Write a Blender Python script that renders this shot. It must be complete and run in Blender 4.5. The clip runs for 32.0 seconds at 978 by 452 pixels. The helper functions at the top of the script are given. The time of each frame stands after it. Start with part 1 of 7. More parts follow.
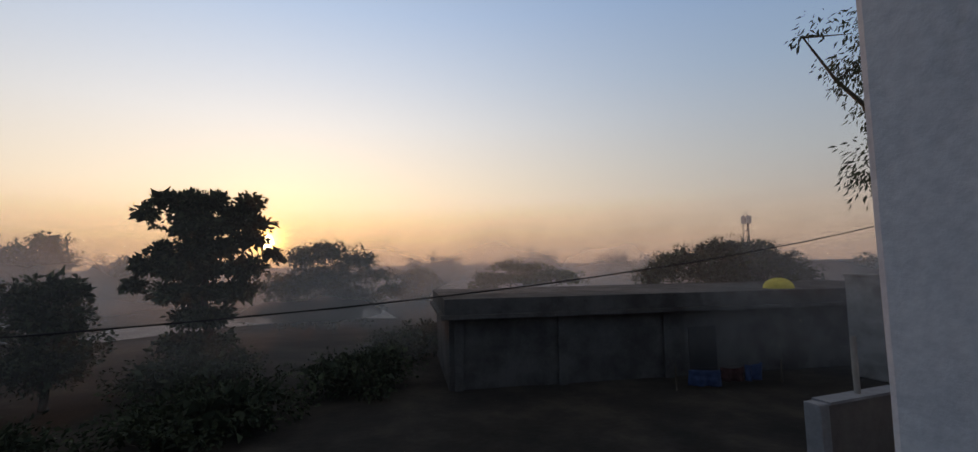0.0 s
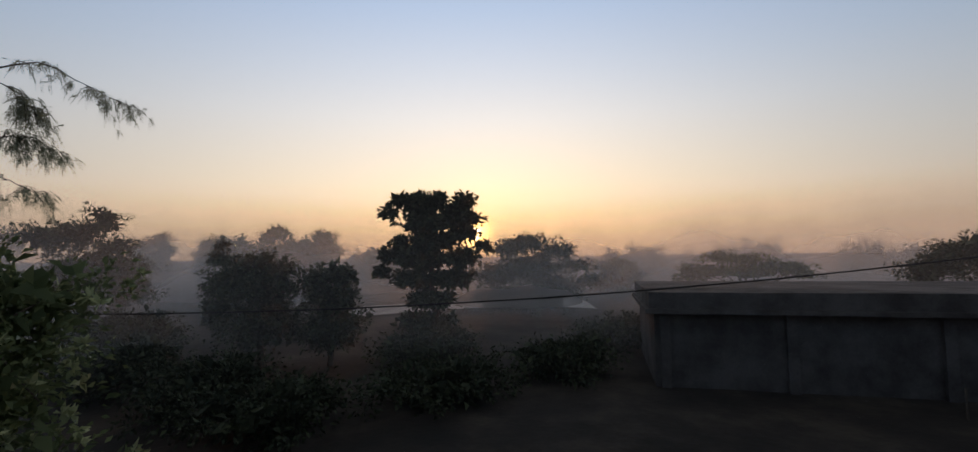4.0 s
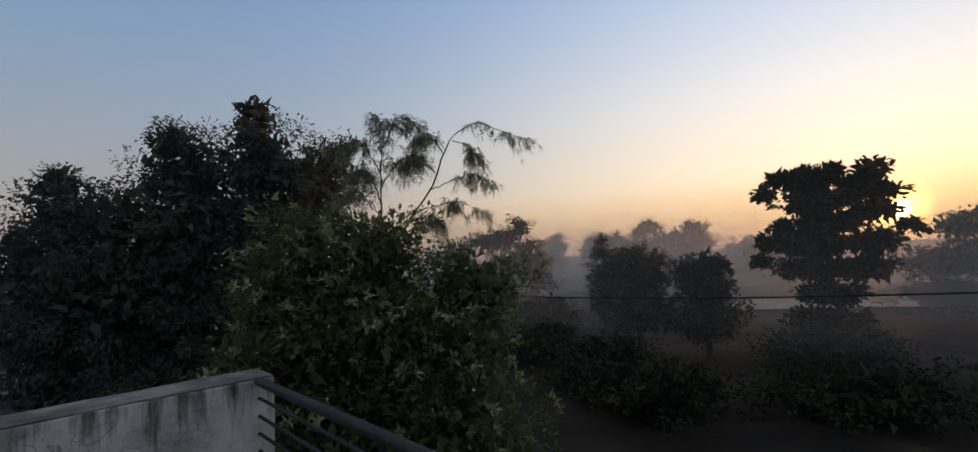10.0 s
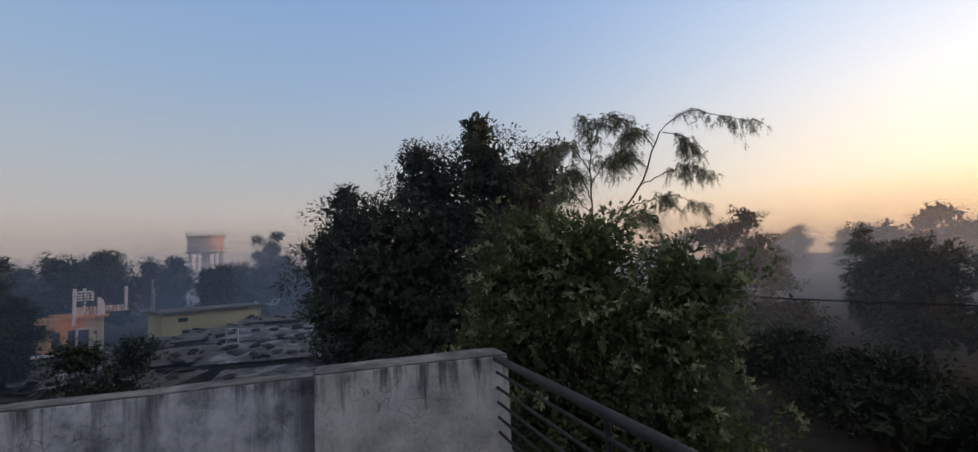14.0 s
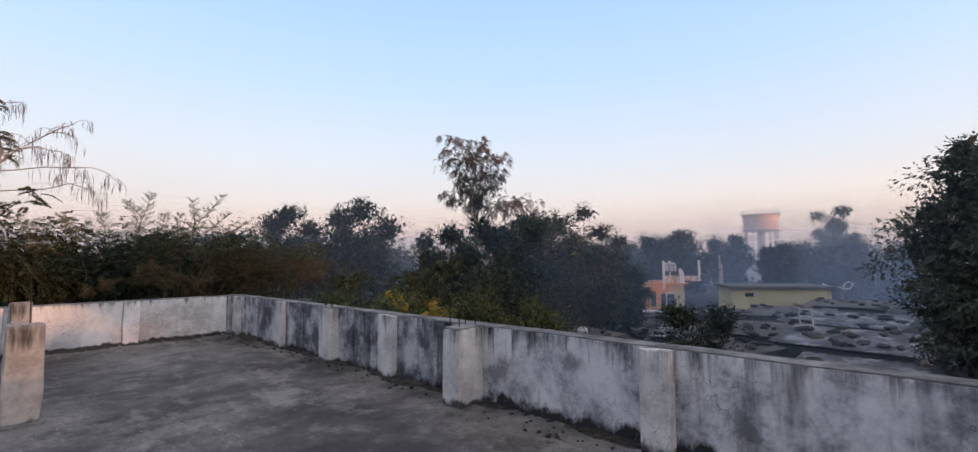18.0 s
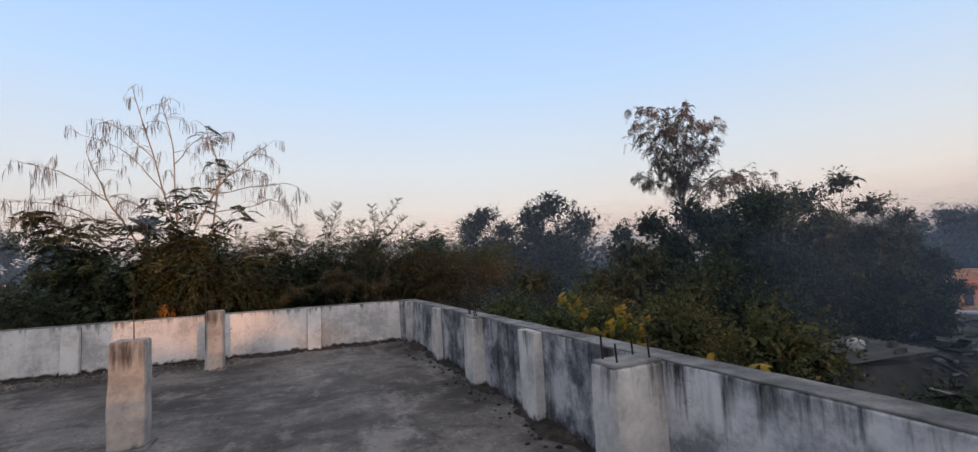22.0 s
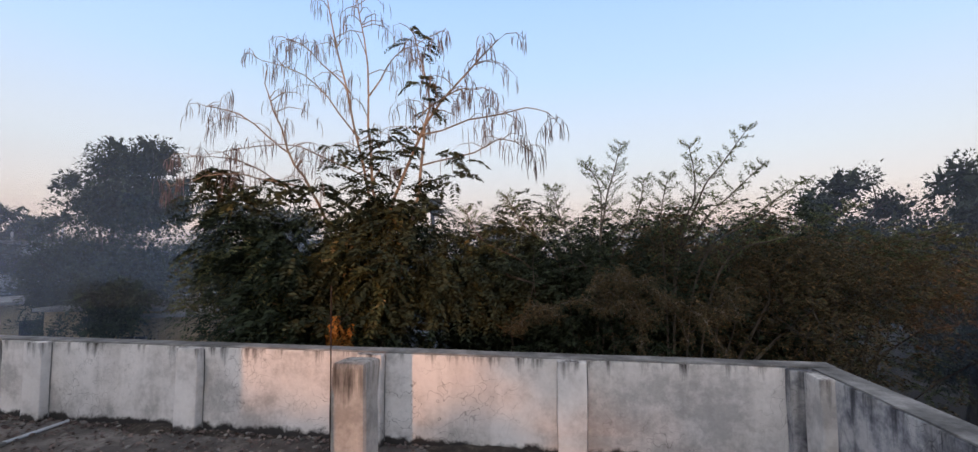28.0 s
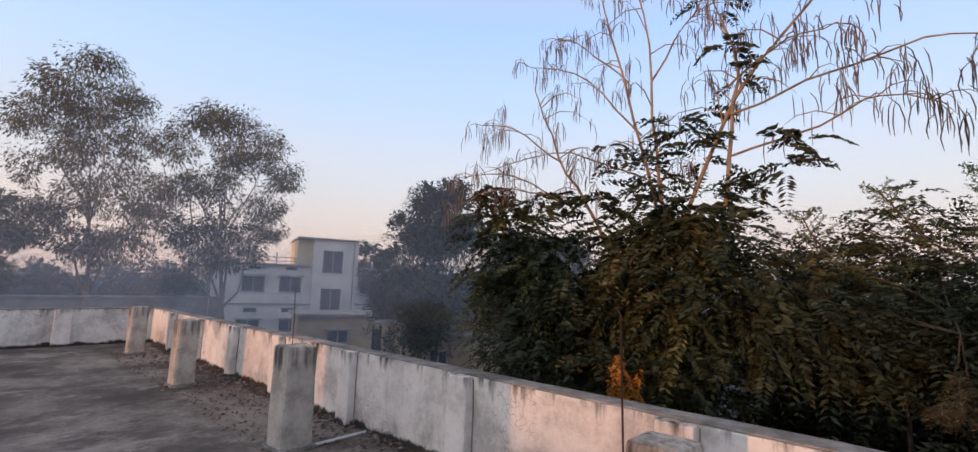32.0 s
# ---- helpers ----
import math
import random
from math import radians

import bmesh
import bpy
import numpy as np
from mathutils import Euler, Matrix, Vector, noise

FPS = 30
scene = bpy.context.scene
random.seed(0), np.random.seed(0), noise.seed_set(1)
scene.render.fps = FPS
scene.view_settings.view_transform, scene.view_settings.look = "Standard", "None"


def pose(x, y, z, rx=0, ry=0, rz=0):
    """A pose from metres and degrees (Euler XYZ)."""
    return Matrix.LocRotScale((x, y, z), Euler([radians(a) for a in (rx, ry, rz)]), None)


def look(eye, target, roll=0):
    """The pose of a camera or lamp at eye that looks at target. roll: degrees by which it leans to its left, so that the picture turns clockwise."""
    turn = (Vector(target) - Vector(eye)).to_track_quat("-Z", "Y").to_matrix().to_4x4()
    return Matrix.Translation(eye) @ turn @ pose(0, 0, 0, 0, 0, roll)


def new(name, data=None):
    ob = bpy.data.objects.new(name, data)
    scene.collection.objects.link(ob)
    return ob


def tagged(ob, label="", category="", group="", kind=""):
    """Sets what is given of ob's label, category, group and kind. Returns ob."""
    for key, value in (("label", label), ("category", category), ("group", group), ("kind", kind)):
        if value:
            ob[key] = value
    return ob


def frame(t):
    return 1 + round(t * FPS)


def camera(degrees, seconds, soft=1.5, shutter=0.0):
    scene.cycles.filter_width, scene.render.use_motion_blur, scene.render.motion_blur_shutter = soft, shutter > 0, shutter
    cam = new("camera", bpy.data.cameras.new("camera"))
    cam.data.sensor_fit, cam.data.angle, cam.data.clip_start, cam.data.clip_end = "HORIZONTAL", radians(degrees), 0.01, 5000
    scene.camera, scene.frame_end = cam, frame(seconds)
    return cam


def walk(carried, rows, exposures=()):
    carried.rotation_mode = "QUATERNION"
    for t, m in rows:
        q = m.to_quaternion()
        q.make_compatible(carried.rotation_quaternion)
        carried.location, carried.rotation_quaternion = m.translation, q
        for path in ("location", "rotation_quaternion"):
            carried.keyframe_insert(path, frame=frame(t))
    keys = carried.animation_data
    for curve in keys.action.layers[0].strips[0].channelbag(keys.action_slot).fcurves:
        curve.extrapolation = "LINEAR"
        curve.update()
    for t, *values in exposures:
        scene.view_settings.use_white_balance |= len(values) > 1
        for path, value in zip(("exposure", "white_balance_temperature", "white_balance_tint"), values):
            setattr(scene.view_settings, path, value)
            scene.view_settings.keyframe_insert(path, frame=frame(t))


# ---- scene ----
cam = camera(92.6, 32.0, 1.4)
PATH = [
    (0, (0.883, 0.497, 1.583), (1.59, 2.361, 1.742), -0.9),
    (0.5, (0.861, 0.499, 1.579), (1.457, 2.402, 1.74), -0.8),
    (1, (0.803, 0.442, 1.6), (1.286, 2.376, 1.762), -1.0),
    (1.5, (0.783, 0.387, 1.608), (1.152, 2.345, 1.771), -1.1),
    (2, (0.74, 0.323, 1.619), (0.972, 2.303, 1.778), -0.9),
    (2.5, (0.676, 0.275, 1.635), (0.784, 2.267, 1.784), -0.5),
    (4.5, (0.661, 0.249, 1.641), (0.485, 2.237, 1.766), -1.2),
    (5, (0.673, 0.236, 1.64), (0.399, 2.213, 1.765), -1.7),
    (5.5, (0.685, 0.223, 1.639), (0.311, 2.184, 1.764), -2.0),
    (6, (0.701, 0.206, 1.637), (0.23, 2.146, 1.763), -2.1),
    (6.5, (0.716, 0.189, 1.635), (0.141, 2.1, 1.766), -2.1),
    (7, (0.742, 0.161, 1.631), (0.061, 2.037, 1.765), -1.9),
    (7.5, (0.796, 0.102, 1.626), (0.005, 1.933, 1.763), -1.8),
    (8, (0.868, 0.025, 1.618), (-0.034, 1.805, 1.747), -1.5),
    (8.5, (0.911, -0.022, 1.613), (-0.142, 1.673, 1.747), -1.6),
    (9, (0.929, -0.041, 1.61), (-0.28, 1.546, 1.746), -2.1),
    (9.5, (0.943, -0.056, 1.608), (-0.384, 1.434, 1.745), -2.4),
    (10, (0.953, -0.067, 1.607), (-0.486, 1.315, 1.751), -2.9),
    (10.5, (0.96, -0.074, 1.606), (-0.59, 1.181, 1.761), -3.0),
    (11, (0.965, -0.08, 1.605), (-0.69, 1.03, 1.765), -2.8),
    (11.5, (0.968, -0.082, 1.605), (-0.769, 0.895, 1.774), -2.7),
    (12, (0.969, -0.082, 1.606), (-0.823, 0.791, 1.776), -2.6),
    (12.5, (0.975, -0.088, 1.606), (-0.842, 0.73, 1.773), -2.9),
    (13, (0.996, -0.11, 1.603), (-0.843, 0.657, 1.772), -2.9),
    (13.5, (1.06, -0.171, 1.596), (-0.805, 0.532, 1.764), -2.8),
    (15.5, (1.198, -0.296, 1.58), (-0.771, -0.003, 1.774), -1.9),
    (16, (1.168, -0.342, 1.599), (-0.824, -0.285, 1.775), -1.3),
    (16.5, (1.191, -0.372, 1.602), (-0.782, -0.661, 1.768), -1.1),
    (17, (1.194, -0.435, 1.593), (-0.703, -1.051, 1.747), -1.2),
    (17.5, (1.212, -0.529, 1.601), (-0.555, -1.454, 1.748), -1.2),
    (18, (1.269, -0.688, 1.59), (-0.196, -2.042, 1.737), -0.4),
    (18.5, (1.289, -0.764, 1.581), (0.208, -2.442, 1.703), -1.0),
    (19, (1.163, -0.788, 1.567), (0.215, -2.547, 1.642), -0.8),
    (19.5, (1.027, -0.854, 1.584), (0.182, -2.666, 1.657), -0.6),
    (20, (0.643, -1.195, 1.557), (-0.128, -3.033, 1.716), -0.8),
    (20.5, (0.481, -1.332, 1.576), (-0.305, -3.162, 1.752), -1.1),
    (21, (0.114, -1.506, 1.558), (-0.678, -3.334, 1.738), -1.3),
    (21.5, (-0.225, -1.723, 1.51), (-1.023, -3.549, 1.685), -1.7),
    (22, (-0.549, -2.022, 1.497), (-1.295, -3.87, 1.665), -3.0),
    (22.5, (-0.811, -2.321, 1.508), (-1.241, -4.267, 1.669), -3.0),
    (23, (-0.99, -2.755, 1.51), (-1.392, -4.709, 1.652), -2.8),
    (23.5, (-1.126, -3.157, 1.479), (-1.43, -5.128, 1.624), -2.2),
    (24, (-1.186, -3.575, 1.469), (-1.271, -5.568, 1.614), 0.2),
    (24.5, (-1.153, -4.061, 1.526), (-1.179, -6.056, 1.663), 0.0),
    (25, (-1.035, -4.563, 1.646), (-0.962, -6.558, 1.769), 0.8),
    (25.5, (-0.919, -5.06, 1.666), (-0.777, -7.051, 1.794), 0.8),
    (27.5, (-0.89, -7.439, 1.791), (-0.559, -9.408, 1.914), -0.2),
    (28, (-0.801, -7.856, 1.74), (-0.44, -9.818, 1.876), -0.2),
    (28.5, (-0.67, -8.274, 1.738), (-0.281, -10.228, 1.913), -1.3),
    (29, (-0.455, -8.64, 1.711), (-0.05, -10.589, 1.907), -1.2),
    (29.5, (-0.236, -8.934, 1.646), (0.197, -10.87, 1.896), -1.1),
    (30, (-0.152, -9.066, 1.629), (0.421, -10.961, 1.91), -0.1),
    (30.5, (-0.131, -9.101, 1.636), (0.724, -10.889, 1.907), 1.1),
    (31, (-0.12, -9.078, 1.639), (0.897, -10.78, 1.9), 1.6),
    (31.5, (-0.115, -9.042, 1.664), (1.08, -10.627, 1.911), 1.5),
    (32, (-0.091, -8.981, 1.644), (1.259, -10.434, 1.904), 1.8),
]
walk(cam, [(t, look(eye, target, roll)) for t, eye, target, roll in PATH], [(0.0, -1.2, 6700, 12), (6.0, -1.2, 6700, 12), (10.0, -1.1, 6700, 12.5), (13.0, -0.85, 6720, 13), (15.5, -0.4, 6780, 14.5), (17.0, 0.14, 6760, 18), (19.0, 0.05, 6920, 15), (20.5, -0.03, 6980, 14), (25.0, 0.0, 7000, 14), (28.0, 0.08, 6850, 14.5), (32.0, 0.1, 7150, 18.5)])

# ---- world, sun ----
SUN_EL, SUN_AZ = radians(3.1), radians(-1.8)
world = bpy.data.worlds.new("dawn_sky")
scene.world = world
world.use_nodes = True
wn = world.node_tree.nodes
sky = wn.new("ShaderNodeTexSky")
sky.sky_type = 'NISHITA'
sky.sun_disc = False
sky.sun_elevation, sky.sun_rotation = SUN_EL, SUN_AZ
sky.altitude, sky.air_density, sky.dust_density, sky.ozone_density = 200, 1.0, 1.6, 1.6
wl = world.node_tree.links
direction = wn.new("ShaderNodeTexCoord").outputs["Generated"]
sep = wn.new("ShaderNodeSeparateXYZ")
wl.new(direction, sep.inputs[0])


def sky_ramp(stops):
    r = wn.new("ShaderNodeValToRGB")
    while len(r.color_ramp.elements) < len(stops):
        r.color_ramp.elements.new(0.5)
    for e, (p, c) in zip(r.color_ramp.elements, stops):
        e.position, e.color = p, (*[v / 3 for v in c], 1)
    wl.new(sep.outputs["Z"], r.inputs["Fac"])
    return r.outputs["Color"]


def sky_math(op, a, b):
    n = wn.new("ShaderNodeMath")
    n.operation = op
    for i, v in enumerate((a, b)):
        if isinstance(v, (int, float)):
            n.inputs[i].default_value = v
        else:
            wl.new(v, n.inputs[i])
    return n.outputs[0]


def sky_mix(fac, a, b):
    n = wn.new("ShaderNodeMix")
    n.data_type = 'RGBA'
    for i, v in ((0, fac), (6, a), (7, b)):
        if isinstance(v, (int, float)):
            n.inputs[i].default_value = v
        else:
            wl.new(v, n.inputs[i])
    return n.outputs[2]


# haze of the morning air: pale rose round the horizon, golden towards the sun
away = sky_ramp([(0.0, (0.872, 0.697, 0.599)), (0.09, (0.827, 0.755, 0.710)), (0.20, (0.706, 0.800, 0.888)), (0.36, (0.494, 0.726, 1.043)), (0.50, (0.388, 0.640, 1.077)), (0.68, (0.494, 0.537, 0.611)), (1.0, (0.565, 0.526, 0.511))])
near = sky_ramp([(0.0, (3.0, 1.75, 0.92)), (0.06, (3.0, 2.02, 1.05)), (0.15, (2.42, 2.03, 1.52)), (0.28, (2.10, 2.05, 1.98)), (0.48, (1.42, 1.72, 2.18)), (1.0, (0.6, 0.65, 0.75))])
dot = wn.new("ShaderNodeVectorMath")
dot.operation = 'DOT_PRODUCT'
wl.new(direction, dot.inputs[0])
dot.inputs[1].default_value = (-0.08, 0.9968, 0)
facing = sky_math('POWER', sky_math('MULTIPLY', sky_math('ADD', dot.outputs["Value"], 1.0), 0.5), 7.0)
wide = sky_math('POWER', sky_math('MULTIPLY', sky_math('ADD', dot.outputs["Value"], 1.0), 0.5), 3.0)
low = wn.new("ShaderNodeMapRange")
for i, v in enumerate((0.0, 0.20, 0.8, 0.0)):
    low.inputs[i + 1].default_value = v
wl.new(sep.outputs["Z"], low.inputs[0])
air = sky_mix(sky_math('MAXIMUM', facing, sky_math('MULTIPLY', wide, low.outputs[0])), away, near)
# bright aureole round the low sun
halo = wn.new("ShaderNodeVectorMath")
halo.operation = 'DOT_PRODUCT'
wl.new(direction, halo.inputs[0])
halo.inputs[1].default_value = (-0.0826, 0.9955, 0.0475)
towards = sky_math('MAXIMUM', halo.outputs["Value"], 0.0)
ring = sky_math('ADD', sky_math('MULTIPLY', sky_math('POWER', towards, 3200.0), 5.0), sky_math('MULTIPLY', sky_math('POWER', towards, 260.0), 0.20))
glow = wn.new("ShaderNodeVectorMath")
glow.operation = 'SCALE'
glow.inputs[0].default_value = (1.0, 0.58, 0.12)
wl.new(ring, glow.inputs["Scale"])
total = wn.new("ShaderNodeVectorMath")
wl.new(sky_mix(0.010, air, sky.outputs["Color"]), total.inputs[0])
wl.new(glow.outputs[0], total.inputs[1])
wl.new(total.outputs[0], wn["Background"].inputs["Color"])
wn["Background"].inputs["Strength"].default_value = 3.0

lamp = bpy.data.lights.new("sun", 'SUN')
lamp.energy, lamp.angle, lamp.color = 4.0, radians(0.5), (1.0, 0.44, 0.17)
sun = new("sun", lamp)
way = Vector((math.sin(SUN_AZ) * math.cos(SUN_EL), math.cos(SUN_AZ) * math.cos(SUN_EL), math.sin(SUN_EL)))
sun.matrix_world = Matrix.Translation((0, 0, 40)) @ (-way).to_track_quat("-Z", "Y").to_matrix().to_4x4()


# ---- materials ----
def material(name, rough=0.8, metal=0.0):
    m = bpy.data.materials.new(name)
    m.use_nodes = True
    b = m.node_tree.nodes["Principled BSDF"]
    b.inputs["Roughness"].default_value, b.inputs["Metallic"].default_value = rough, metal
    b.inputs["Specular IOR Level"].default_value = 0.25
    return m, m.node_tree.nodes, m.node_tree.links, b


def noise_tex(nodes, links, scale, detail=6, rough=0.6, stretch=None, offset=(0, 0, 0)):
    co = nodes.new("ShaderNodeTexCoord")
    mp = nodes.new("ShaderNodeMapping")
    mp.inputs["Location"].default_value = offset
    if stretch:
        mp.inputs["Scale"].default_value = stretch
    n = nodes.new("ShaderNodeTexNoise")
    n.inputs["Scale"].default_value, n.inputs["Detail"].default_value, n.inputs["Roughness"].default_value = scale, detail, rough
    links.new(co.outputs["Object"], mp.inputs["Vector"])
    links.new(mp.outputs["Vector"], n.inputs["Vector"])
    return n.outputs["Fac"]


def ramp(nodes, links, fac, stops):
    r = nodes.new("ShaderNodeValToRGB")
    while len(r.color_ramp.elements) < len(stops):
        r.color_ramp.elements.new(0.5)
    for e, (p, c) in zip(r.color_ramp.elements, stops):
        e.position, e.color = p, (*c, 1)
    links.new(fac, r.inputs["Fac"])
    return r.outputs["Color"]


def mix(nodes, links, fac, a, b, mode='MIX'):
    n = nodes.new("ShaderNodeMix")
    n.data_type, n.blend_type = 'RGBA', mode
    for sock, v in ((n.inputs[0], fac), (n.inputs[6], a), (n.inputs[7], b)):
        if isinstance(v, (int, float)):
            sock.default_value = v
        elif isinstance(v, tuple):
            sock.default_value = (*v, 1)
        else:
            links.new(v, sock)
    return n.outputs[2]


def bump(nodes, links, bsdf, fac, strength=0.3, dist=0.02):
    n = nodes.new("ShaderNodeBump")
    n.inputs["Strength"].default_value, n.inputs["Distance"].default_value = strength, dist
    links.new(fac, n.inputs["Height"])
    links.new(n.outputs["Normal"], bsdf.inputs["Normal"])


def blotched(name, stops, scale, rough=0.85, fine=40, strength=0.25, dist=0.01, stretch=None):
    """A surface with large blotches, fine grain and relief."""
    m, n, l, b = material(name, rough)
    big = noise_tex(n, l, scale, 8, 0.65, stretch)
    small = noise_tex(n, l, fine, 4, 0.6)
    c = ramp(n, l, big, stops)
    c = mix(n, l, 0.35, c, ramp(n, l, small, [(0.3, (0.35, 0.35, 0.35)), (0.7, (0.65, 0.65, 0.65))]), 'OVERLAY')
    l.new(c, b.inputs["Base Color"])
    bump(n, l, b, small, strength, dist)
    return m


def whitewash(name, pale, mid, dark, lime, scale=1.6, runs=0.0, foot=0.20, drip=0.30, soil=0.46):
    """Old limewash on plaster: grey weathering, vertical streaks of black algae from the coping and a dirty foot."""
    m, n, l, b = material(name, 0.9)
    big = noise_tex(n, l, scale, 9, 0.7)
    fine = noise_tex(n, l, 26, 5, 0.65)
    streak = noise_tex(n, l, 3.0, 6, 0.65, (3.2, 3.2, 0.32))
    c = ramp(n, l, big, [(0.40, mid), (0.5, pale), (0.58, lime)])
    co = n.new("ShaderNodeTexCoord")
    sep = n.new("ShaderNodeSeparateXYZ")
    l.new(co.outputs["Object"], sep.inputs[0])

    def band(lo, hi, v0, v1):
        r = n.new("ShaderNodeMapRange")
        for i, v in enumerate((lo, hi, v0, v1)):
            r.inputs[i + 1].default_value = v
        l.new(sep.outputs["Z"], r.inputs[0])
        return r.outputs[0]

    def wear(mask, cut, soft, cloud=None):
        a = n.new("ShaderNodeMath")
        a.operation = 'ADD'
        l.new(mask, a.inputs[0])
        l.new(cloud or streak, a.inputs[1])
        r = n.new("ShaderNodeMapRange")
        r.inputs[1].default_value, r.inputs[2].default_value = cut, cut + soft
        l.new(a.outputs[0], r.inputs[0])
        return r.outputs[0]
    c = mix(n, l, wear(band(drip, 0.84, 0.0, 0.28), 0.72, 0.20), c, dark)
    broad = noise_tex(n, l, 1.5, 5, 0.6, (1.6, 1.6, 0.16), (7, 3, 1))
    c = mix(n, l, ramp(n, l, broad, [(0.52, (0, 0, 0)), (0.62, (runs, runs, runs))]), c, dark)
    blot = noise_tex(n, l, 5.0, 7, 0.7, (1, 1, 0.8), (2, 8, 5))
    c = mix(n, l, wear(band(0.0, foot, soil, 0.0), 0.74, 0.16, blot), c, dark)
    c = mix(n, l, 0.22, c, ramp(n, l, fine, [(0.32, (0.28, 0.28, 0.28)), (0.68, (0.70, 0.70, 0.70))]), 'OVERLAY')
    # hairline cracks in some patches
    wob = n.new("ShaderNodeTexNoise")
    wob.inputs["Scale"].default_value = 4.0
    l.new(co.outputs["Object"], wob.inputs["Vector"])
    add = n.new("ShaderNodeVectorMath")
    l.new(co.outputs["Object"], add.inputs[0])
    l.new(wob.outputs["Color"], add.inputs[1])
    vor = n.new("ShaderNodeTexVoronoi")
    vor.feature = 'DISTANCE_TO_EDGE'
    vor.inputs["Scale"].default_value = 3.2
    l.new(add.outputs[0], vor.inputs["Vector"])
    line = ramp(n, l, vor.outputs["Distance"], [(0.0, (1, 1, 1)), (0.016, (0, 0, 0))])
    patch = ramp(n, l, noise_tex(n, l, 0.7, 2, 0.5, None, (3, 9, 4)), [(0.5, (0, 0, 0)), (0.6, (0.7, 0.7, 0.7))])
    c = mix(n, l, mix(n, l, 1.0, line, patch, 'MULTIPLY'), c, dark)
    l.new(c, b.inputs["Base Color"])
    bump(n, l, b, fine, 0.13, 0.010)
    return m


def leafy(name, stops, glow=0.25):
    """Leaves: each blade its own tint, some light shining through."""
    m, n, l, b = material(name, 0.7)
    b.inputs["Specular IOR Level"].default_value = 0.12
    g = n.new("ShaderNodeNewGeometry")
    c = ramp(n, l, g.outputs["Random Per Island"], stops)
    big = noise_tex(n, l, 0.9, 3)
    c = mix(n, l, 0.5, c, ramp(n, l, big, [(0.3, (0.32, 0.32, 0.32)), (0.7, (0.68, 0.68, 0.62))]), 'OVERLAY')
    l.new(c, b.inputs["Base Color"])
    t = n.new("ShaderNodeBsdfTranslucent")
    l.new(c, t.inputs["Color"])
    s = n.new("ShaderNodeMixShader")
    s.inputs[0].default_value = glow
    l.new(b.outputs[0], s.inputs[1])
    l.new(t.outputs[0], s.inputs[2])
    l.new(s.outputs[0], n["Material Output"].inputs["Surface"])
    return m


M_WALL_W = whitewash("weathered_limewash_grey", (0.53, 0.525, 0.54), (0.24, 0.24, 0.255), (0.036, 0.036, 0.040), (0.66, 0.65, 0.65), 1.9, 0.65, 0.26, 0.36, 0.52)
M_WALL_ALGAE = whitewash("algae_blackened_limewash", (0.30, 0.30, 0.32), (0.10, 0.10, 0.115), (0.026, 0.026, 0.030), (0.52, 0.51, 0.51), 2.4, 0.7)
M_PIER = whitewash("limewash_pilaster", (0.58, 0.555, 0.53), (0.42, 0.40, 0.385), (0.09, 0.08, 0.075), (0.68, 0.65, 0.62), 2.0, 0.12)
M_WALL_S = whitewash("weathered_limewash_pale", (0.62, 0.60, 0.585), (0.41, 0.395, 0.385), (0.040, 0.036, 0.034), (0.70, 0.675, 0.66), 1.3, 0.16, 0.15, 0.60, 0.62)
M_PIER_S = whitewash("pale_limewash_pilaster", (0.64, 0.615, 0.60), (0.48, 0.46, 0.445), (0.06, 0.052, 0.048), (0.71, 0.685, 0.67), 1.6, 0.12, 0.13, 0.58, 0.55)
M_STAIR = blotched("blue_white_limewash", [(0.35, (0.38, 0.41, 0.46)), (0.5, (0.44, 0.47, 0.52)), (0.65, (0.50, 0.525, 0.57))], 1.5, 0.9, 30, 0.25)
M_COPING = blotched("coping_cement", [(0.35, (0.10, 0.098, 0.096)), (0.5, (0.20, 0.195, 0.19)), (0.65, (0.34, 0.33, 0.32))], 3, 0.95, 45, 0.5)
M_STUB = whitewash("stub_concrete", (0.40, 0.375, 0.35), (0.29, 0.27, 0.25), (0.08, 0.074, 0.068), (0.46, 0.43, 0.40), 2.4, 0.06, 0.10, 0.62)
M_CRUMB = blotched("mortar_crumb", [(0.35, (0.12, 0.11, 0.10)), (0.65, (0.34, 0.32, 0.30))], 3, 0.95, 38, 0.5)
M_DIRT = blotched("damp_earth", [(0.35, (0.028, 0.024, 0.021)), (0.55, (0.06, 0.05, 0.042)), (0.7, (0.13, 0.11, 0.095))], 9, 1.0, 60, 0.6, 0.01)
M_REBAR = blotched("rusty_steel", [(0.35, (0.022, 0.014, 0.011)), (0.65, (0.045, 0.027, 0.019))], 30, 0.8, 120)
M_RAIL = blotched("painted_rail_steel", [(0.35, (0.018, 0.018, 0.02)), (0.65, (0.04, 0.038, 0.038))], 12, 0.5, 90, 0.1)
# Earth kept near black; the yard's shade is partly put into this colour.
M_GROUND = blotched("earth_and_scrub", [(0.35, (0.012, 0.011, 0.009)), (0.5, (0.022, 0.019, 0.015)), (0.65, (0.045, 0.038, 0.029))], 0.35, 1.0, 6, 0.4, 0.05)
M_BARK = blotched("bark", [(0.35, (0.05, 0.04, 0.03)), (0.65, (0.12, 0.10, 0.08))], 6, 0.95, 40, 0.5, 0.02, (1, 1, 0.2))
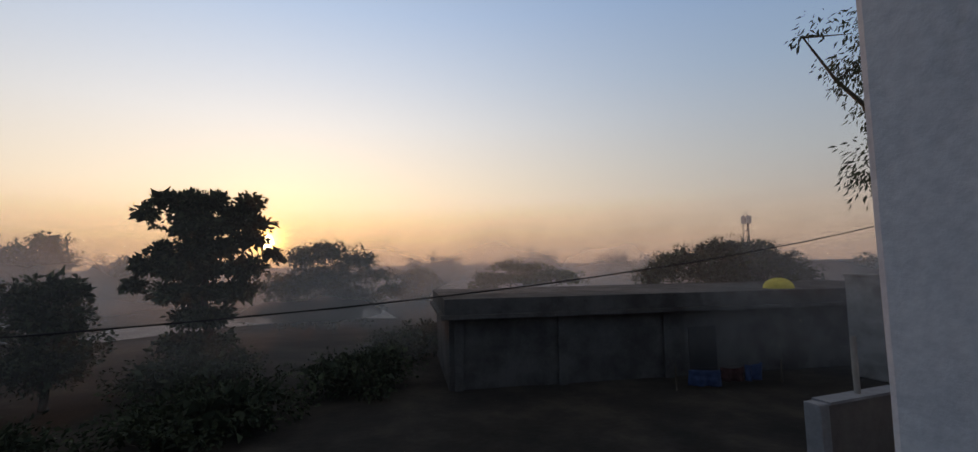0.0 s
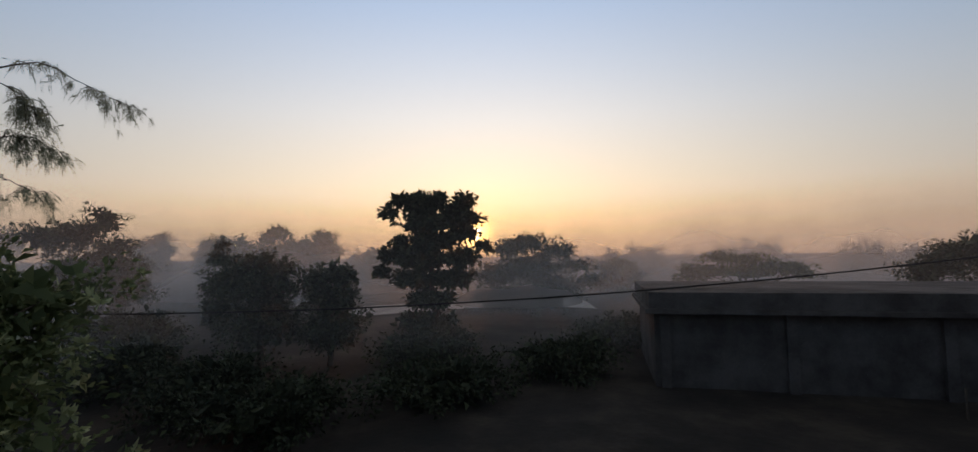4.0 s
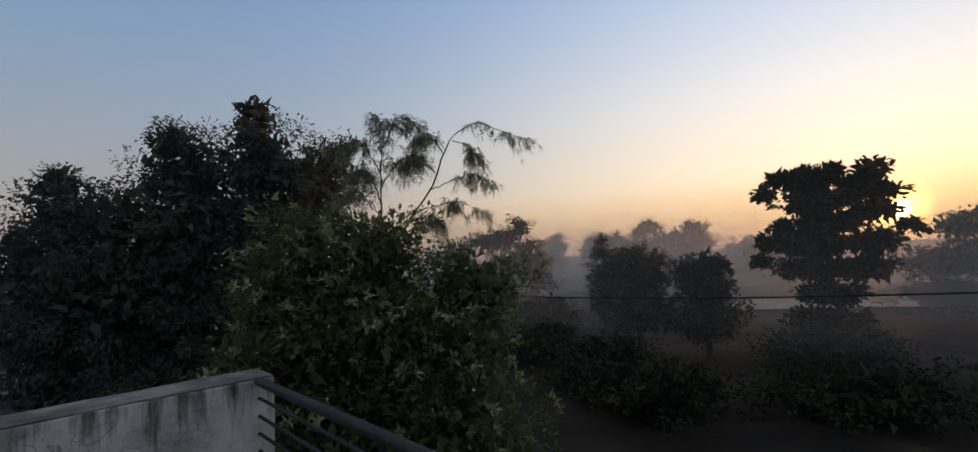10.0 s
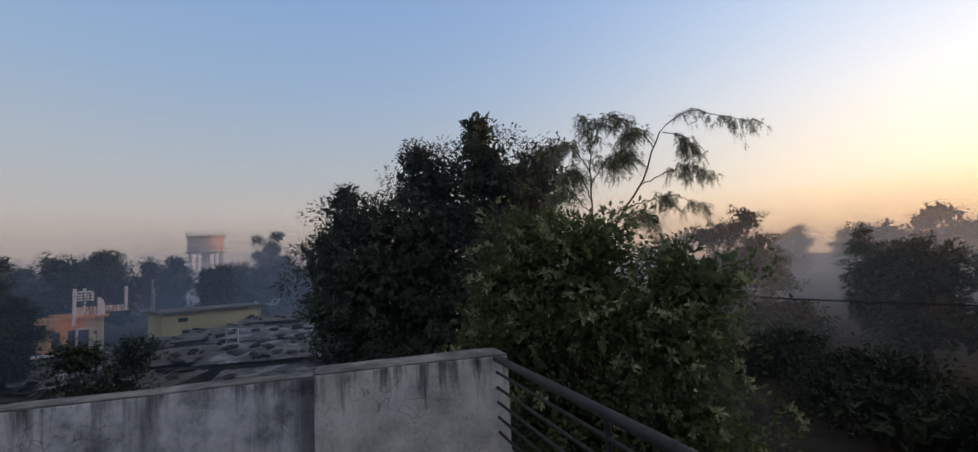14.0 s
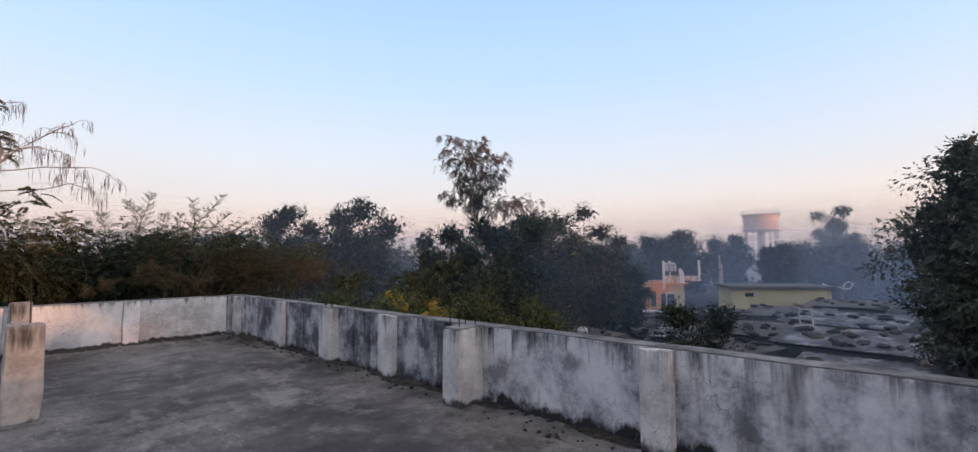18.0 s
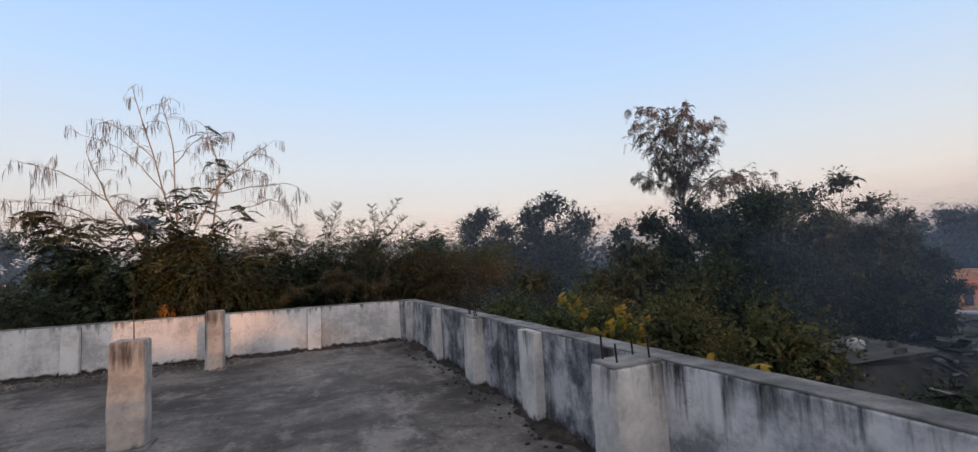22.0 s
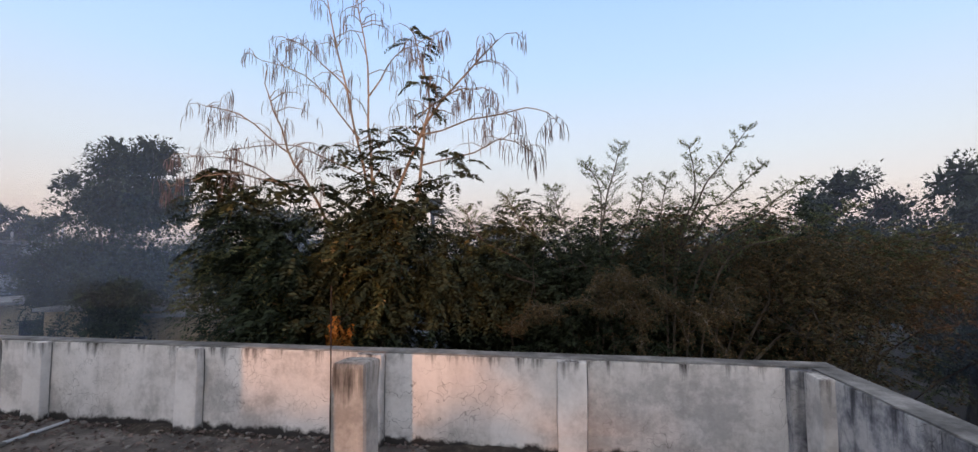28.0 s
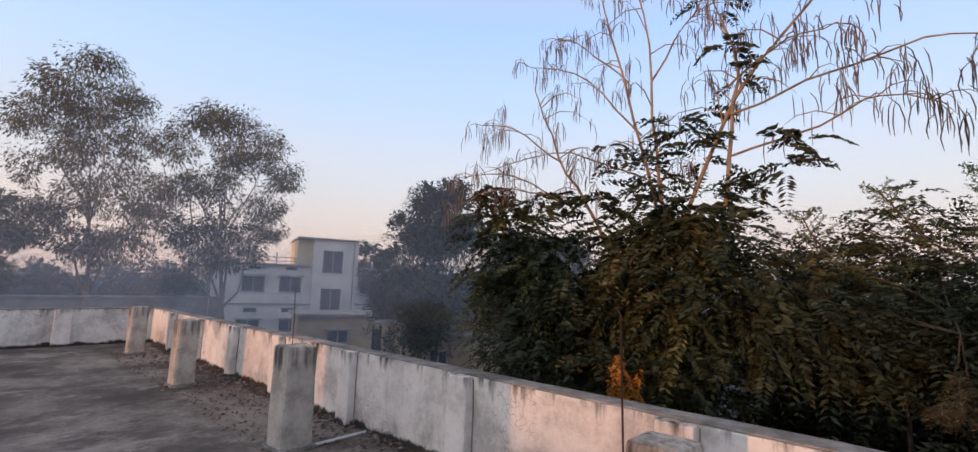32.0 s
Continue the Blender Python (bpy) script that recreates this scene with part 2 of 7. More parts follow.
M_BARK_PALE = blotched("pale_bark", [(0.35, (0.12, 0.10, 0.08)), (0.65, (0.26, 0.22, 0.18))], 6, 0.95, 40, 0.5, 0.02, (1, 1, 0.2))
M_LEAF_DARK = leafy("dark_leaves", [(0, (0.036, 0.046, 0.032)), (0.6, (0.052, 0.067, 0.046)), (1, (0.084, 0.102, 0.062))])
# Darker copy of dark_leaves: shade within dense growth is put into the colour.
M_LEAF_SHADED = leafy("shaded_dark_leaves", [(0, (0.026, 0.034, 0.022)), (0.6, (0.040, 0.051, 0.032)), (1, (0.064, 0.078, 0.044))], 0.15)
M_LEAF = leafy("green_leaves", [(0, (0.047, 0.058, 0.031)), (0.6, (0.082, 0.098, 0.048)), (1, (0.150, 0.164, 0.070))])
M_LEAF_BRIGHT = leafy("bright_leaves", [(0, (0.24, 0.27, 0.14)), (0.7, (0.38, 0.41, 0.22)), (1, (0.52, 0.54, 0.34))])
M_LEAF_PALE = leafy("pale_grey_leaves", [(0, (0.05, 0.055, 0.035)), (0.6, (0.09, 0.095, 0.06)), (1, (0.14, 0.14, 0.09))])
M_LEAF_GREY = leafy("ash_grey_leaves", [(0, (0.22, 0.225, 0.16)), (0.6, (0.30, 0.305, 0.22)), (1, (0.38, 0.38, 0.28))], 0.45)
M_LEAF_SHRUB = leafy("dull_green_shrub_leaves", [(0, (0.080, 0.105, 0.050)), (0.6, (0.122, 0.156, 0.072)), (1, (0.19, 0.22, 0.105))], 0.4)
# Leaf colour lightened to stand in for the milky veil over this tree.
M_LEAF_MANGO = leafy("thick_dark_leaves", [(0, (0.068, 0.082, 0.070)), (0.6, (0.090, 0.106, 0.088)), (1, (0.115, 0.132, 0.105))], 0.3)
M_LEAF_OLIVE = leafy("olive_fading_leaves", [(0, (0.05, 0.058, 0.028)), (0.6, (0.09, 0.095, 0.042)), (0.9, (0.14, 0.13, 0.058)), (1, (0.17, 0.11, 0.06))])
M_LEAF_RUST = leafy("rusty_dry_leaves", [(0, (0.058, 0.048, 0.030)), (0.5, (0.105, 0.075, 0.042)), (0.8, (0.062, 0.064, 0.034)), (1, (0.23, 0.14, 0.068))])
M_LEAF_ORANGE = leafy("orange_dead_leaves", [(0, (0.30, 0.12, 0.03)), (1, (0.45, 0.20, 0.05))], 0.3)
M_POD = leafy("dry_brown_pods", [(0, (0.09, 0.07, 0.068)), (0.7, (0.18, 0.14, 0.135)), (1, (0.28, 0.225, 0.21))], 0.2)
M_LEAF_MAUVE = leafy("brownish_fading_leaves", [(0, (0.058, 0.062, 0.050)), (0.6, (0.088, 0.088, 0.072)), (1, (0.14, 0.115, 0.10))], 0.3)
M_POD_RED = leafy("reddish_dry_pods", [(0, (0.11, 0.055, 0.045)), (0.7, (0.19, 0.10, 0.08)), (1, (0.26, 0.15, 0.12))], 0.15)
M_FLOWER = leafy("small_pale_flowers", [(0, (0.35, 0.38, 0.28)), (1, (0.6, 0.62, 0.5))], 0.3)


def floor_material():
    m, n, l, b = material("stained_roof_concrete", 0.9)
    big = noise_tex(n, l, 0.55, 10, 0.68)
    mid = noise_tex(n, l, 2.2, 8, 0.7, None, (5, 2, 0))
    fine = noise_tex(n, l, 34, 5, 0.7)
    streaks = noise_tex(n, l, 1.3, 8, 0.72, (1.0, 0.45, 1.0), (11, 4, 0))
    c = ramp(n, l, big, [(0.40, (0.066, 0.060, 0.057)), (0.49, (0.115, 0.105, 0.099)), (0.56, (0.18, 0.165, 0.154)), (0.66, (0.235, 0.216, 0.20))])
    c = mix(n, l, ramp(n, l, streaks, [(0.55, (0, 0, 0)), (0.60, (0.42, 0.42, 0.42)), (0.68, (0.65, 0.65, 0.65))]), c, (0.34, 0.315, 0.295))
    c = mix(n, l, ramp(n, l, mid, [(0.54, (0, 0, 0)), (0.66, (0.48, 0.48, 0.48))]), c, (0.34, 0.308, 0.284))
    c = mix(n, l, ramp(n, l, mid, [(0.32, (0.9, 0.9, 0.9)), (0.46, (0, 0, 0))]), c, (0.055, 0.048, 0.044))
    c = mix(n, l, 0.28, c, ramp(n, l, fine, [(0.3, (0.28, 0.28, 0.28)), (0.7, (0.7, 0.7, 0.7))]), 'OVERLAY')
    flake = noise_tex(n, l, 19, 6, 0.75, (1.0, 0.6, 1.0), (1, 6, 2))
    grit = mix(n, l, 1.0, ramp(n, l, flake, [(0.57, (0, 0, 0)), (0.66, (0.5, 0.5, 0.5))]), ramp(n, l, big, [(0.47, (0, 0, 0)), (0.54, (1, 1, 1))]), 'MULTIPLY')
    c = mix(n, l, grit, c, (0.50, 0.475, 0.45))
    pit = mix(n, l, 1.0, ramp(n, l, flake, [(0.36, (0.8, 0.8, 0.8)), (0.43, (0, 0, 0))]), ramp(n, l, big, [(0.47, (0, 0, 0)), (0.54, (1, 1, 1))]), 'MULTIPLY')
    c = mix(n, l, pit, c, (0.05, 0.045, 0.042))
    l.new(c, b.inputs["Base Color"])
    bump(n, l, b, fine, 0.3, 0.010)
    return m


M_FLOOR = floor_material()


# ---- mesh helpers ----
def np_mesh(name, verts, quads, smooth=False):
    me = bpy.data.meshes.new(name)
    verts, quads = np.asarray(verts, dtype=np.float32), np.asarray(quads, dtype=np.int32)
    me.vertices.add(len(verts))
    me.vertices.foreach_set("co", verts.ravel())
    me.loops.add(quads.size)
    me.loops.foreach_set("vertex_index", quads.ravel())
    me.polygons.add(len(quads))
    me.polygons.foreach_set("loop_start", np.arange(len(quads), dtype=np.int32) * quads.shape[1])
    if smooth:
        me.polygons.foreach_set("use_smooth", np.ones(len(quads), dtype=bool))
    me.update(calc_edges=True)
    return me


def mesh_part(name, me, mat, parent=None, label=""):
    ob = new(name, me)
    if not len(me.materials):
        me.materials.append(mat)
    if parent:
        ob.parent = parent
    return tagged(ob, label)


def part(name, bm, mat, parent=None, label=""):
    me = bpy.data.meshes.new(name)
    bm.to_mesh(me)
    bm.free()
    return mesh_part(name, me, mat, parent, label)


def empty(name, at=(0, 0, 0), rz=0):
    ob = new(name)
    ob.empty_display_size = 0.2
    ob.matrix_basis = pose(*at, 0, 0, rz)
    return ob


def box_bm(bm, lo, hi, bevel=0.0, taper=0.0):
    """A box from corner to corner, with softened edges; taper draws the top in."""
    r = bmesh.ops.create_cube(bm, size=1)
    for v in r["verts"]:
        k = 1 - taper * (v.co.z + 0.5)
        v.co = Vector(((lo[i] + hi[i]) / 2 + v.co[i] * (hi[i] - lo[i]) * (k if i < 2 else 1) for i in range(3)))
    if bevel:
        es = list({e for v in r["verts"] for e in v.link_edges})
        bmesh.ops.bevel(bm, geom=es, offset=bevel, segments=2, affect='EDGES', profile=0.6)
    return bm


def box(name, lo, hi, mat, parent=None, label="", bevel=0.0, taper=0.0):
    return part(name, box_bm(bmesh.new(), lo, hi, bevel, taper), mat, parent, label)


def rough_box(name, lo, hi, mat, parent=None, label="", cell=0.12, wobble=0.012, bevel=0.015):
    """A worn cast block: cut into cells, its faces uneven."""
    bm = box_bm(bmesh.new(), lo, hi)
    for ax in range(3):
        n = min(60, int((hi[ax] - lo[ax]) / cell))
        for i in range(1, n):
            at, no = [0, 0, 0], [0, 0, 0]
            at[ax], no[ax] = lo[ax] + (hi[ax] - lo[ax]) * i / n, 1
            bmesh.ops.bisect_plane(bm, geom=bm.verts[:] + bm.edges[:] + bm.faces[:], plane_co=at, plane_no=no)
    if bevel:
        es = [e for e in bm.edges if len(e.link_faces) == 2 and e.calc_face_angle(0) > 1]
        bmesh.ops.bevel(bm, geom=es, offset=bevel, segments=2, affect='EDGES', profile=0.6)
    for v in bm.verts:
        v.co += noise.noise_vector(v.co * 3.1) * wobble
    return part(name, bm, mat, parent, label)


def tube(pts, radii, sides=6):
    """Rings along a line, as vertices and quads."""
    pts = [Vector(p) for p in pts]
    V, Q = [], []
    for i, p in enumerate(pts):
        d = (pts[min(i + 1, len(pts) - 1)] - pts[max(i - 1, 0)]).normalized()
        a = d.orthogonal().normalized()
        b = d.cross(a)
        for k in range(sides):
            w = 2 * math.pi * k / sides
            V.append(p + (a * math.cos(w) + b * math.sin(w)) * radii[i])
    for i in range(len(pts) - 1):
        for k in range(sides):
            k2 = (k + 1) % sides
            Q.append((i * sides + k, i * sides + k2, (i + 1) * sides + k2, (i + 1) * sides + k))
    return V, Q


def tubes_mesh(name, lines, sides=6):
    V, Q = [], []
    for pts, radii in lines:
        v, q = tube(pts, radii, sides)
        o = len(V)
        V += v
        Q += [tuple(i + o for i in f) for f in q]
    return np_mesh(name, [tuple(v) for v in V], Q, True)


def pipe(name, pts, r, mat, parent=None, label="", sides=10):
    return mesh_part(name, tubes_mesh(name, [(pts, [r] * len(pts))], sides), mat, parent, label)


def bent(p, q, rng, sag=0.12, n=5):
    """A crooked line from p to q."""
    p, q = np.array(p, float), np.array(q, float)
    L = np.linalg.norm(q - p)
    out = [p + (q - p) * i / (n - 1) for i in range(n)]
    for i in range(1, n - 1):
        out[i] = out[i] + rng.normal(0, sag * L * 0.28, 3)
    return [tuple(v) for v in out]


def unit(a):
    return a / np.maximum(np.linalg.norm(a, axis=-1, keepdims=True), 1e-9)


def blades(P, D, L, W, rng, fold=0.25):
    """One folded rhombic leaf at each P along D."""
    n = len(P)
    D = unit(D)
    S = unit(np.cross(D, unit(rng.normal(0, 1, (n, 3)) + np.array([0, 0, 0.8]))))
    U = np.cross(S, D)
    L, W = np.broadcast_to(np.asarray(L), (n,))[:, None], np.broadcast_to(np.asarray(W), (n,))[:, None]
    mid = P + D * L * 0.45
    V = np.stack([P, mid + S * W * 0.5 + U * W * fold, P + D * L - U * W * fold, mid - S * W * 0.5 + U * W * fold], 1).reshape(-1, 3)
    Q = np.arange(4 * n).reshape(-1, 4)
    return V, Q


def fronds(P, D, L, pairs, leaf, rng, droop=0.5):
    """Feathered leaves: a drooping midrib at each P with pairs of narrow leaflets."""
    n = len(P)
    D = unit(D)
    S = unit(np.cross(D, np.array([0, 0, 1.0]) + rng.normal(0, 0.25, (n, 3))))
    f = (np.arange(pairs) + 0.6) / pairs
    L = np.broadcast_to(np.asarray(L), (n,))
    at = P[:, None, :] + D[:, None, :] * (L[:, None] * f)[..., None]
    at[..., 2] -= droop * L[:, None] * f ** 2
    size = leaf * (0.55 + 0.75 * np.sin(np.pi * (0.12 + 0.8 * f)))
    Vs = []
    for sgn in (1, -1):
        d = unit(S[:, None, :] * sgn + D[:, None, :] * 0.45 + rng.normal(0, 0.12, at.shape) - np.array([0, 0, 0.25]))
        V, Q = blades(at.reshape(-1, 3), d.reshape(-1, 3), np.tile(size, n), np.tile(size * 0.36, n), rng)
        Vs.append(V)
    V = np.concatenate(Vs)
    return V, np.arange(len(V)).reshape(-1, 4)


def blob_points(blobs, n, rng, shell=0.45, rag=0.25):
    """Places in the uneven bodies of a crown, denser towards its outside."""
    blobs = np.asarray(blobs, float)
    vol = np.prod(blobs[:, 3:6], 1) ** 0.7
    which = rng.choice(len(blobs), n, p=vol / vol.sum())
    d = unit(rng.normal(0, 1, (n, 3)))
    r = rng.random(n) ** shell
    k = np.array([1 + rag * 1.6 * noise.noise(Vector(d[i] * 2.3) + Vector((which[i] * 7.1, which[i] * 3.3, 1.7))) for i in range(n)])
    return blobs[which, :3] + d * blobs[which, 3:6] * (r * k)[:, None], d, which


def tree(name, label, base, blobs, leaf, n_clusters, per, mat, seed, trunk_r=0.16, bark=None, spread=0.35, hang=0.0, style="blade", limbs=7, category="tree", extra=None, fill=2.2):
    """Trunk, crooked limbs and a crown of leaf clusters round their ends."""
    rng = np.random.default_rng(seed)
    bark = bark or M_BARK
    root = empty(name, base)
    inv = np.array(base)
    n_clusters = int(n_clusters * 1.3)
    per = int(per * (1.0 if style == "frond" else 2.0))
    C, d, which = blob_points(blobs, n_clusters, rng)
    top = np.array([np.mean([b[0] for b in blobs]), np.mean([b[1] for b in blobs]), np.mean([b[2] for b in blobs])])
    fork = inv + (top - inv) * 0.62
    line = bent(inv, top, rng, 0.06, 6)
    loc = lambda pts: [tuple(np.array(p) - inv) for p in pts]
    mesh_part("trunk", tubes_mesh("trunk", [(loc(line), [trunk_r * (1.25 - 0.2 * i) for i in range(6)])], 8), bark, root)
    pick = rng.choice(n_clusters, min(limbs, n_clusters), replace=False)
    ends = []
    for i in pick:
        s = np.array(line[rng.integers(2, 5)])
        b = bent(s, C[i], rng, 0.16, 5)
        ends.append(b)
        mesh_part("limb", tubes_mesh("limb", [(loc(b), [trunk_r * f for f in (0.5, 0.4, 0.3, 0.2, 0.1)])], 5), bark, root)
    knots = np.array([p for b in ends for p in b[1:]])
    tw = []
    for i in rng.choice(n_clusters, min(70, n_clusters), replace=False):
        k = knots[np.argmin(((knots - C[i]) ** 2).sum(1))]
        tw.append((loc(bent(k, C[i], rng, 0.12, 3)), [trunk_r * 0.13, trunk_r * 0.09, trunk_r * 0.04]))
    tagged(mesh_part("twig_work", tubes_mesh("twig_work", tw, 4), bark, root), "", "", "", "stuff")
    idx = np.repeat(np.arange(n_clusters), per)
    off = unit(rng.normal(0, 1, (len(idx), 3))) * (1.45 * spread * rng.random(len(idx)) ** 0.42 * (0.55 + 0.75 * rng.random(n_clusters))[idx])[:, None] * np.array([1, 1, 0.72])
    P = C[idx] + off
    D = unit(off) + d[idx] * 0.5 + rng.normal(0, 0.5, P.shape) - np.array([0, 0, hang])
    if style == "frond":
        V, Q = fronds(P, D * np.array([1, 1, 0.5]), leaf * (0.7 + 0.6 * rng.random(len(P))), 5, leaf * 0.31, rng)
    else:
        s = leaf * 0.85 * (0.6 + 0.8 * rng.random(len(P)))
        if fill:
            # larger leaves in the shade of the crown's inside close it
            k = int(len(P) * 0.16)
            Pi, di, _ = blob_points([(b[0], b[1], b[2], b[3] * 0.74, b[4] * 0.74, b[5] * 0.74) for b in blobs], k, rng, 0.6, 0.2)
            P, D = np.concatenate([P, Pi]), np.concatenate([D, rng.normal(0, 1, Pi.shape)])
            s = np.concatenate([s, leaf * fill * (0.8 + 0.6 * rng.random(k))])
        V, Q = blades(P, D, s, s * (0.30 if hang > 0.9 else 0.52), rng)
    tagged(mesh_part("crown", np_mesh("crown", V - inv, Q), mat, root), "", "", "", "stuff")
    if extra:
        extra(root, inv, C, d, rng)
    tagged(root, label, category)
    return root


# ---- the ground and the roof terrace ----
GZ = -3.3
rows_, cols_ = 60, 60
gx = np.sinh(np.linspace(-5.2, 5.2, cols_)) * 22
gy = np.sinh(np.linspace(-5.2, 5.2, rows_)) * 22
GV = [(x, y, GZ + 0.18 * noise.noise(Vector((x * 0.11, y * 0.11, 0)))) for y in gy for x in gx]
GQ = [(r * cols_ + c, r * cols_ + c + 1, (r + 1) * cols_ + c + 1, (r + 1) * cols_ + c) for r in range(rows_ - 1) for c in range(cols_ - 1)]
tagged(mesh_part("ground", np_mesh("ground", GV, GQ, True), M_GROUND), "bare earth and scrub round the houses, coloured near black for the yard's shade", "ground", "", "structure")

WX, SY, EX, RY = -2.66, -12.12, 14.5, 1.12      # inner faces of the parapets, end at the railing
TOP = 0.835
tagged(box("floor", (WX - 0.2, SY - 0.2, -0.35), (EX + 0.2, RY + 0.12, 0.0), M_FLOOR), "grey stained concrete roof terrace with pale worn patches", "floor", "", "structure")
tagged(box("wall_below", (WX - 0.15, SY - 0.15, GZ - 0.3), (EX + 0.15, RY + 0.05, -0.36), M_WALL_S), "limewashed wall of the house under the terrace", "wall", "", "structure")


def parapet(name, lo, hi, mat, label):
    w = rough_box(name, lo, hi, mat, None, label, 0.25, 0.008, 0.01)
    return tagged(w, label, "parapet", "", "structure")


wall_west = parapet("wall_west", (WX - 0.2, -4.578, 0.0), (WX, -0.362, TOP), M_WALL_W, "grey weathered limewashed parapet with black algae streaks")
wall_west_far = parapet("wall_west_far", (WX - 0.2, SY + 0.002, 0.0), (WX, -4.582, TOP), M_WALL_ALGAE, "blue-grey parapet blackened by algae between the pilasters")
wall_west_end = parapet("wall_west_end", (WX - 0.2, -0.36, 0.0), (WX + 0.13, RY, TOP + 0.035), M_PIER, "thicker raised end of the grey parapet beside the railing")
wall_south = parapet("wall_south", (WX - 0.2, SY - 0.2, 0.0), (EX + 0.2, SY, TOP), M_WALL_S, "pale limewashed parapet with grey stains and a dirty foot")
wall_east = parapet("wall_east", (EX, SY + 0.002, 0.0), (EX + 0.2, RY, TOP), M_WALL_S, "pale limewashed parapet at the far side of the terrace")

# copings
for nm, lo, hi in (("coping_west", (WX - 0.21, SY + 0.01, TOP + 0.001), (WX - 0.006, -0.37, TOP + 0.016)),
                   ("coping_west_end", (WX - 0.21, -0.355, TOP + 0.036), (WX + 0.122, RY - 0.004, TOP + 0.050)),
                   ("coping_south", (WX - 0.215, SY - 0.21, TOP + 0.001), (EX + 0.215, SY - 0.006, TOP + 0.017)),
                   ("coping_east", (EX - 0.012, SY + 0.02, TOP + 0.002), (EX + 0.215, RY, TOP + 0.03))):
    tagged(rough_box(nm, lo, hi, M_COPING, None, "", 0.12, 0.006, 0.008), "rough grey cement coping on the parapet", "coping", "", "structure")

# pilasters
for i, (y, w, out) in enumerate(((-11.88, 0.26, 0.10), (-9.70, 0.32, 0.10), (-6.22, 0.32, 0.10), (-2.37, 0.25, 0.13))):
    tagged(rough_box("pilaster", (WX - 0.01, y - w / 2, 0.0), (WX + out, y + w / 2, TOP + 0.004), M_PIER, None, "", 0.12, 0.007, 0.012), "limewashed pilaster on the grey parapet", "pilaster", "pilasters of the west parapet", "structure")
tagged(rough_box("pilaster", (WX + 0.004, SY - 0.01, 0.0), (WX + 0.19, SY + 0.09, TOP + 0.003), M_WALL_ALGAE, None, "", 0.12, 0.007, 0.012), "blackened pilaster in the corner of the parapets", "pilaster", "pilasters of the south parapet", "structure")
for x in (-0.755, 1.12, 3.08, 5.0, 6.92, 8.72, 10.6, 12.5):
    pl = tagged(rough_box("pilaster", (x - 0.125, SY - 0.01, 0.0), (x + 0.125, SY + 0.10, TOP + 0.004), M_PIER_S, None, "", 0.12, 0.007, 0.012), "pale limewashed pilaster on the parapet", "pilaster", "pilasters of the south parapet", "structure")
    # Dark strips stand for stain and shade on the pilaster's sides.
    for e in (-1, 1):
        rough_box("dark_side_strip", (x + e * 0.129 - 0.004, SY - 0.01, 0.03), (x + e * 0.129 + 0.004, SY + 0.008, TOP - 0.02), M_COPING, pl, "thin dark strip for the stained and shaded side of the pilaster", 0.1, 0.008, 0)
for y in (-10.4, -8.5, -6.6):
    tagged(rough_box("pilaster", (EX - 0.09, y - 0.16, 0.0), (EX + 0.01, y + 0.16, TOP + 0.004), M_PIER_S, None, "", 0.12, 0.007, 0.012), "pale limewashed pilaster on the parapet", "pilaster", "pilasters of the east parapet", "structure")


def rebar(parent, x, y, z0, z1, lean=0.0, r=0.007):
    return pipe("rebar", [(x, y, z0), (x + lean * 0.4, y, (z0 + z1) / 2), (x + lean, y + lean * 0.5, z1)], r, M_REBAR, parent, "thin rusty reinforcing bar", 6)


def stub_column(x, y, w, d, h, bars, label, seed):
    root = empty("column_stub", (x, y, 0))
    noise.seed_set(seed)
    rough_box("shaft", (-w / 2, -d / 2, 0.0), (w / 2, d / 2, h), M_STUB, root, "", 0.09, 0.016, 0.042)
    rough_box("footing", (-w / 2 - 0.03, -d / 2 - 0.03, 0.0), (w / 2 + 0.03, d / 2 + 0.03, 0.035), M_COPING, root, "crumbling mortar round the foot", 0.06, 0.02, 0.01)
    for bx, by, hh, ln in bars:
        rebar(root, bx, by, 0.35 if abs(by) > d / 2 - 0.02 else h - 0.05, h + hh, ln, 0.005)
    return tagged(root, label, "column stub", "column stubs on the terrace")


stub_column(0.94, -7.38, 0.29, 0.27, 0.99, [(-0.03, 0.02, 0.55, 0.01)], "short bare concrete column stub with worn edges standing on the terrace", 3)
stub_column(0.825, -11.17, 0.27, 0.29, 0.99, [(0.11, 0.158, 0.55, 0.01)], "short concrete column stub with one rusty bar before the parapet", 4)
stub_column(4.66, -11.26, 0.34, 0.32, 1.0, [(0.05, 0.02, 0.62, 0.02)], "grey concrete column stub with a tall thin bar", 5)
stub_column(8.44, -11.28, 0.32, 0.30, 1.0, [], "bare concrete column stub near the parapet", 6)
stub_column(12.42, -11.42, 0.32, 0.30, 1.0, [], "bare concrete column stub in the corner of the terrace", 7)


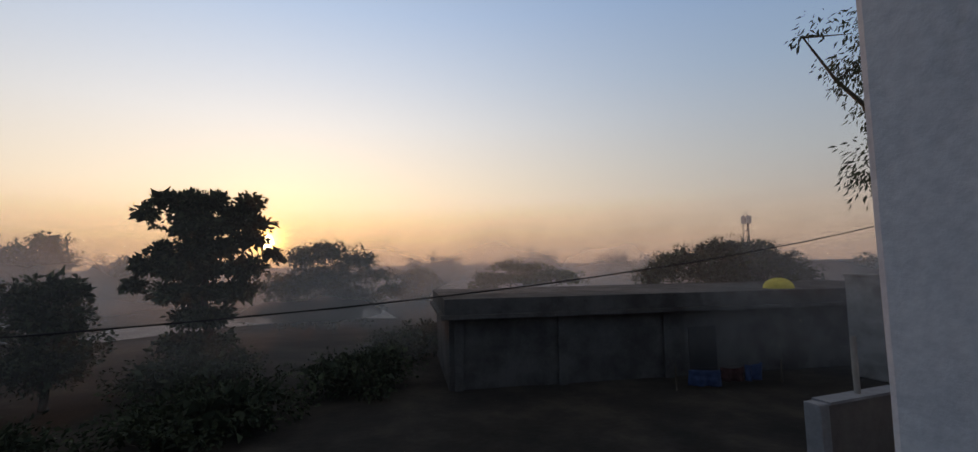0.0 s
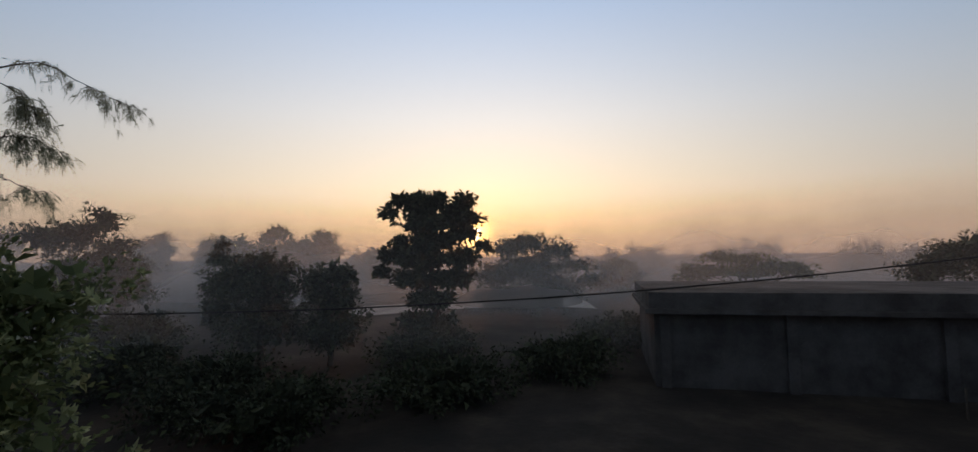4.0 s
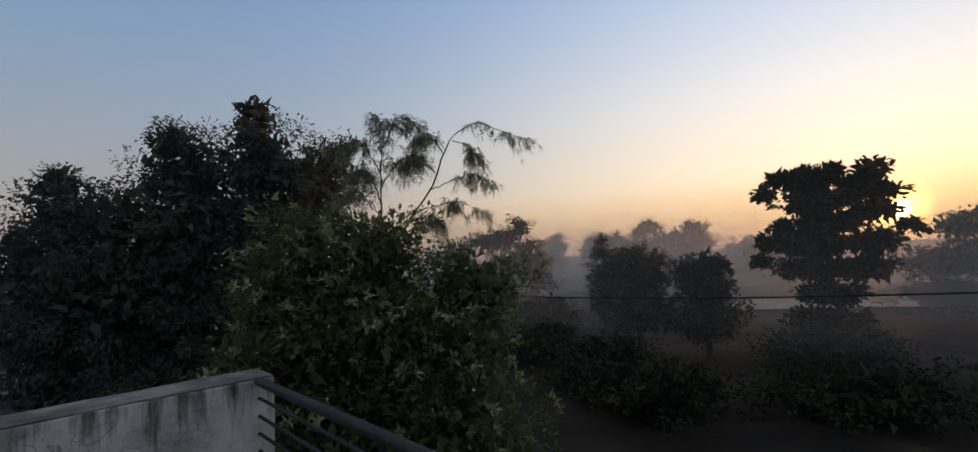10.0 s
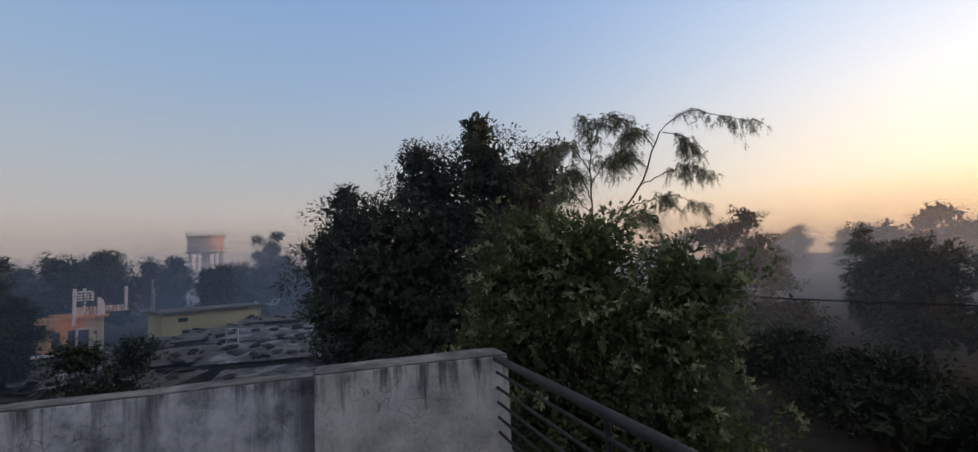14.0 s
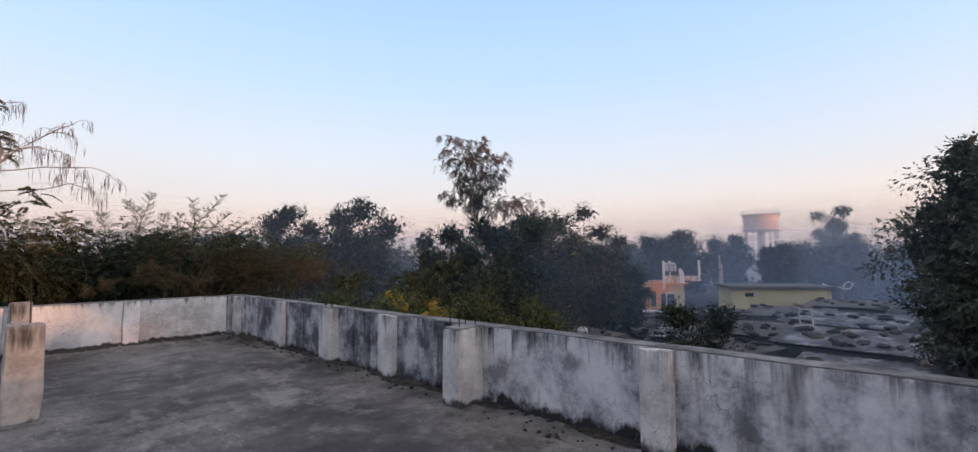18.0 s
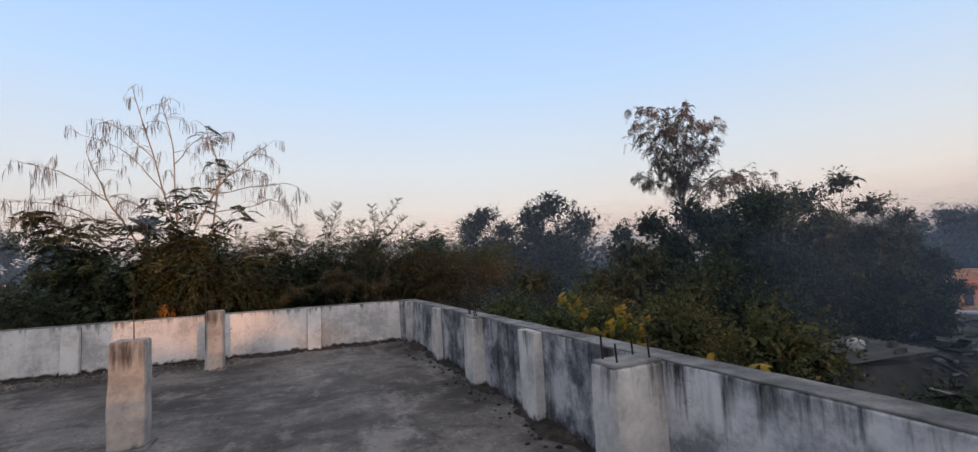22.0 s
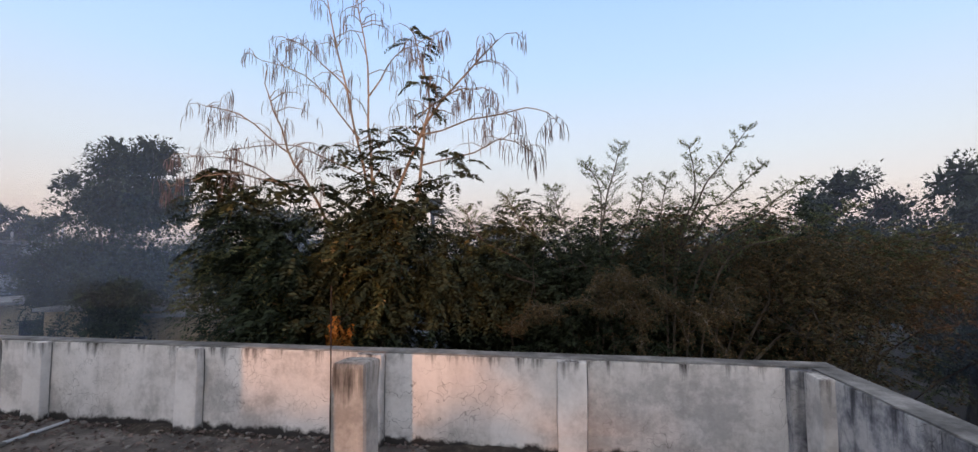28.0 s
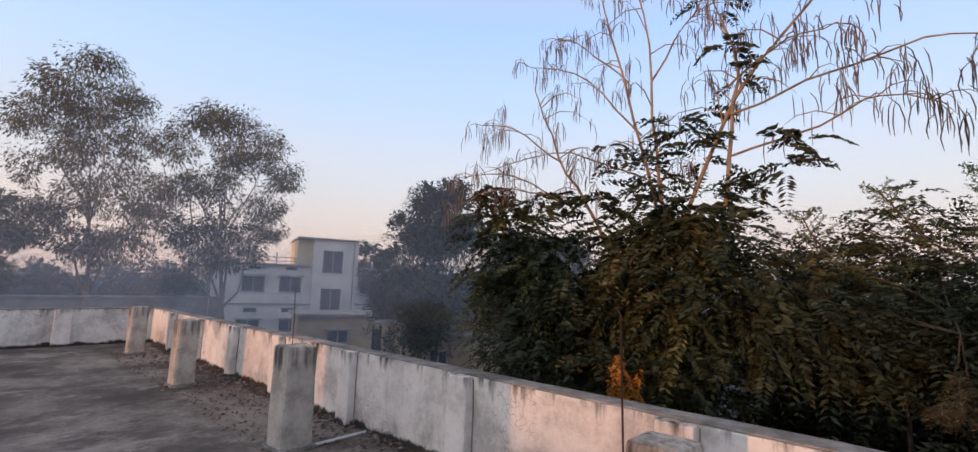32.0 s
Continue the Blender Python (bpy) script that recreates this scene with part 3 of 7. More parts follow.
def wall_column(y0, y1, out, h, seed):
    root = empty("wall_column", (WX, (y0 + y1) / 2, 0))
    noise.seed_set(seed)
    w = (y1 - y0) / 2
    rough_box("shaft", (-0.01, -w, 0.0), (out, w, h), M_PIER, root, "", 0.09, 0.010, 0.018)
    rough_box("top", (-0.008, -w + 0.012, h + 0.002), (out - 0.012, w - 0.012, h + 0.026), M_COPING, root, "crumbled cement top", 0.05, 0.010, 0.010)
    for bx, by, hh in ((0.06, -w * 0.6, 0.13), (0.06, w * 0.6, 0.16), (out - 0.07, -w * 0.6, 0.17), (out - 0.07, w * 0.5, 0.14)):
        rebar(root, bx, by, h, h + hh, 0.012)
    return tagged(root, "limewashed concrete column at the parapet with cut rusty bars on top", "wall column", "columns at the parapet")


wall_column(-4.70, -4.43, 0.37, 0.83, 8)
wall_column(-7.98, -7.62, 0.15, 0.84, 9)
noise.seed_set(1)

# railing at the open end
railing = empty("railing", (WX, 1.02, 0))
rail = pipe("handrail", [(0.10, 0, 0.855), (1.2, 0, 0.86), (2.24, 0, 0.86), (3.4, 0, 0.86), (4.9, 0, 0.86)], 0.030, M_RAIL, railing, "thick round top pipe", 14)
pipe("joint_ring", [(2.22, 0, 0.86), (2.245, 0, 0.86)], 0.033, M_RAIL, rail, "pale weld ring", 14)
for z in (0.745, 0.625, 0.51, 0.395, 0.28):
    pipe("bar", [(0.10, 0, z), (2.4, 0, z), (4.9, 0, z)], 0.011, M_RAIL, railing, "", 8)
for x in (1.75, 3.4):
    pipe("post", [(x, 0, 0.0), (x, 0, 0.84)], 0.018, M_RAIL, railing, "", 8)
tagged(railing, "dark painted steel pipe railing with five thin bars", "railing")

# stair room beside the railing
stair = tagged(rough_box("stair_room", (2.21, -2.4, 0.002), (5.2, 1.26, 2.9), M_STAIR, None, "", 0.4, 0.012, 0.02), "bluish white limewashed wall of the stair room with hairline cracks", "wall", "", "structure")

# thin pale pipe on the floor
tagged(pipe("floor_pipe", [(4.44, -9.4, 0.022), (4.46, -10.2, 0.02), (4.50, -11.2, 0.02), (4.53, -12.06, 0.024)], 0.018, M_STAIR, None, "", 8), "thin pale pipe lying across the terrace floor", "pipe")


def rubble(name, n, lo, hi, size, mat, label, seed):
    """Crumbs of mortar swept to the foot of a wall, denser towards it."""
    rng = np.random.default_rng(seed)
    bm = bmesh.new()
    bmesh.ops.create_icosphere(bm, subdivisions=1, radius=1)
    base = np.array([v.co[:] for v in bm.verts])
    tri = np.array([[v.index for v in f.verts] for f in bm.faces])
    bm.free()
    V, Q = [], []
    for k in range(n):
        f = rng.random(2)
        f[0 if hi[0] - lo[0] < hi[1] - lo[1] else 1] **= 2.2
        s = size * rng.uniform(0.35, 1.5)
        p = np.array([lo[0] + (hi[0] - lo[0]) * f[0], lo[1] + (hi[1] - lo[1]) * f[1], s * 0.35])
        V.append(base * rng.uniform(0.6, 1.2, 3) * s * (1 + 0.25 * rng.normal(0, 1, (len(base), 1))) * np.array([1, 1, 0.6]) + p)
        Q.append(tri + k * len(base))
    return tagged(mesh_part(name, np_mesh(name, np.concatenate(V), np.concatenate(Q)), mat), label, "rubble", "", "stuff")


rubble("mortar_crumbs", 420, (WX, -11.8, 0), (WX + 0.42, 1.0, 0), 0.020, M_WALL_S, "pale crumbs of fallen mortar along the parapet foot", 31)
rubble("mortar_crumbs", 420, (WX + 0.2, SY + 0.0, 0), (12.0, SY + 0.5, 0), 0.022, M_CRUMB, "grey crumbs and dirt along the parapet foot", 32)
# earth and moss gathered in the angle of floor and parapet
def dirt_strip(name, a, b, side, label, seed):
    rng = np.random.default_rng(seed)
    n = int(math.dist(a, b) / 0.06)
    V, Q = [], []
    for i in range(n + 1):
        f = i / n
        x, y = a[0] + (b[0] - a[0]) * f, a[1] + (b[1] - a[1]) * f
        k = max(0.0, 0.55 + 1.1 * noise.noise(Vector((x * 1.7, y * 1.7, seed))) + 0.3 * noise.noise(Vector((x * 9, y * 9, seed))))
        for u, z in ((-0.01, 0.05), (0.03, 0.042), (0.09, 0.022), (0.17, -0.006)):
            V.append((x + side[0] * u * (0.4 + k), y + side[1] * u * (0.4 + k), z * k + rng.uniform(-0.004, 0.004) - 0.002))
    Q = [(4 * i + j, 4 * i + j + 1, 4 * i + j + 5, 4 * i + j + 4) for i in range(n) for j in range(3)]
    return tagged(mesh_part(name, np_mesh(name, V, Q), M_DIRT), label, "dirt", "", "structure")


dirt_strip("dirt_south", (WX + 0.1, SY), (EX, SY), (0, 1), "dark earth gathered along the foot of the pale parapet", 5)
dirt_strip("dirt_west", (WX, SY + 0.1), (WX, -0.4), (1, 0), "dark earth gathered along the foot of the grey parapet", 6)
rng_ = np.random.default_rng(33)
n_ = 2600
P_ = np.stack([rng_.uniform(0.6, 12.5, n_), SY + 0.04 + 1.1 * rng_.random(n_) ** 2.0, rng_.uniform(0.006, 0.03, n_)], 1)
D_ = rng_.normal(0, 1, (n_, 3)) * np.array([1, 1, 0.18])
V_, Q_ = blades(P_, D_, rng_.uniform(0.03, 0.08, n_), rng_.uniform(0.015, 0.035, n_), rng_)
V_[:, 2] = np.maximum(V_[:, 2], 0.004)
tagged(mesh_part("leaf_litter", np_mesh("leaf_litter", V_, Q_), M_POD), "dry brown leaf litter along the foot of the parapet", "leaf litter", "", "stuff")


# ---- houses ----
M_PLASTER = blotched("house_plaster_white", [(0.35, (0.42, 0.42, 0.43)), (0.6, (0.58, 0.57, 0.57))], 0.7, 0.9, 12, 0.2)
M_OCHRE = blotched("house_plaster_ochre", [(0.35, (0.30, 0.22, 0.13)), (0.6, (0.42, 0.32, 0.20))], 0.9, 0.9, 14, 0.2)
# Orange paint, saturated further in place of the sunlight on the wall.
M_ORANGE = blotched("house_plaster_orange", [(0.35, (0.58, 0.24, 0.08)), (0.6, (0.70, 0.32, 0.12))], 0.9, 0.9, 14, 0.2)
M_CREAM = blotched("shed_plaster_cream", [(0.35, (0.42, 0.36, 0.22)), (0.6, (0.52, 0.45, 0.28))], 0.8, 0.9, 14, 0.2)
M_GREYWALL = blotched("dark_cement_plaster", [(0.35, (0.07, 0.068, 0.066)), (0.6, (0.14, 0.135, 0.13))], 0.8, 0.95, 14, 0.3)
# Near-black base: shade on the backlit house is put into the colour.
M_NEAR_BLACK = blotched("near_black_cement", [(0.35, (0.045, 0.042, 0.040)), (0.6, (0.092, 0.087, 0.083))], 0.7, 0.95, 14, 0.3)
M_NEAR_BLACK.node_tree.nodes["Principled BSDF"].inputs["Specular IOR Level"].default_value = 0.05
M_WINDOW = blotched("dark_blue_shutter", [(0.35, (0.030, 0.035, 0.055)), (0.6, (0.05, 0.055, 0.08))], 3, 0.35, 30, 0.1)
M_SLAB = blotched("slab_edge", [(0.35, (0.18, 0.17, 0.16)), (0.6, (0.30, 0.29, 0.28))], 1.2, 0.95, 20, 0.3)
M_SHEET_PALE = blotched("weathered_pale_sheet", [(0.42, (0.045, 0.045, 0.05)), (0.52, (0.12, 0.12, 0.13)), (0.62, (0.27, 0.27, 0.285))], 1.3, 0.7, 20, 0.3)
# Near black; on doorways and vents it paints the unlit inside.
M_DARK = blotched("dark_opening", [(0.35, (0.012, 0.012, 0.013)), (0.6, (0.02, 0.02, 0.02))], 2, 0.8)


def wall_box(name, lo, hi, mat, parent, label="", bevel=0.02):
    return box(name, lo, hi, mat, parent, label, bevel)


def at_facade(name, origin, rz):
    """A house's frame: x along its front, y into it, z up."""
    return empty(name, (origin[0], origin[1], GZ), rz)


def window_part(parent, x0, x1, z0, z1, shade=True, y=0.0, mat=None):
    """Shutter set back in a frame, sill below and a cast shade above."""
    w = box("window", (x0, y - 0.03, z0), (x1, y + 0.05, z1), mat or M_WINDOW, parent)
    for k in (0, 0.5, 1):
        xx = x0 + (x1 - x0) * k
        box("frame", (xx - 0.03, y - 0.055, z0), (xx + 0.03, y - 0.02, z1), M_SLAB, w)
    box("sill", (x0 - 0.08, y - 0.12, z0 - 0.08), (x1 + 0.08, y - 0.001, z0 - 0.002), M_SLAB, w)
    if shade:
        box("shade", (x0 - 0.2, y - 0.5, z1 + 0.05), (x1 + 0.2, y - 0.001, z1 + 0.15), M_SLAB, w, "projecting cement sunshade", 0.01)
    return w


# two-storey house to the south-east; heights above the ground
hs = at_facade("house", (39.86, -22.01), -109.0)
wall_box("wall", (-0.95, 0.0, 0.0), (6.3, 9.0, 6.15), M_PLASTER, hs)
wall_box("wall", (10.0, 0.3, 0.0), (15.5, 9.0, 6.15), M_PLASTER, hs)
wall_box("stair_tower", (6.302, -0.35, 0.0), (9.998, 6.0, 8.5), M_PLASTER, hs, "taller stair tower")
box("tower_slab", (5.0, -0.55, 8.502), (10.2, 6.2, 8.65), M_SLAB, hs, "", 0.02)
# Cream instead of white puts the low sun's warmth into this side.
wall_box("tower_side", (5.1, 0.4, 6.17), (6.3, 6.0, 8.5), M_CREAM, hs, "tower side coloured cream for the sunlight on it")
box("roof_slab", (-1.2, -0.35, 6.152), (6.29, 9.2, 6.32), M_SLAB, hs, "", 0.02)
box("roof_slab", (10.01, -0.1, 6.152), (15.7, 9.2, 6.32), M_SLAB, hs, "", 0.02)
box("belt_course", (-0.95, -0.10, 3.0), (6.29, -0.002, 3.12), M_SLAB, hs)
box("belt_course", (10.01, 0.20, 3.0), (15.5, 0.298, 3.12), M_SLAB, hs)
for x0, x1, yy in ((1.15, 2.75, 0.0), (3.9, 5.5, 0.0), (10.5, 12.3, 0.3)):
    window_part(hs, x0, x1, 4.1, 5.25, True, yy)
    box("vent", (x0 + 0.4, yy - 0.03, 5.85), (x1 - 0.4, yy + 0.02, 6.05), M_DARK, hs)
    box("vent", (x0 + 0.3, yy - 0.03, 2.42), (x1 - 0.4, yy + 0.02, 2.72), M_DARK, hs)
window_part(hs, 7.1, 8.7, 5.8, 7.6, False, -0.35)
window_part(hs, 7.1, 8.7, 2.5, 4.4, False, -0.35)
window_part(hs, 4.1, 5.6, 0.9, 1.8, True, 0.0)
window_part(hs, 1.0, 2.6, 0.9, 1.8, True, 0.0)
for x0, x1, yy in ((-1.0, 5.0, 0.0), (10.1, 15.4, 0.3)):
    for z in (6.55, 6.85):
        pipe("roof_rail", [(x0, yy, z), (x1, yy, z)], 0.025, M_RAIL, hs, "", 6)
    for k in range(5):
        xx = x0 + (x1 - x0) * k / 4
        box("roof_post", (xx - 0.06, yy - 0.06, 6.322), (xx + 0.06, yy + 0.06, 6.9 + (0.35 if k == 3 else 0)), M_PLASTER, hs)
box("water_pipe", (9.6, -0.42, 0.5), (9.7, -0.352, 8.3), M_SLAB, hs)
tagged(hs, "two-storey white plastered house with dark shuttered windows and a stair tower", "house")

hut = at_facade("hut", (26.99, -21.94), -110.0)
wall_box("wall", (0.0, 0.0, 0.0), (5.6, 4.0, 2.9), M_OCHRE, hut)
box("roof_slab", (-0.25, -0.3, 2.902), (5.9, 4.3, 3.06), M_SLAB, hut, "", 0.02)
window_part(hut, 1.7, 2.9, 1.35, 2.05, True)
box("door", (4.4, -0.03, 0.1), (5.1, 0.04, 2.1), M_DARK, hut)
box("step", (4.2, -0.6, 0.0), (5.3, -0.032, 0.12), M_SLAB, hut)
tagged(hut, "low ochre plastered hut with a flat slab roof", "house")
hut = at_facade("hut", (12.3, -20.7), -78.0)
wall_box("wall", (0.0, 0.0, 0.0), (4.6, 3.5, 3.4), M_OCHRE, hut)
box("roof_slab", (-0.2, -0.25, 3.402), (4.8, 3.7, 3.52), M_SLAB, hut, "", 0.02)
window_part(hut, 0.7, 1.4, 1.7, 2.6, False)
box("door", (2.2, -0.03, 0.1), (3.0, 0.04, 2.2), M_DARK, hut)
tagged(hut, "small ochre hut half hidden behind the tree", "house")
hut = at_facade("hut", (13.8, -20.2), 200.0)
wall_box("wall", (0.0, 0.0, 0.0), (3.2, 3.0, 3.2), M_OCHRE, hut)
box("roof_slab", (-0.2, -0.25, 3.202), (3.4, 3.2, 3.32), M_SLAB, hut, "", 0.02)
window_part(hut, 0.6, 1.3, 1.7, 2.6, False)
tagged(hut, "small ochre shed under the dark tree", "house")

# long boundary wall behind the east parapet
bw = empty("boundary_wall", (22.0, -16.2, GZ))
wall_box("wall", (0.0, 0.0, 0.0), (0.25, 30.0, 4.1), M_SLAB, bw)
box("coping", (-0.05, -0.05, 4.102), (0.3, 30.05, 4.2), M_SLAB, bw, "", 0.015)
for k in range(8):
    box("pier", (-0.12, 0.2 + k * 4.0, 0.0), (-0.002, 0.6 + k * 4.0, 4.1), M_SLAB, bw)
tagged(bw, "long grey cement wall of the neighbouring plot", "wall")

# orange house with a roof terrace to the west
oh = at_facade("house", (-42.01, -19.34), 124.9)
M_RUSTY = whitewash("rust_stained_plaster", (0.62, 0.52, 0.42), (0.42, 0.30, 0.20), (0.10, 0.06, 0.04), (0.70, 0.62, 0.54), 1.6, 0.5, 0.3, -3.0)
wall_box("wall", (-0.6, 0.0, 0.0), (1.28, 5.0, 2.55), M_ORANGE, oh, "orange painted wall")
wall_box("side_wall", (1.282, 0.0, 0.0), (2.6, 5.0, 2.55), M_CREAM, oh, "cream painted wall")
box("roof_slab", (0.3, -0.75, 2.552), (2.75, 5.2, 2.72), M_ORANGE, oh, "orange slab edge", 0.02)
box("balcony_slab", (2.752, -0.75, 2.86), (4.0, 2.5, 3.0), M_RUSTY, oh, "stained slab of the jutting balcony", 0.02)
wall_box("parapet", (0.72, -0.74, 2.722), (2.0, -0.6, 3.36), M_RUSTY, oh, "pale parapet with rust stains")
wall_box("parapet", (2.5, -0.74, 3.002), (3.62, -0.6, 3.36), M_RUSTY, oh, "pale parapet with rust stains")
bm = bmesh.new()
outline = [(1.98, 2.6), (1.98, 4.02)] + [(1.98 + 0.46 * math.sin(k * math.pi / 16), 3.3 + 0.75 * math.cos(k * math.pi / 16)) for k in range(0, 9)] + [(2.44, 2.75)]
front = [bm.verts.new((x, -0.80, z)) for x, z in outline]
back = [bm.verts.new((x, -0.58, z)) for x, z in outline]
bm.faces.new(front)
bm.faces.new(back[::-1])
for k in range(len(front)):
    bm.faces.new((front[k - 1], back[k - 1], back[k], front[k]))
bmesh.ops.recalc_face_normals(bm, faces=bm.faces[:])
part("arch_panel", bm, M_PLASTER, oh, "rounded white panel between the railings")
for xx, yy, z0, hh in ((0.64, -0.67, 2.0, 4.75), (1.72, 1.6, 2.725, 4.75), (3.78, -0.67, 2.86, 4.78)):
    p = box("roof_pillar", (xx - 0.10, yy - 0.10, z0), (xx + 0.10, yy + 0.10, hh), M_PLASTER, oh, "white square pillar", 0.02)
    box("cap", (xx - 0.15, yy - 0.15, hh + 0.002), (xx + 0.15, yy + 0.15, hh + 0.09), M_DARK, p)
for z in (3.55, 3.76, 3.97, 4.18, 4.38):
    pipe("railing_bar", [(0.74, -0.67, z), (1.98, -0.67, z)], 0.028, M_DARK, oh, "", 6)
    pipe("railing_bar", [(2.5, -0.67, z), (3.68, -0.67, z)], 0.028, M_DARK, oh, "", 6)
    pipe("railing_bar", [(3.78, -0.6, z), (3.78, 2.4, z)], 0.028, M_DARK, oh, "", 6)
for xx in (1.15, 1.56, 1.9, 2.6, 2.95, 3.3):
    pipe("railing_post", [(xx, -0.67, 3.34), (xx, -0.67, 4.42)], 0.035, M_DARK, oh, "", 6)
box("door", (0.48, -0.04, 0.15), (0.88, 0.03, 1.66), M_REBAR, oh, "brown door leaf")
box("jamb", (0.90, -0.10, 0.15), (1.03, -0.002, 1.66), M_PLASTER, oh, "white jamb")
box("gate", (1.05, -0.03, 0.15), (1.68, 0.03, 1.62), M_DARK, oh, "near-black panel for the unlit inside of the wide doorway")
box("lintel", (0.88, -0.30, 1.662), (1.80, -0.002, 1.78), M_PLASTER, oh, "white lintel shade")
box("window", (-0.42, -0.03, 0.45), (0.02, 0.04, 1.6), M_DARK, oh)
box("step", (-2.0, -1.0, 0.0), (0.5, -0.002, 0.14), M_PLASTER, oh, "white-edged plinth")
box("vent", (2.0, -0.012, 1.22), (2.17, 0.016, 1.48), M_DARK, oh)
tagged(oh, "orange and cream plastered house with a railed roof terrace", "house")
for x, y in ((-44.6, -18.6), (-45.4, -19.6)):
    tank = empty("roof_tank", (x, y, -0.58))
    bm = bmesh.new()
    bmesh.ops.create_cone(bm, cap_ends=True, segments=20, radius1=0.27, radius2=0.26, depth=0.7, matrix=pose(0, 0, 1.35))
    part("body", bm, M_PLASTER, tank)
    bm = bmesh.new()
    bmesh.ops.create_cone(bm, cap_ends=True, segments=20, radius1=0.26, radius2=0.10, depth=0.12, matrix=pose(0, 0, 1.76))
    part("lid", bm, M_PLASTER, tank)
    for k in range(4):
        pipe("leg", [(0.2 * math.cos(k * 1.57), 0.2 * math.sin(k * 1.57), 0.0), (0.2 * math.cos(k * 1.57), 0.2 * math.sin(k * 1.57), 1.0)], 0.04, M_RAIL, tank, "", 6)
    tagged(tank, "pale round water tank on the house roof", "water tank", "roof tanks")

# cream shed and sheet-roofed huts
sh = at_facade("shed", (-33.16, -10.29), 119.6)
wall_box("wall", (0.0, 0.0, 0.0), (5.95, 3.5, 2.90), M_CREAM, sh)
box("roof_slab", (-0.25, -0.3, 2.902), (6.2, 3.8, 3.07), M_GREYWALL, sh, "", 0.02)
box("vent", (0.85, -0.03, 2.35), (1.36, 0.02, 2.6), M_DARK, sh)
tagged(sh, "long low cream shed with a dark flat roof", "shed")


def stone(rng, s):
    bm = bmesh.new()
    bmesh.ops.create_icosphere(bm, subdivisions=2, radius=s)
    for v in bm.verts:
        v.co *= 1 + 0.35 * noise.noise(v.co / s * 1.2 + Vector((rng.uniform(0, 50), 0, 0)))
        v.co.z *= 0.6
    return bm


STONES = []
for k in range(5):
    me = bpy.data.meshes.new("stone")
    bm = stone(np.random.default_rng(k), 0.2)
    bm.to_mesh(me)
    bm.free()
    me.materials.append(M_NEAR_BLACK if k < 2 else M_DARK)
    STONES.append(me)


def sheet_hut(x, y, w, d, h, tilt, rz, seed, pale, load=1.4):
    """A low hut: brick walls, a corrugated sheet roof held down by stones."""
    rng = np.random.default_rng(seed)
    root = empty("sheet_hut", (x, y, GZ), rz)
    wall_box("wall", (-w / 2 + 0.2, -d / 2 + 0.2, 0.0), (w / 2 - 0.2, d / 2 - 0.2, h - 0.25), M_GREYWALL, root)
    box("doorway", (-0.4, -d / 2 + 0.16, 0.05), (0.4, -d / 2 + 0.26, min(1.8, h - 0.4)), M_DARK, root)
    for k in range(max(1, int(w // 1.1))):
        n = 12
        sw = w / max(1, int(w // 1.1)) + 0.05
        x0 = -w / 2 + k * (sw - 0.05)
        V, Q = [], []
        for j, yy in enumerate((-d / 2, d / 2)):
            for i in range(n + 1):
                V.append((x0 + sw * i / n, yy + rng.uniform(-0.06, 0.06), h + tilt * (yy / d) + 0.035 * math.sin(i * math.pi) + 0.03 * (i % 2) + 0.006 * k))
        Q = [(i, i + 1, n + 2 + i, n + 1 + i) for i in range(n)]
        mesh_part("roof_sheet", np_mesh("roof_sheet", V, Q), M_SHEET_PALE if pale else M_GREYWALL, root)
    tagged(root, "low hut with a corrugated sheet roof weighed down by stones", "hut", "sheet-roofed huts")
    m = pose(x, y, GZ, 0, 0, rz)
    for k in range(int(w * d * load)):
        px, py = rng.uniform(-w / 2.2, w / 2.2), rng.uniform(-d / 2.2, d / 2.2)
        p = m @ Vector((px, py, h + tilt * py / d + 0.06))
        st = new("stone", STONES[rng.integers(0, 5)])
        st.matrix_basis = Matrix.Translation(p) @ pose(0, 0, 0, rng.uniform(-20, 20), 0, rng.uniform(0, 360)) @ Matrix.Diagonal((rng.uniform(0.4, 1.7), rng.uniform(0.4, 1.2), rng.uniform(0.25, 0.9), 1))
        tagged(st, "grey stone weighing down a roof sheet", "stone", "stones on the roof sheets")


for k, (x, y, w, d, h, tilt, rz, pale) in enumerate(((-12.2, -1.7, 3.0, 2.8, 2.35, 0.12, 88, 1), (-18.8, -2.6, 4.2, 3.0, 2.15, 0.3, 82, 1), (-24.6, -3.4, 4.4, 3.2, 2.2, 0.3, 80, 1), (-21.4, -6.4, 3.4, 3.0, 1.9, 0.25, 95, 0),
                                                    (-16.6, -6.2, 3.2, 2.6, 1.8, 0.25, 60, 0), (-28.5, -6.2, 4.0, 3.0, 2.0, 0.3, 90, 0), (-30.0, -9.6, 3.4, 3.0, 1.6, 0.2, 70, 0), (-24.5, -10.0, 3.6, 3.0, 1.0, 0.25, 100, 1), (-33.5, -4.0, 4.0, 3.0, 2.2, 0.2, 85, 0))):
    sheet_hut(x, y, w, d, h, tilt, rz, 500 + k, pale, 0.15 if k == 0 else 1.4)

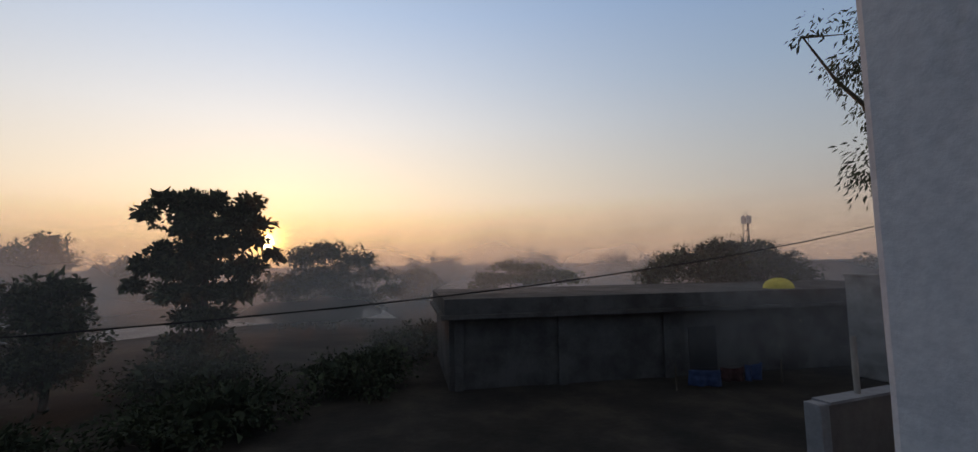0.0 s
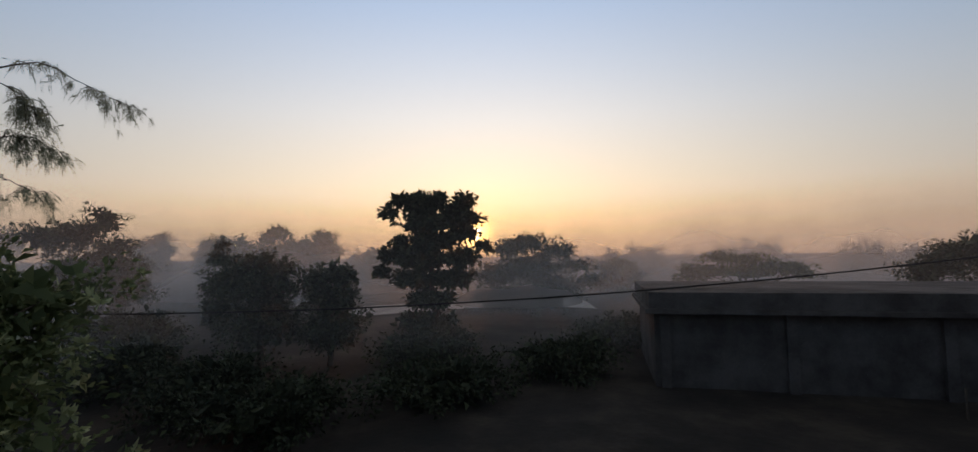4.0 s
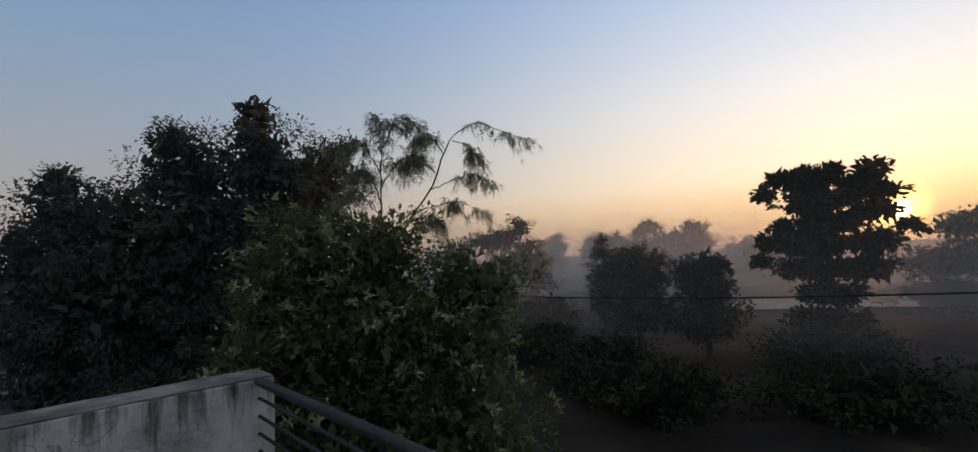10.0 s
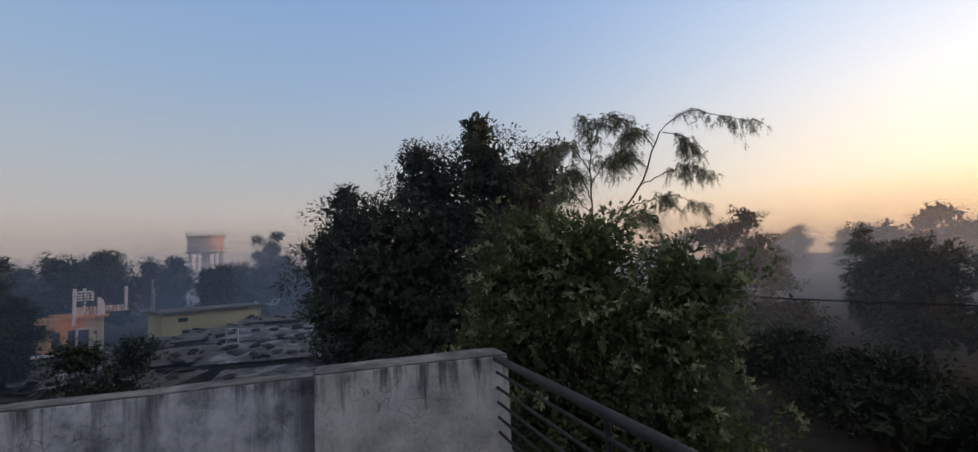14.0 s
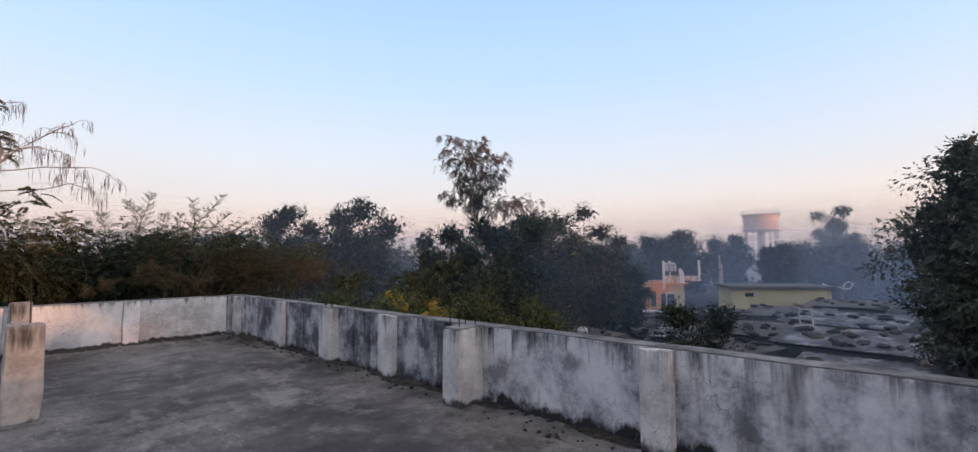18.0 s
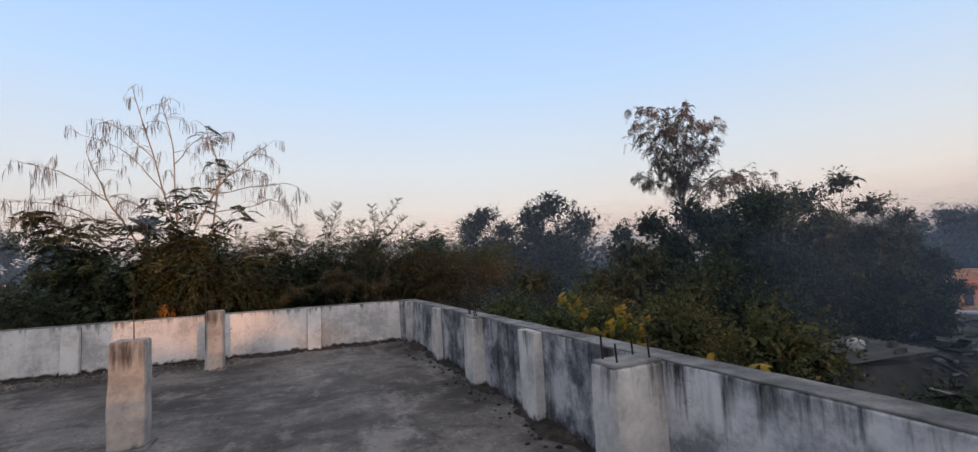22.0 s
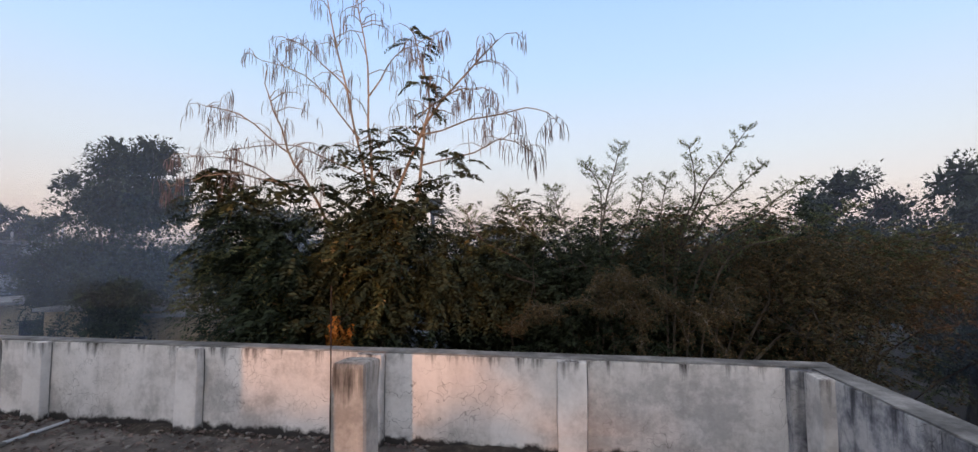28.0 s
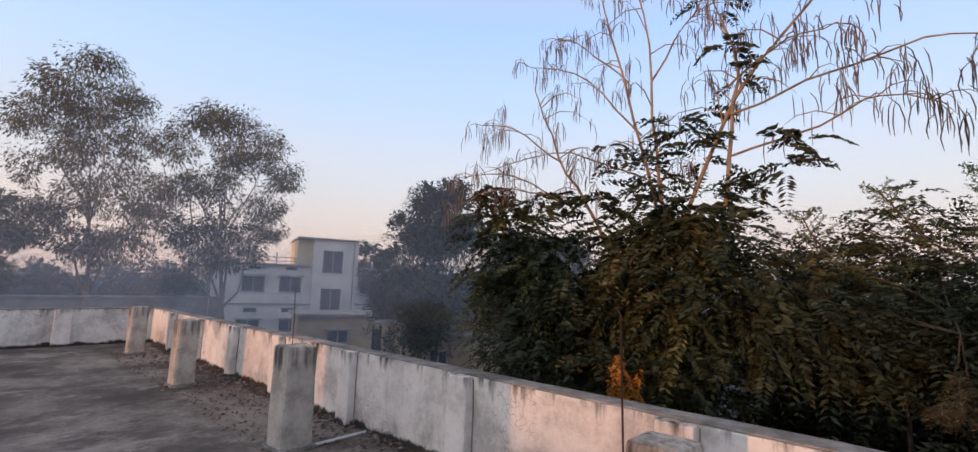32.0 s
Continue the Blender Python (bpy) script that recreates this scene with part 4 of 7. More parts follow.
sheet_hut(-14.6, -10.6, 2.6, 2.2, 2.0, 0.2, 70, 560, 0)
bm = bmesh.new()
bmesh.ops.create_uvsphere(bm, u_segments=20, v_segments=12, radius=0.2)
for v in bm.verts:
    if v.co.z > 0.13:
        v.co.x, v.co.y, v.co.z = v.co.x * 0.8, v.co.y * 0.8, 0.13 + (v.co.z - 0.13) * 0.5
pot = part("water_pot", bm, M_PLASTER)
pot.location = (-14.0, -10.1, GZ + 2.24)
tagged(pot, "round white water pot on a sheet roof", "pot")

# heaps of boards, sheets and stones between the huts
def debris_heap(x, y, r, h, seed):
    rng = np.random.default_rng(seed)
    root = empty("debris_heap", (x, y, GZ))
    for name, n, mat in (("board", 9, M_NEAR_BLACK), ("bent_sheet", 5, M_SHEET_PALE), ("beam", 6, M_SLAB)):
        for _ in range(n):
            bm = bmesh.new()
            L = r * rng.uniform(0.6, 1.3)
            box_bm(bm, (-L / 2, -0.18 if name != "beam" else -0.05, 0), (L / 2, 0.18 if name != "beam" else 0.05, 0.03 if name != "beam" else 0.09), 0.008)
            a, q = rng.uniform(0, 6.28), rng.uniform(0, r * 0.7)
            bm.transform(pose(q * math.cos(a), q * math.sin(a), h * (1 - q / r) * rng.uniform(0.2, 1.0), rng.uniform(-25, 25), rng.uniform(-25, 25), rng.uniform(0, 360)))
            part(name, bm, mat, root)
    bm = bmesh.new()
    bmesh.ops.create_icosphere(bm, subdivisions=3, radius=1.0)
    for v in bm.verts:
        k = 1 + 0.5 * noise.noise(v.co * 2.6 + Vector((seed, 0, 0)))
        v.co = Vector((v.co.x * r * k, v.co.y * r * k, max(-0.05, v.co.z * h * k * 0.6)))
    part("mound", bm, M_NEAR_BLACK, root, "dark heap of rubble")
    tagged(root, "dark heap of boards, sheets and rubble beside the huts", "debris heap", "heaps among the huts")


for k, (x, y, r, h) in enumerate(((-11.6, -3.2, 1.3, 0.8), (-14.8, -4.2, 1.4, 1.1), (-18.0, -5.0, 1.3, 1.3), (-20.5, -4.4, 1.2, 1.5), (-22.6, -8.4, 1.4, 1.3), (-26.4, -6.4, 1.4, 1.6), (-26.0, -8.6, 1.3, 1.2), (-15.6, -7.6, 1.3, 1.0), (-13.6, -7.0, 1.2, 0.9), (-19.0, -8.6, 1.4, 1.2), (-30.5, -8.0, 1.6, 1.5), (-16.2, -4.4, 1.0, 1.5), (-31.6, -6.4, 1.4, 1.6), (-33.5, -9.0, 1.8, 1.2), (-35.5, -12.5, 1.8, 1.0), (-31.8, -12.4, 1.7, 1.1), (-28.4, -11.2, 1.7, 1.2), (-24.4, -12.6, 1.6, 1.1), (-20.6, -11.0, 1.5, 1.0), (-17.0, -9.6, 1.4, 1.0), (-27.0, -14.6, 1.8, 1.0), (-36.6, -7.4, 1.6, 1.5), (-22.4, -15.4, 1.6, 0.9), (-31.2, -16.6, 1.8, 0.9), (-37.0, -16.6, 1.6, 0.8), (-36.4, -9.6, 1.8, 2.4), (-35.4, -6.2, 1.6, 2.2), (-37.6, -12.0, 1.6, 2.2))):
    debris_heap(x, y, r, h, 700 + k)

fr = empty("metal_frame", (-20.4, -4.3, GZ + 1.9))
for yy in (0.0, 0.42):
    pipe("rail", [(0, yy, 0), (0.25, yy, 1.05)], 0.03, M_PLASTER, fr, "", 6)
for z in (0.12, 0.45, 0.78, 1.03):
    pipe("rung", [(0.24 * z, 0, z), (0.24 * z, 0.42, z)], 0.022, M_PLASTER, fr, "", 6)
tagged(fr, "white painted metal frame leaning on a hut roof", "frame")
bp = empty("bent_pipe", (-39.0, -5.9, GZ))
pipe("post", [(0, 1.05, 0), (0, 1.05, 2.75)], 0.05, M_GREYWALL, bp, "", 6)
pipe("pipe", [(0, -0.05, 3.09), (0, 0.33, 2.9), (0, 0.94, 2.87), (0, 1.12, 2.74), (0, 1.5, 2.82), (0, 1.67, 3.15), (0, 1.42, 3.27), (0, 1.2, 3.09), (0, 1.1, 2.8)], 0.055, M_PLASTER, bp, "bent white pipe", 7)
tagged(bp, "bent white pipe on a post beside the cream shed", "pipe")

# overhead water tank on columns
wt = empty("water_tower", (-144.3, -33.0, GZ - 0.4))
bm = bmesh.new()
bmesh.ops.create_cone(bm, cap_ends=True, segments=40, radius1=4.3, radius2=4.3, depth=4.0, matrix=pose(0, 0, 15.0))
# Rose tint stands for pink sunlight on the pale tank.
part("tank", bm, blotched("sunlit_rose_tank", [(0.35, (0.46, 0.34, 0.29)), (0.6, (0.55, 0.42, 0.36))], 0.4, 0.9, 8, 0.2), wt, "pale round tank tinted rose for the sunlight on it")
for z, rr in ((12.9, 4.9), (17.1, 4.7)):
    bm = bmesh.new()
    bmesh.ops.create_cone(bm, cap_ends=True, segments=40, radius1=rr, radius2=rr, depth=0.25, matrix=pose(0, 0, z))
    part("gallery", bm, M_SLAB, wt)
for k in range(8):
    a = k * math.pi / 4
    pipe("column", [(3.9 * math.cos(a), 3.9 * math.sin(a), 0), (3.9 * math.cos(a), 3.9 * math.sin(a), 12.8)], 0.2, M_SLAB, wt, "", 10)
pipe("shaft", [(0, 0, 0), (0, 0, 12.8)], 0.8, M_SLAB, wt, "", 14)
for k in range(20):
    a = k * math.pi / 10
    pipe("guard_post", [(4.6 * math.cos(a), 4.6 * math.sin(a), 17.2), (4.6 * math.cos(a), 4.6 * math.sin(a), 18.3)], 0.06, M_RAIL, wt, "", 5)
ring = [(4.6 * math.cos(k * math.pi / 20), 4.6 * math.sin(k * math.pi / 20), 18.25) for k in range(41)]
pipe("guard_rail", ring, 0.05, M_RAIL, wt, "", 5)
ring = [(4.8 * math.cos(k * math.pi / 20), 4.8 * math.sin(k * math.pi / 20), 14.0) for k in range(41)]
pipe("guard_rail", ring, 0.05, M_RAIL, wt, "", 5)
tagged(wt, "round overhead water tank on concrete columns, tinted rose for sunlight", "water tower")

# flat-roofed house in front of the sunrise
fh = at_facade("flat_roofed_house", (5.9, 18.3), -10.5)
wall_box("wall", (0.0, 0.0, 0.0), (24.0, 7.0, 2.75), M_NEAR_BLACK, fh)
box("roof_slab", (-0.35, -0.5, 2.752), (24.3, 7.2, 2.92), M_NEAR_BLACK, fh, "", 0.02)
wall_box("parapet", (-0.2, -0.3, 2.922), (24.1, 7.1, 3.52), M_NEAR_BLACK, fh, "dark cement parapet")
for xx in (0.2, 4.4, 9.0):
    box("pier", (xx, -0.16, 0.0), (xx + 0.35, -0.002, 2.75), M_NEAR_BLACK, fh, "", 0.01)
box("doorway", (10.2, -0.03, 0.05), (11.5, 0.05, 2.05), M_DARK, fh, "near-black panel for the unlit inside of the doorway")
tagged(fh, "dark flat-roofed cement house below the terrace", "house")

M_BLUE = blotched("blue_cloth", [(0.35, (0.02, 0.035, 0.08)), (0.6, (0.035, 0.055, 0.12))], 5, 0.9, 40, 0.3)
M_RED = blotched("dull_red_cloth", [(0.35, (0.03, 0.012, 0.012)), (0.6, (0.05, 0.02, 0.018))], 5, 0.9, 40, 0.3)
M_TARP = blotched("yellow_tarpaulin", [(0.35, (0.45, 0.36, 0.04)), (0.6, (0.6, 0.48, 0.07))], 5, 0.7, 40, 0.3)
M_WIRE = blotched("black_cable", [(0.35, (0.012, 0.012, 0.012)), (0.6, (0.025, 0.025, 0.025))], 30, 0.6, 120)


def cloth(name, x, y, z, w, h, rz, mat, label, seed):
    V, n, k = [], 14, 12
    for j in range(k + 1):
        for i in range(n + 1):
            u, v = i / n, j / k
            V.append((w * (u - 0.5), 0.10 * math.sin(u * 11 + seed) * (0.4 + v) + 0.05 * noise.noise(Vector((u * 4, v * 4, seed))), -h * v + 0.04 * math.sin(u * 5 + seed)))
    Q = [(j * (n + 1) + i, j * (n + 1) + i + 1, (j + 1) * (n + 1) + i + 1, (j + 1) * (n + 1) + i) for j in range(k) for i in range(n)]
    ob = mesh_part(name, np_mesh(name, V, Q, True), mat)
    md = ob.modifiers.new("thick", 'SOLIDIFY')
    md.thickness = 0.02
    ob.matrix_basis = pose(x, y, z, 0, 0, rz)
    return tagged(ob, label, "cloth", "washing on the line")


# The heap of cloth on the ground is made as cloths on an added cord.
line_y = 14.7
cloth("blanket", 15.0, line_y, -2.62, 1.3, 0.6, -10, M_BLUE, "blue cloth on a low cord, standing for a heap on the ground", 1)
cloth("blanket", 16.2, line_y - 0.2, -2.6, 1.0, 0.5, -10, M_RED, "dull red cloth on a low cord, standing for part of the heap", 2)
cloth("blanket", 17.1, line_y - 0.4, -2.5, 0.8, 0.6, -10, M_BLUE, "blue cloth on a low cord, standing for part of the heap", 3)
wl_ = empty("added_cloth_cord", (13.8, line_y + 0.2, GZ))
pipe("cord", [(0, 0, 0.82), (2.0, -0.3, 0.74), (4.6, -0.75, 0.86)], 0.008, M_WIRE, wl_, "", 5)
pipe("post", [(0, 0, 0), (0, 0, 0.9)], 0.03, M_BARK, wl_, "", 7)
pipe("post", [(4.6, -0.75, 0), (4.6, -0.75, 0.9)], 0.03, M_BARK, wl_, "", 7)
tagged(wl_, "low cord between two posts in the yard, added to carry the cloths", "clothes line")

bm = bmesh.new()
bmesh.ops.create_uvsphere(bm, u_segments=28, v_segments=14, radius=1)
for v in bm.verts:
    v.co.z = max(v.co.z, -0.02) * 0.46 * (1 + 0.06 * math.sin(6 * math.atan2(v.co.y, v.co.x)))
    v.co.x *= 0.72
    v.co.y *= 0.6
tarp = part("tarpaulin", bm, M_TARP)
tarp.matrix_basis = pose(21.3, 16.3, 0.22)
tagged(tarp, "yellow tarpaulin heaped over goods on the flat roof", "tarpaulin")

# cables, poles, mast
cable = empty("overhead_cable", (0, 0, 0))
pts = [(x, 9.0, 0.79 + 0.05 * x + 0.0035 * x * x) for x in [-13 + 1.3 * k for k in range(26)]]
pipe("cable", pts, 0.014, M_WIRE, cable, "", 6)
pipe("second_strand", [(x, y, z + 0.012 * math.sin(i * 2.1)) for i, (x, y, z) in enumerate(pts)], 0.010, M_WIRE, cable, "", 5)
tagged(cable, "black overhead cable sagging across the yard", "cable")


def pole(x, y, h, label, r=0.07):
    root = empty("pole", (x, y, GZ))
    pipe("shaft", [(0, 0, 0), (0, 0, h)], r, M_SLAB, root, "", 9)
    box("crossarm", (-0.5, -0.04, h - 0.5), (0.5, 0.04, h - 0.42), M_RAIL, root)
    return tagged(root, label, "pole", "utility poles")


pole(-38.5, -12.4, 4.5, "pale utility pole among the huts")
pole(-43.4, -14.0, 5.2, "pale utility pole behind the trees")
pole(43.0, 41.0, 6.4, "dark utility pole in the haze", 0.12)
mast = empty("radio_mast", (100.2, 84.8, GZ))
for k in range(3):
    a = k * 2.094
    pipe("leg", [(1.2 * math.cos(a), 1.2 * math.sin(a), 0), (0.6 * math.cos(a), 0.6 * math.sin(a), 15.6)], 0.12, M_RAIL, mast, "", 5)
for j in range(12):
    f = j / 11
    rr = 1.2 - 0.6 * f
    pts = [(rr * math.cos(k * 2.094), rr * math.sin(k * 2.094), 15.6 * f + (0 if k % 2 else 0.9)) for k in range(4)]
    pipe("brace", pts, 0.06, M_RAIL, mast, "", 4)
for k in range(6):
    a = k * 1.047
    box("antenna", (0.9 * math.cos(a) - 0.2, 0.9 * math.sin(a) - 0.2, 13.6), (0.9 * math.cos(a) + 0.2, 0.9 * math.sin(a) + 0.2, 15.4), M_PLASTER, mast)
tagged(mast, "lattice radio mast rising over the hazy trees", "mast")
far_house = at_facade("house", (42.5, 31.0), -20)
wall_box("wall", (0, 0, 0), (6, 5, 4.6), M_GREYWALL, far_house)
box("roof_slab", (-0.2, -0.2, 4.602), (6.2, 5.2, 4.75), M_SLAB, far_house)
window_part(far_house, 1.0, 2.0, 2.6, 3.6, True)
window_part(far_house, 3.6, 4.6, 2.6, 3.6, True)
tagged(far_house, "grey house in the haze behind the trees", "house")

# low parapet and post of the stair landing beside the stair room
M_LANDING = blotched("slate_grey_plaster", [(0.35, (0.16, 0.175, 0.20)), (0.6, (0.24, 0.255, 0.28))], 2.0, 0.9, 30, 0.2)
lp = empty("landing_parapet", (3.315, 2.2, -0.02))
# Front darker, end pier paler: shade and light are put into their colours.
rough_box("wall", (0.07, 0.0, -0.36), (0.95, 0.07, 0.845), M_GREYWALL, lp, "", 0.2, 0.004, 0.008)
rough_box("end_pier", (0.0, -0.01, -0.36), (0.068, 0.08, 0.855), M_LANDING, lp, "end pier coloured paler for the light on it", 0.2, 0.004, 0.008)
box("ledge", (0.07, -0.012, 0.847), (0.95, 0.085, 0.862), M_LANDING, lp, "pale top edge")
box("landing_slab", (-0.2, -0.5, -0.5), (3.0, 1.0, -0.362), M_GREYWALL, lp)
pipe("post", [(0.37, 0.04, 0.86), (0.365, 0.04, 1.17)], 0.015, M_SLAB, lp, "thin pale post")
tagged(lp, "low plastered parapet of the stair landing with a thin post", "parapet")

# the sun
bm = bmesh.new()
bmesh.ops.create_icosphere(bm, subdivisions=3, radius=20)
sm = bpy.data.materials.new("sun_disc")
sm.use_nodes = True
sm.node_tree.nodes.clear()
em = sm.node_tree.nodes.new("ShaderNodeEmission")
em.inputs["Color"].default_value, em.inputs["Strength"].default_value = (1.0, 0.74, 0.34, 1), 40
so = sm.node_tree.nodes.new("ShaderNodeOutputMaterial")
sm.node_tree.links.new(em.outputs[0], so.inputs[0])
disc = part("sun_disc", bm, sm)
disc.matrix_basis = pose(1.0 - 0.0826 * 1500, 0.5 + 0.9955 * 1500, 1.6 + 0.0475 * 1500)
tagged(disc, "glowing low sun", "sun", "", "structure")
disc.data.materials[0].cycles.emission_sampling = 'NONE'

# pale track beyond the garden
n = 24
TV = []
for k in range(n + 1):
    x = -14 + 22 * k / n
    yc = 44 + 5 * math.sin((x + 10) * 0.14)
    TV += [(x, yc - 4.5, GZ + 0.17), (x, yc + 4.5, GZ + 0.17)]
M_TRACK = blotched("pale_dust", [(0.35, (0.20, 0.19, 0.18)), (0.6, (0.34, 0.33, 0.31))], 0.5, 1.0, 6, 0.3)
tagged(mesh_part("road", np_mesh("road", TV, [(2 * k, 2 * k + 2, 2 * k + 3, 2 * k + 1) for k in range(n)]), M_TRACK), "pale dusty track between the trees", "road", "", "structure")


def lumps(x, y, r, z0, z1, rr, n=13):
    """A loose crown: an inner body and uneven lumps of leaves standing out from it, with gaps between."""
    h = z1 - z0
    out = [(x, y, z0 + h * 0.42, r * 0.70, r * 0.70, h * 0.36)]
    for k in range(n):
        a = k * 2.4 + rr.uniform(-0.4, 0.4)
        f = (k + 0.5) / n
        wide = math.sin(math.pi * (0.12 + 0.76 * f)) ** 0.7
        q = r * rr.uniform(0.28, 0.46)
        out.append((x + math.cos(a) * r * 0.72 * wide, y + math.sin(a) * r * 0.72 * wide, z0 + h * (0.16 + 0.76 * f) - q * 0.4, q, q, q * rr.uniform(0.55, 0.85)))
    return out


# ---- trees and bushes: east, round the sunrise ----
tree("teak_tree", "dark tree with large leaves in tiers before the rising sun", (-4.2, 29.7, GZ),
     [(-5.3, 29.7, 4.92, 1.19, 0.95, 0.69), (-6.6, 29.7, 5.29, 0.46, 0.37, 0.40), (-7.4, 29.7, 4.54, 0.49, 0.39, 0.29), (-4.1, 29.7, 5.24, 0.73, 0.58, 0.41), (-2.4, 29.7, 5.15, 0.50, 0.40, 0.35), (-2.9, 29.7, 4.36, 1.01, 0.81, 0.49), (-4.8, 29.7, 3.85, 1.80, 1.44, 0.61), (-2.5, 29.7, 3.11, 0.89, 0.71, 0.31), (-1.8, 29.7, 3.89, 0.30, 0.30, 0.25), (-1.0, 29.7, 2.26, 0.53, 0.42, 0.25), (-4.5, 29.7, 2.56, 1.56, 1.25, 0.51), (-6.5, 29.7, 2.50, 0.67, 0.54, 0.30), (-7.3, 29.7, 1.76, 0.66, 0.53, 0.32), (-5.1, 29.7, 1.56, 1.96, 1.57, 0.46), (-2.6, 29.7, 1.58, 1.14, 0.91, 0.42), (-7.6, 29.7, 0.80, 0.54, 0.43, 0.25), (-5.3, 29.7, 0.24, 1.82, 1.46, 0.46), (-3.0, 29.7, 0.28, 1.31, 1.05, 0.41), (-4.6, 29.7, -1.05, 1.79, 1.43, 0.36), (-4.7, 29.7, -2.43, 1.83, 1.47, 0.46)], 0.34, 340, 16, M_LEAF_DARK, 11, 0.2, None, 0.29, fill=1.6)
tree("spreading_tree", "spreading dark tree with tiered boughs in the morning haze", (2.4, 40, GZ),
     [(1.8, 40, 2.7, 2.2, 2.0, 0.65), (4.1, 40, 2.0, 2.0, 1.7, 0.5), (5.9, 40, 0.8, 1.7, 1.5, 0.42), (7.0, 40, -0.5, 1.2, 1.0, 0.35), (0.2, 40, 2.2, 1.4, 1.2, 0.7), (2.0, 40, 0.7, 3.6, 3.0, 1.1), (-0.8, 40, 0.0, 2.2, 1.9, 1.1), (4.1, 40, -0.9, 3.0, 2.6, 0.9), (1.3, 40, -2.0, 5.0, 4.0, 1.0)], 0.26, 260, 18, M_LEAF_DARK, 12, 0.2, None, 0.42)
tree("umbrella_tree", "flat-topped umbrella-shaped tree in the haze", (18.6, 38, GZ),
     [(18.4, 38, 1.15, 2.6, 2.4, 0.32), (15.4, 38, 0.4, 2.0, 1.8, 0.28), (21.4, 38, 0.5, 2.4, 2.0, 0.28), (18.4, 38, 0.25, 4.6, 3.6, 0.30), (17.0, 38, 1.6, 0.9, 0.9, 0.28), (23.1, 38, -0.1, 1.5, 1.3, 0.25), (14.5, 38, -0.25, 1.4, 1.2, 0.24)], 0.22, 300, 12, M_LEAF, 13, 0.16, None, 0.26, limbs=16, fill=0)
for i, (x, y, r, z0, z1) in enumerate(((24, 92, 7.6, -3, 4.1), (54, 107, 8, -3, 4.6), (41, 101, 6, -3, 2.4), (-32.5, 63, 4.4, -3, 7.0), (-26.3, 63, 3.4, -3, 6.0), (-37.5, 62, 3.2, -3, 5.0), (-18, 70, 4.5, -3, 3.2),
                                       (-52, 80, 4, -3, 6.2), (-60, 76, 3.6, -3, 6.8), (-46, 86, 4.5, -3, 4.2), (-29, 95, 5, -3, 4.0), (8, 96, 8, -3, 1.8), (-74, 62, 6, -3, 7), (70, 92, 9, -3, 3.6), (88, 70, 9, -3, 3.4), (14, 62, 3.4, -3, 1.2))):
    rr = np.random.default_rng(100 + i)
    bl = lumps(x, y, r, z0, z1, rr, 12)
    tree("distant_tree", "distant tree standing pale in the morning mist", (x, y, GZ), bl, 0.40, 130, 17, M_LEAF, 120 + i, 0.2, None, 0.75, limbs=5)
tree("garden_tree", "dark rounded tree beyond the yard", (-10.6, 21.0, GZ), [(-10.9, 21, 1.5, 0.8, 0.8, 0.55), (-9.9, 21, 1.1, 0.8, 0.7, 0.5), (-11.8, 21, 1.0, 0.8, 0.8, 0.6), (-12.3, 21, 0.4, 0.8, 0.8, 0.7), (-10.5, 21, 0.3, 1.7, 1.6, 0.9), (-10.5, 21, -1.3, 2.0, 1.8, 1.3)], 0.17, 210, 17, M_LEAF_DARK, 14, 0.14, None, 0.28)
tree("garden_tree", "small dark tree beyond the yard", (-7.8, 21.6, GZ), [(-7.6, 21.6, 1.0, 0.85, 0.8, 0.55), (-6.9, 21.6, 0.7, 0.5, 0.5, 0.5), (-8.5, 21.6, 0.6, 0.9, 0.8, 0.5), (-7.7, 21.6, -0.2, 1.3, 1.2, 0.8), (-7.7, 21.6, -1.6, 1.7, 1.6, 1.2)], 0.17, 150, 17, M_LEAF_DARK, 15, 0.12, None, 0.26)
tree("garden_tree", "slender dark tree with an open top", (-25.4, 28.2, GZ), [(-25.0, 28.2, 4.2, 1.1, 1.1, 0.9), (-26.2, 28.0, 3.3, 1.7, 1.6, 0.9), (-28.6, 28.0, 3.2, 1.9, 1.7, 0.9), (-24.0, 28.2, 2.4, 1.4, 1.3, 0.8), (-25.5, 28.2, 1.2, 3.2, 2.4, 1.4), (-27.5, 27.4, -0.4, 3.4, 2.4, 1.8), (-23.4, 28.0, 0.0, 2.0, 1.8, 1.6)], 0.22, 230, 17, M_LEAF_DARK, 16, 0.16, None, 0.36)
tree("garden_tree", "thin pointed dark tree in the haze", (-17.3, 28.2, GZ), [(-17.3, 28.2, 2.5, 0.4, 0.4, 0.6), (-17.2, 28.2, 1.6, 0.7, 0.7, 0.6), (-17.3, 28.2, 0.2, 1.1, 1.1, 1.1), (-17.3, 28.2, -1.5, 1.3, 1.3, 1.2)], 0.2, 70, 16, M_LEAF_DARK, 19, 0.1, None, 0.24)
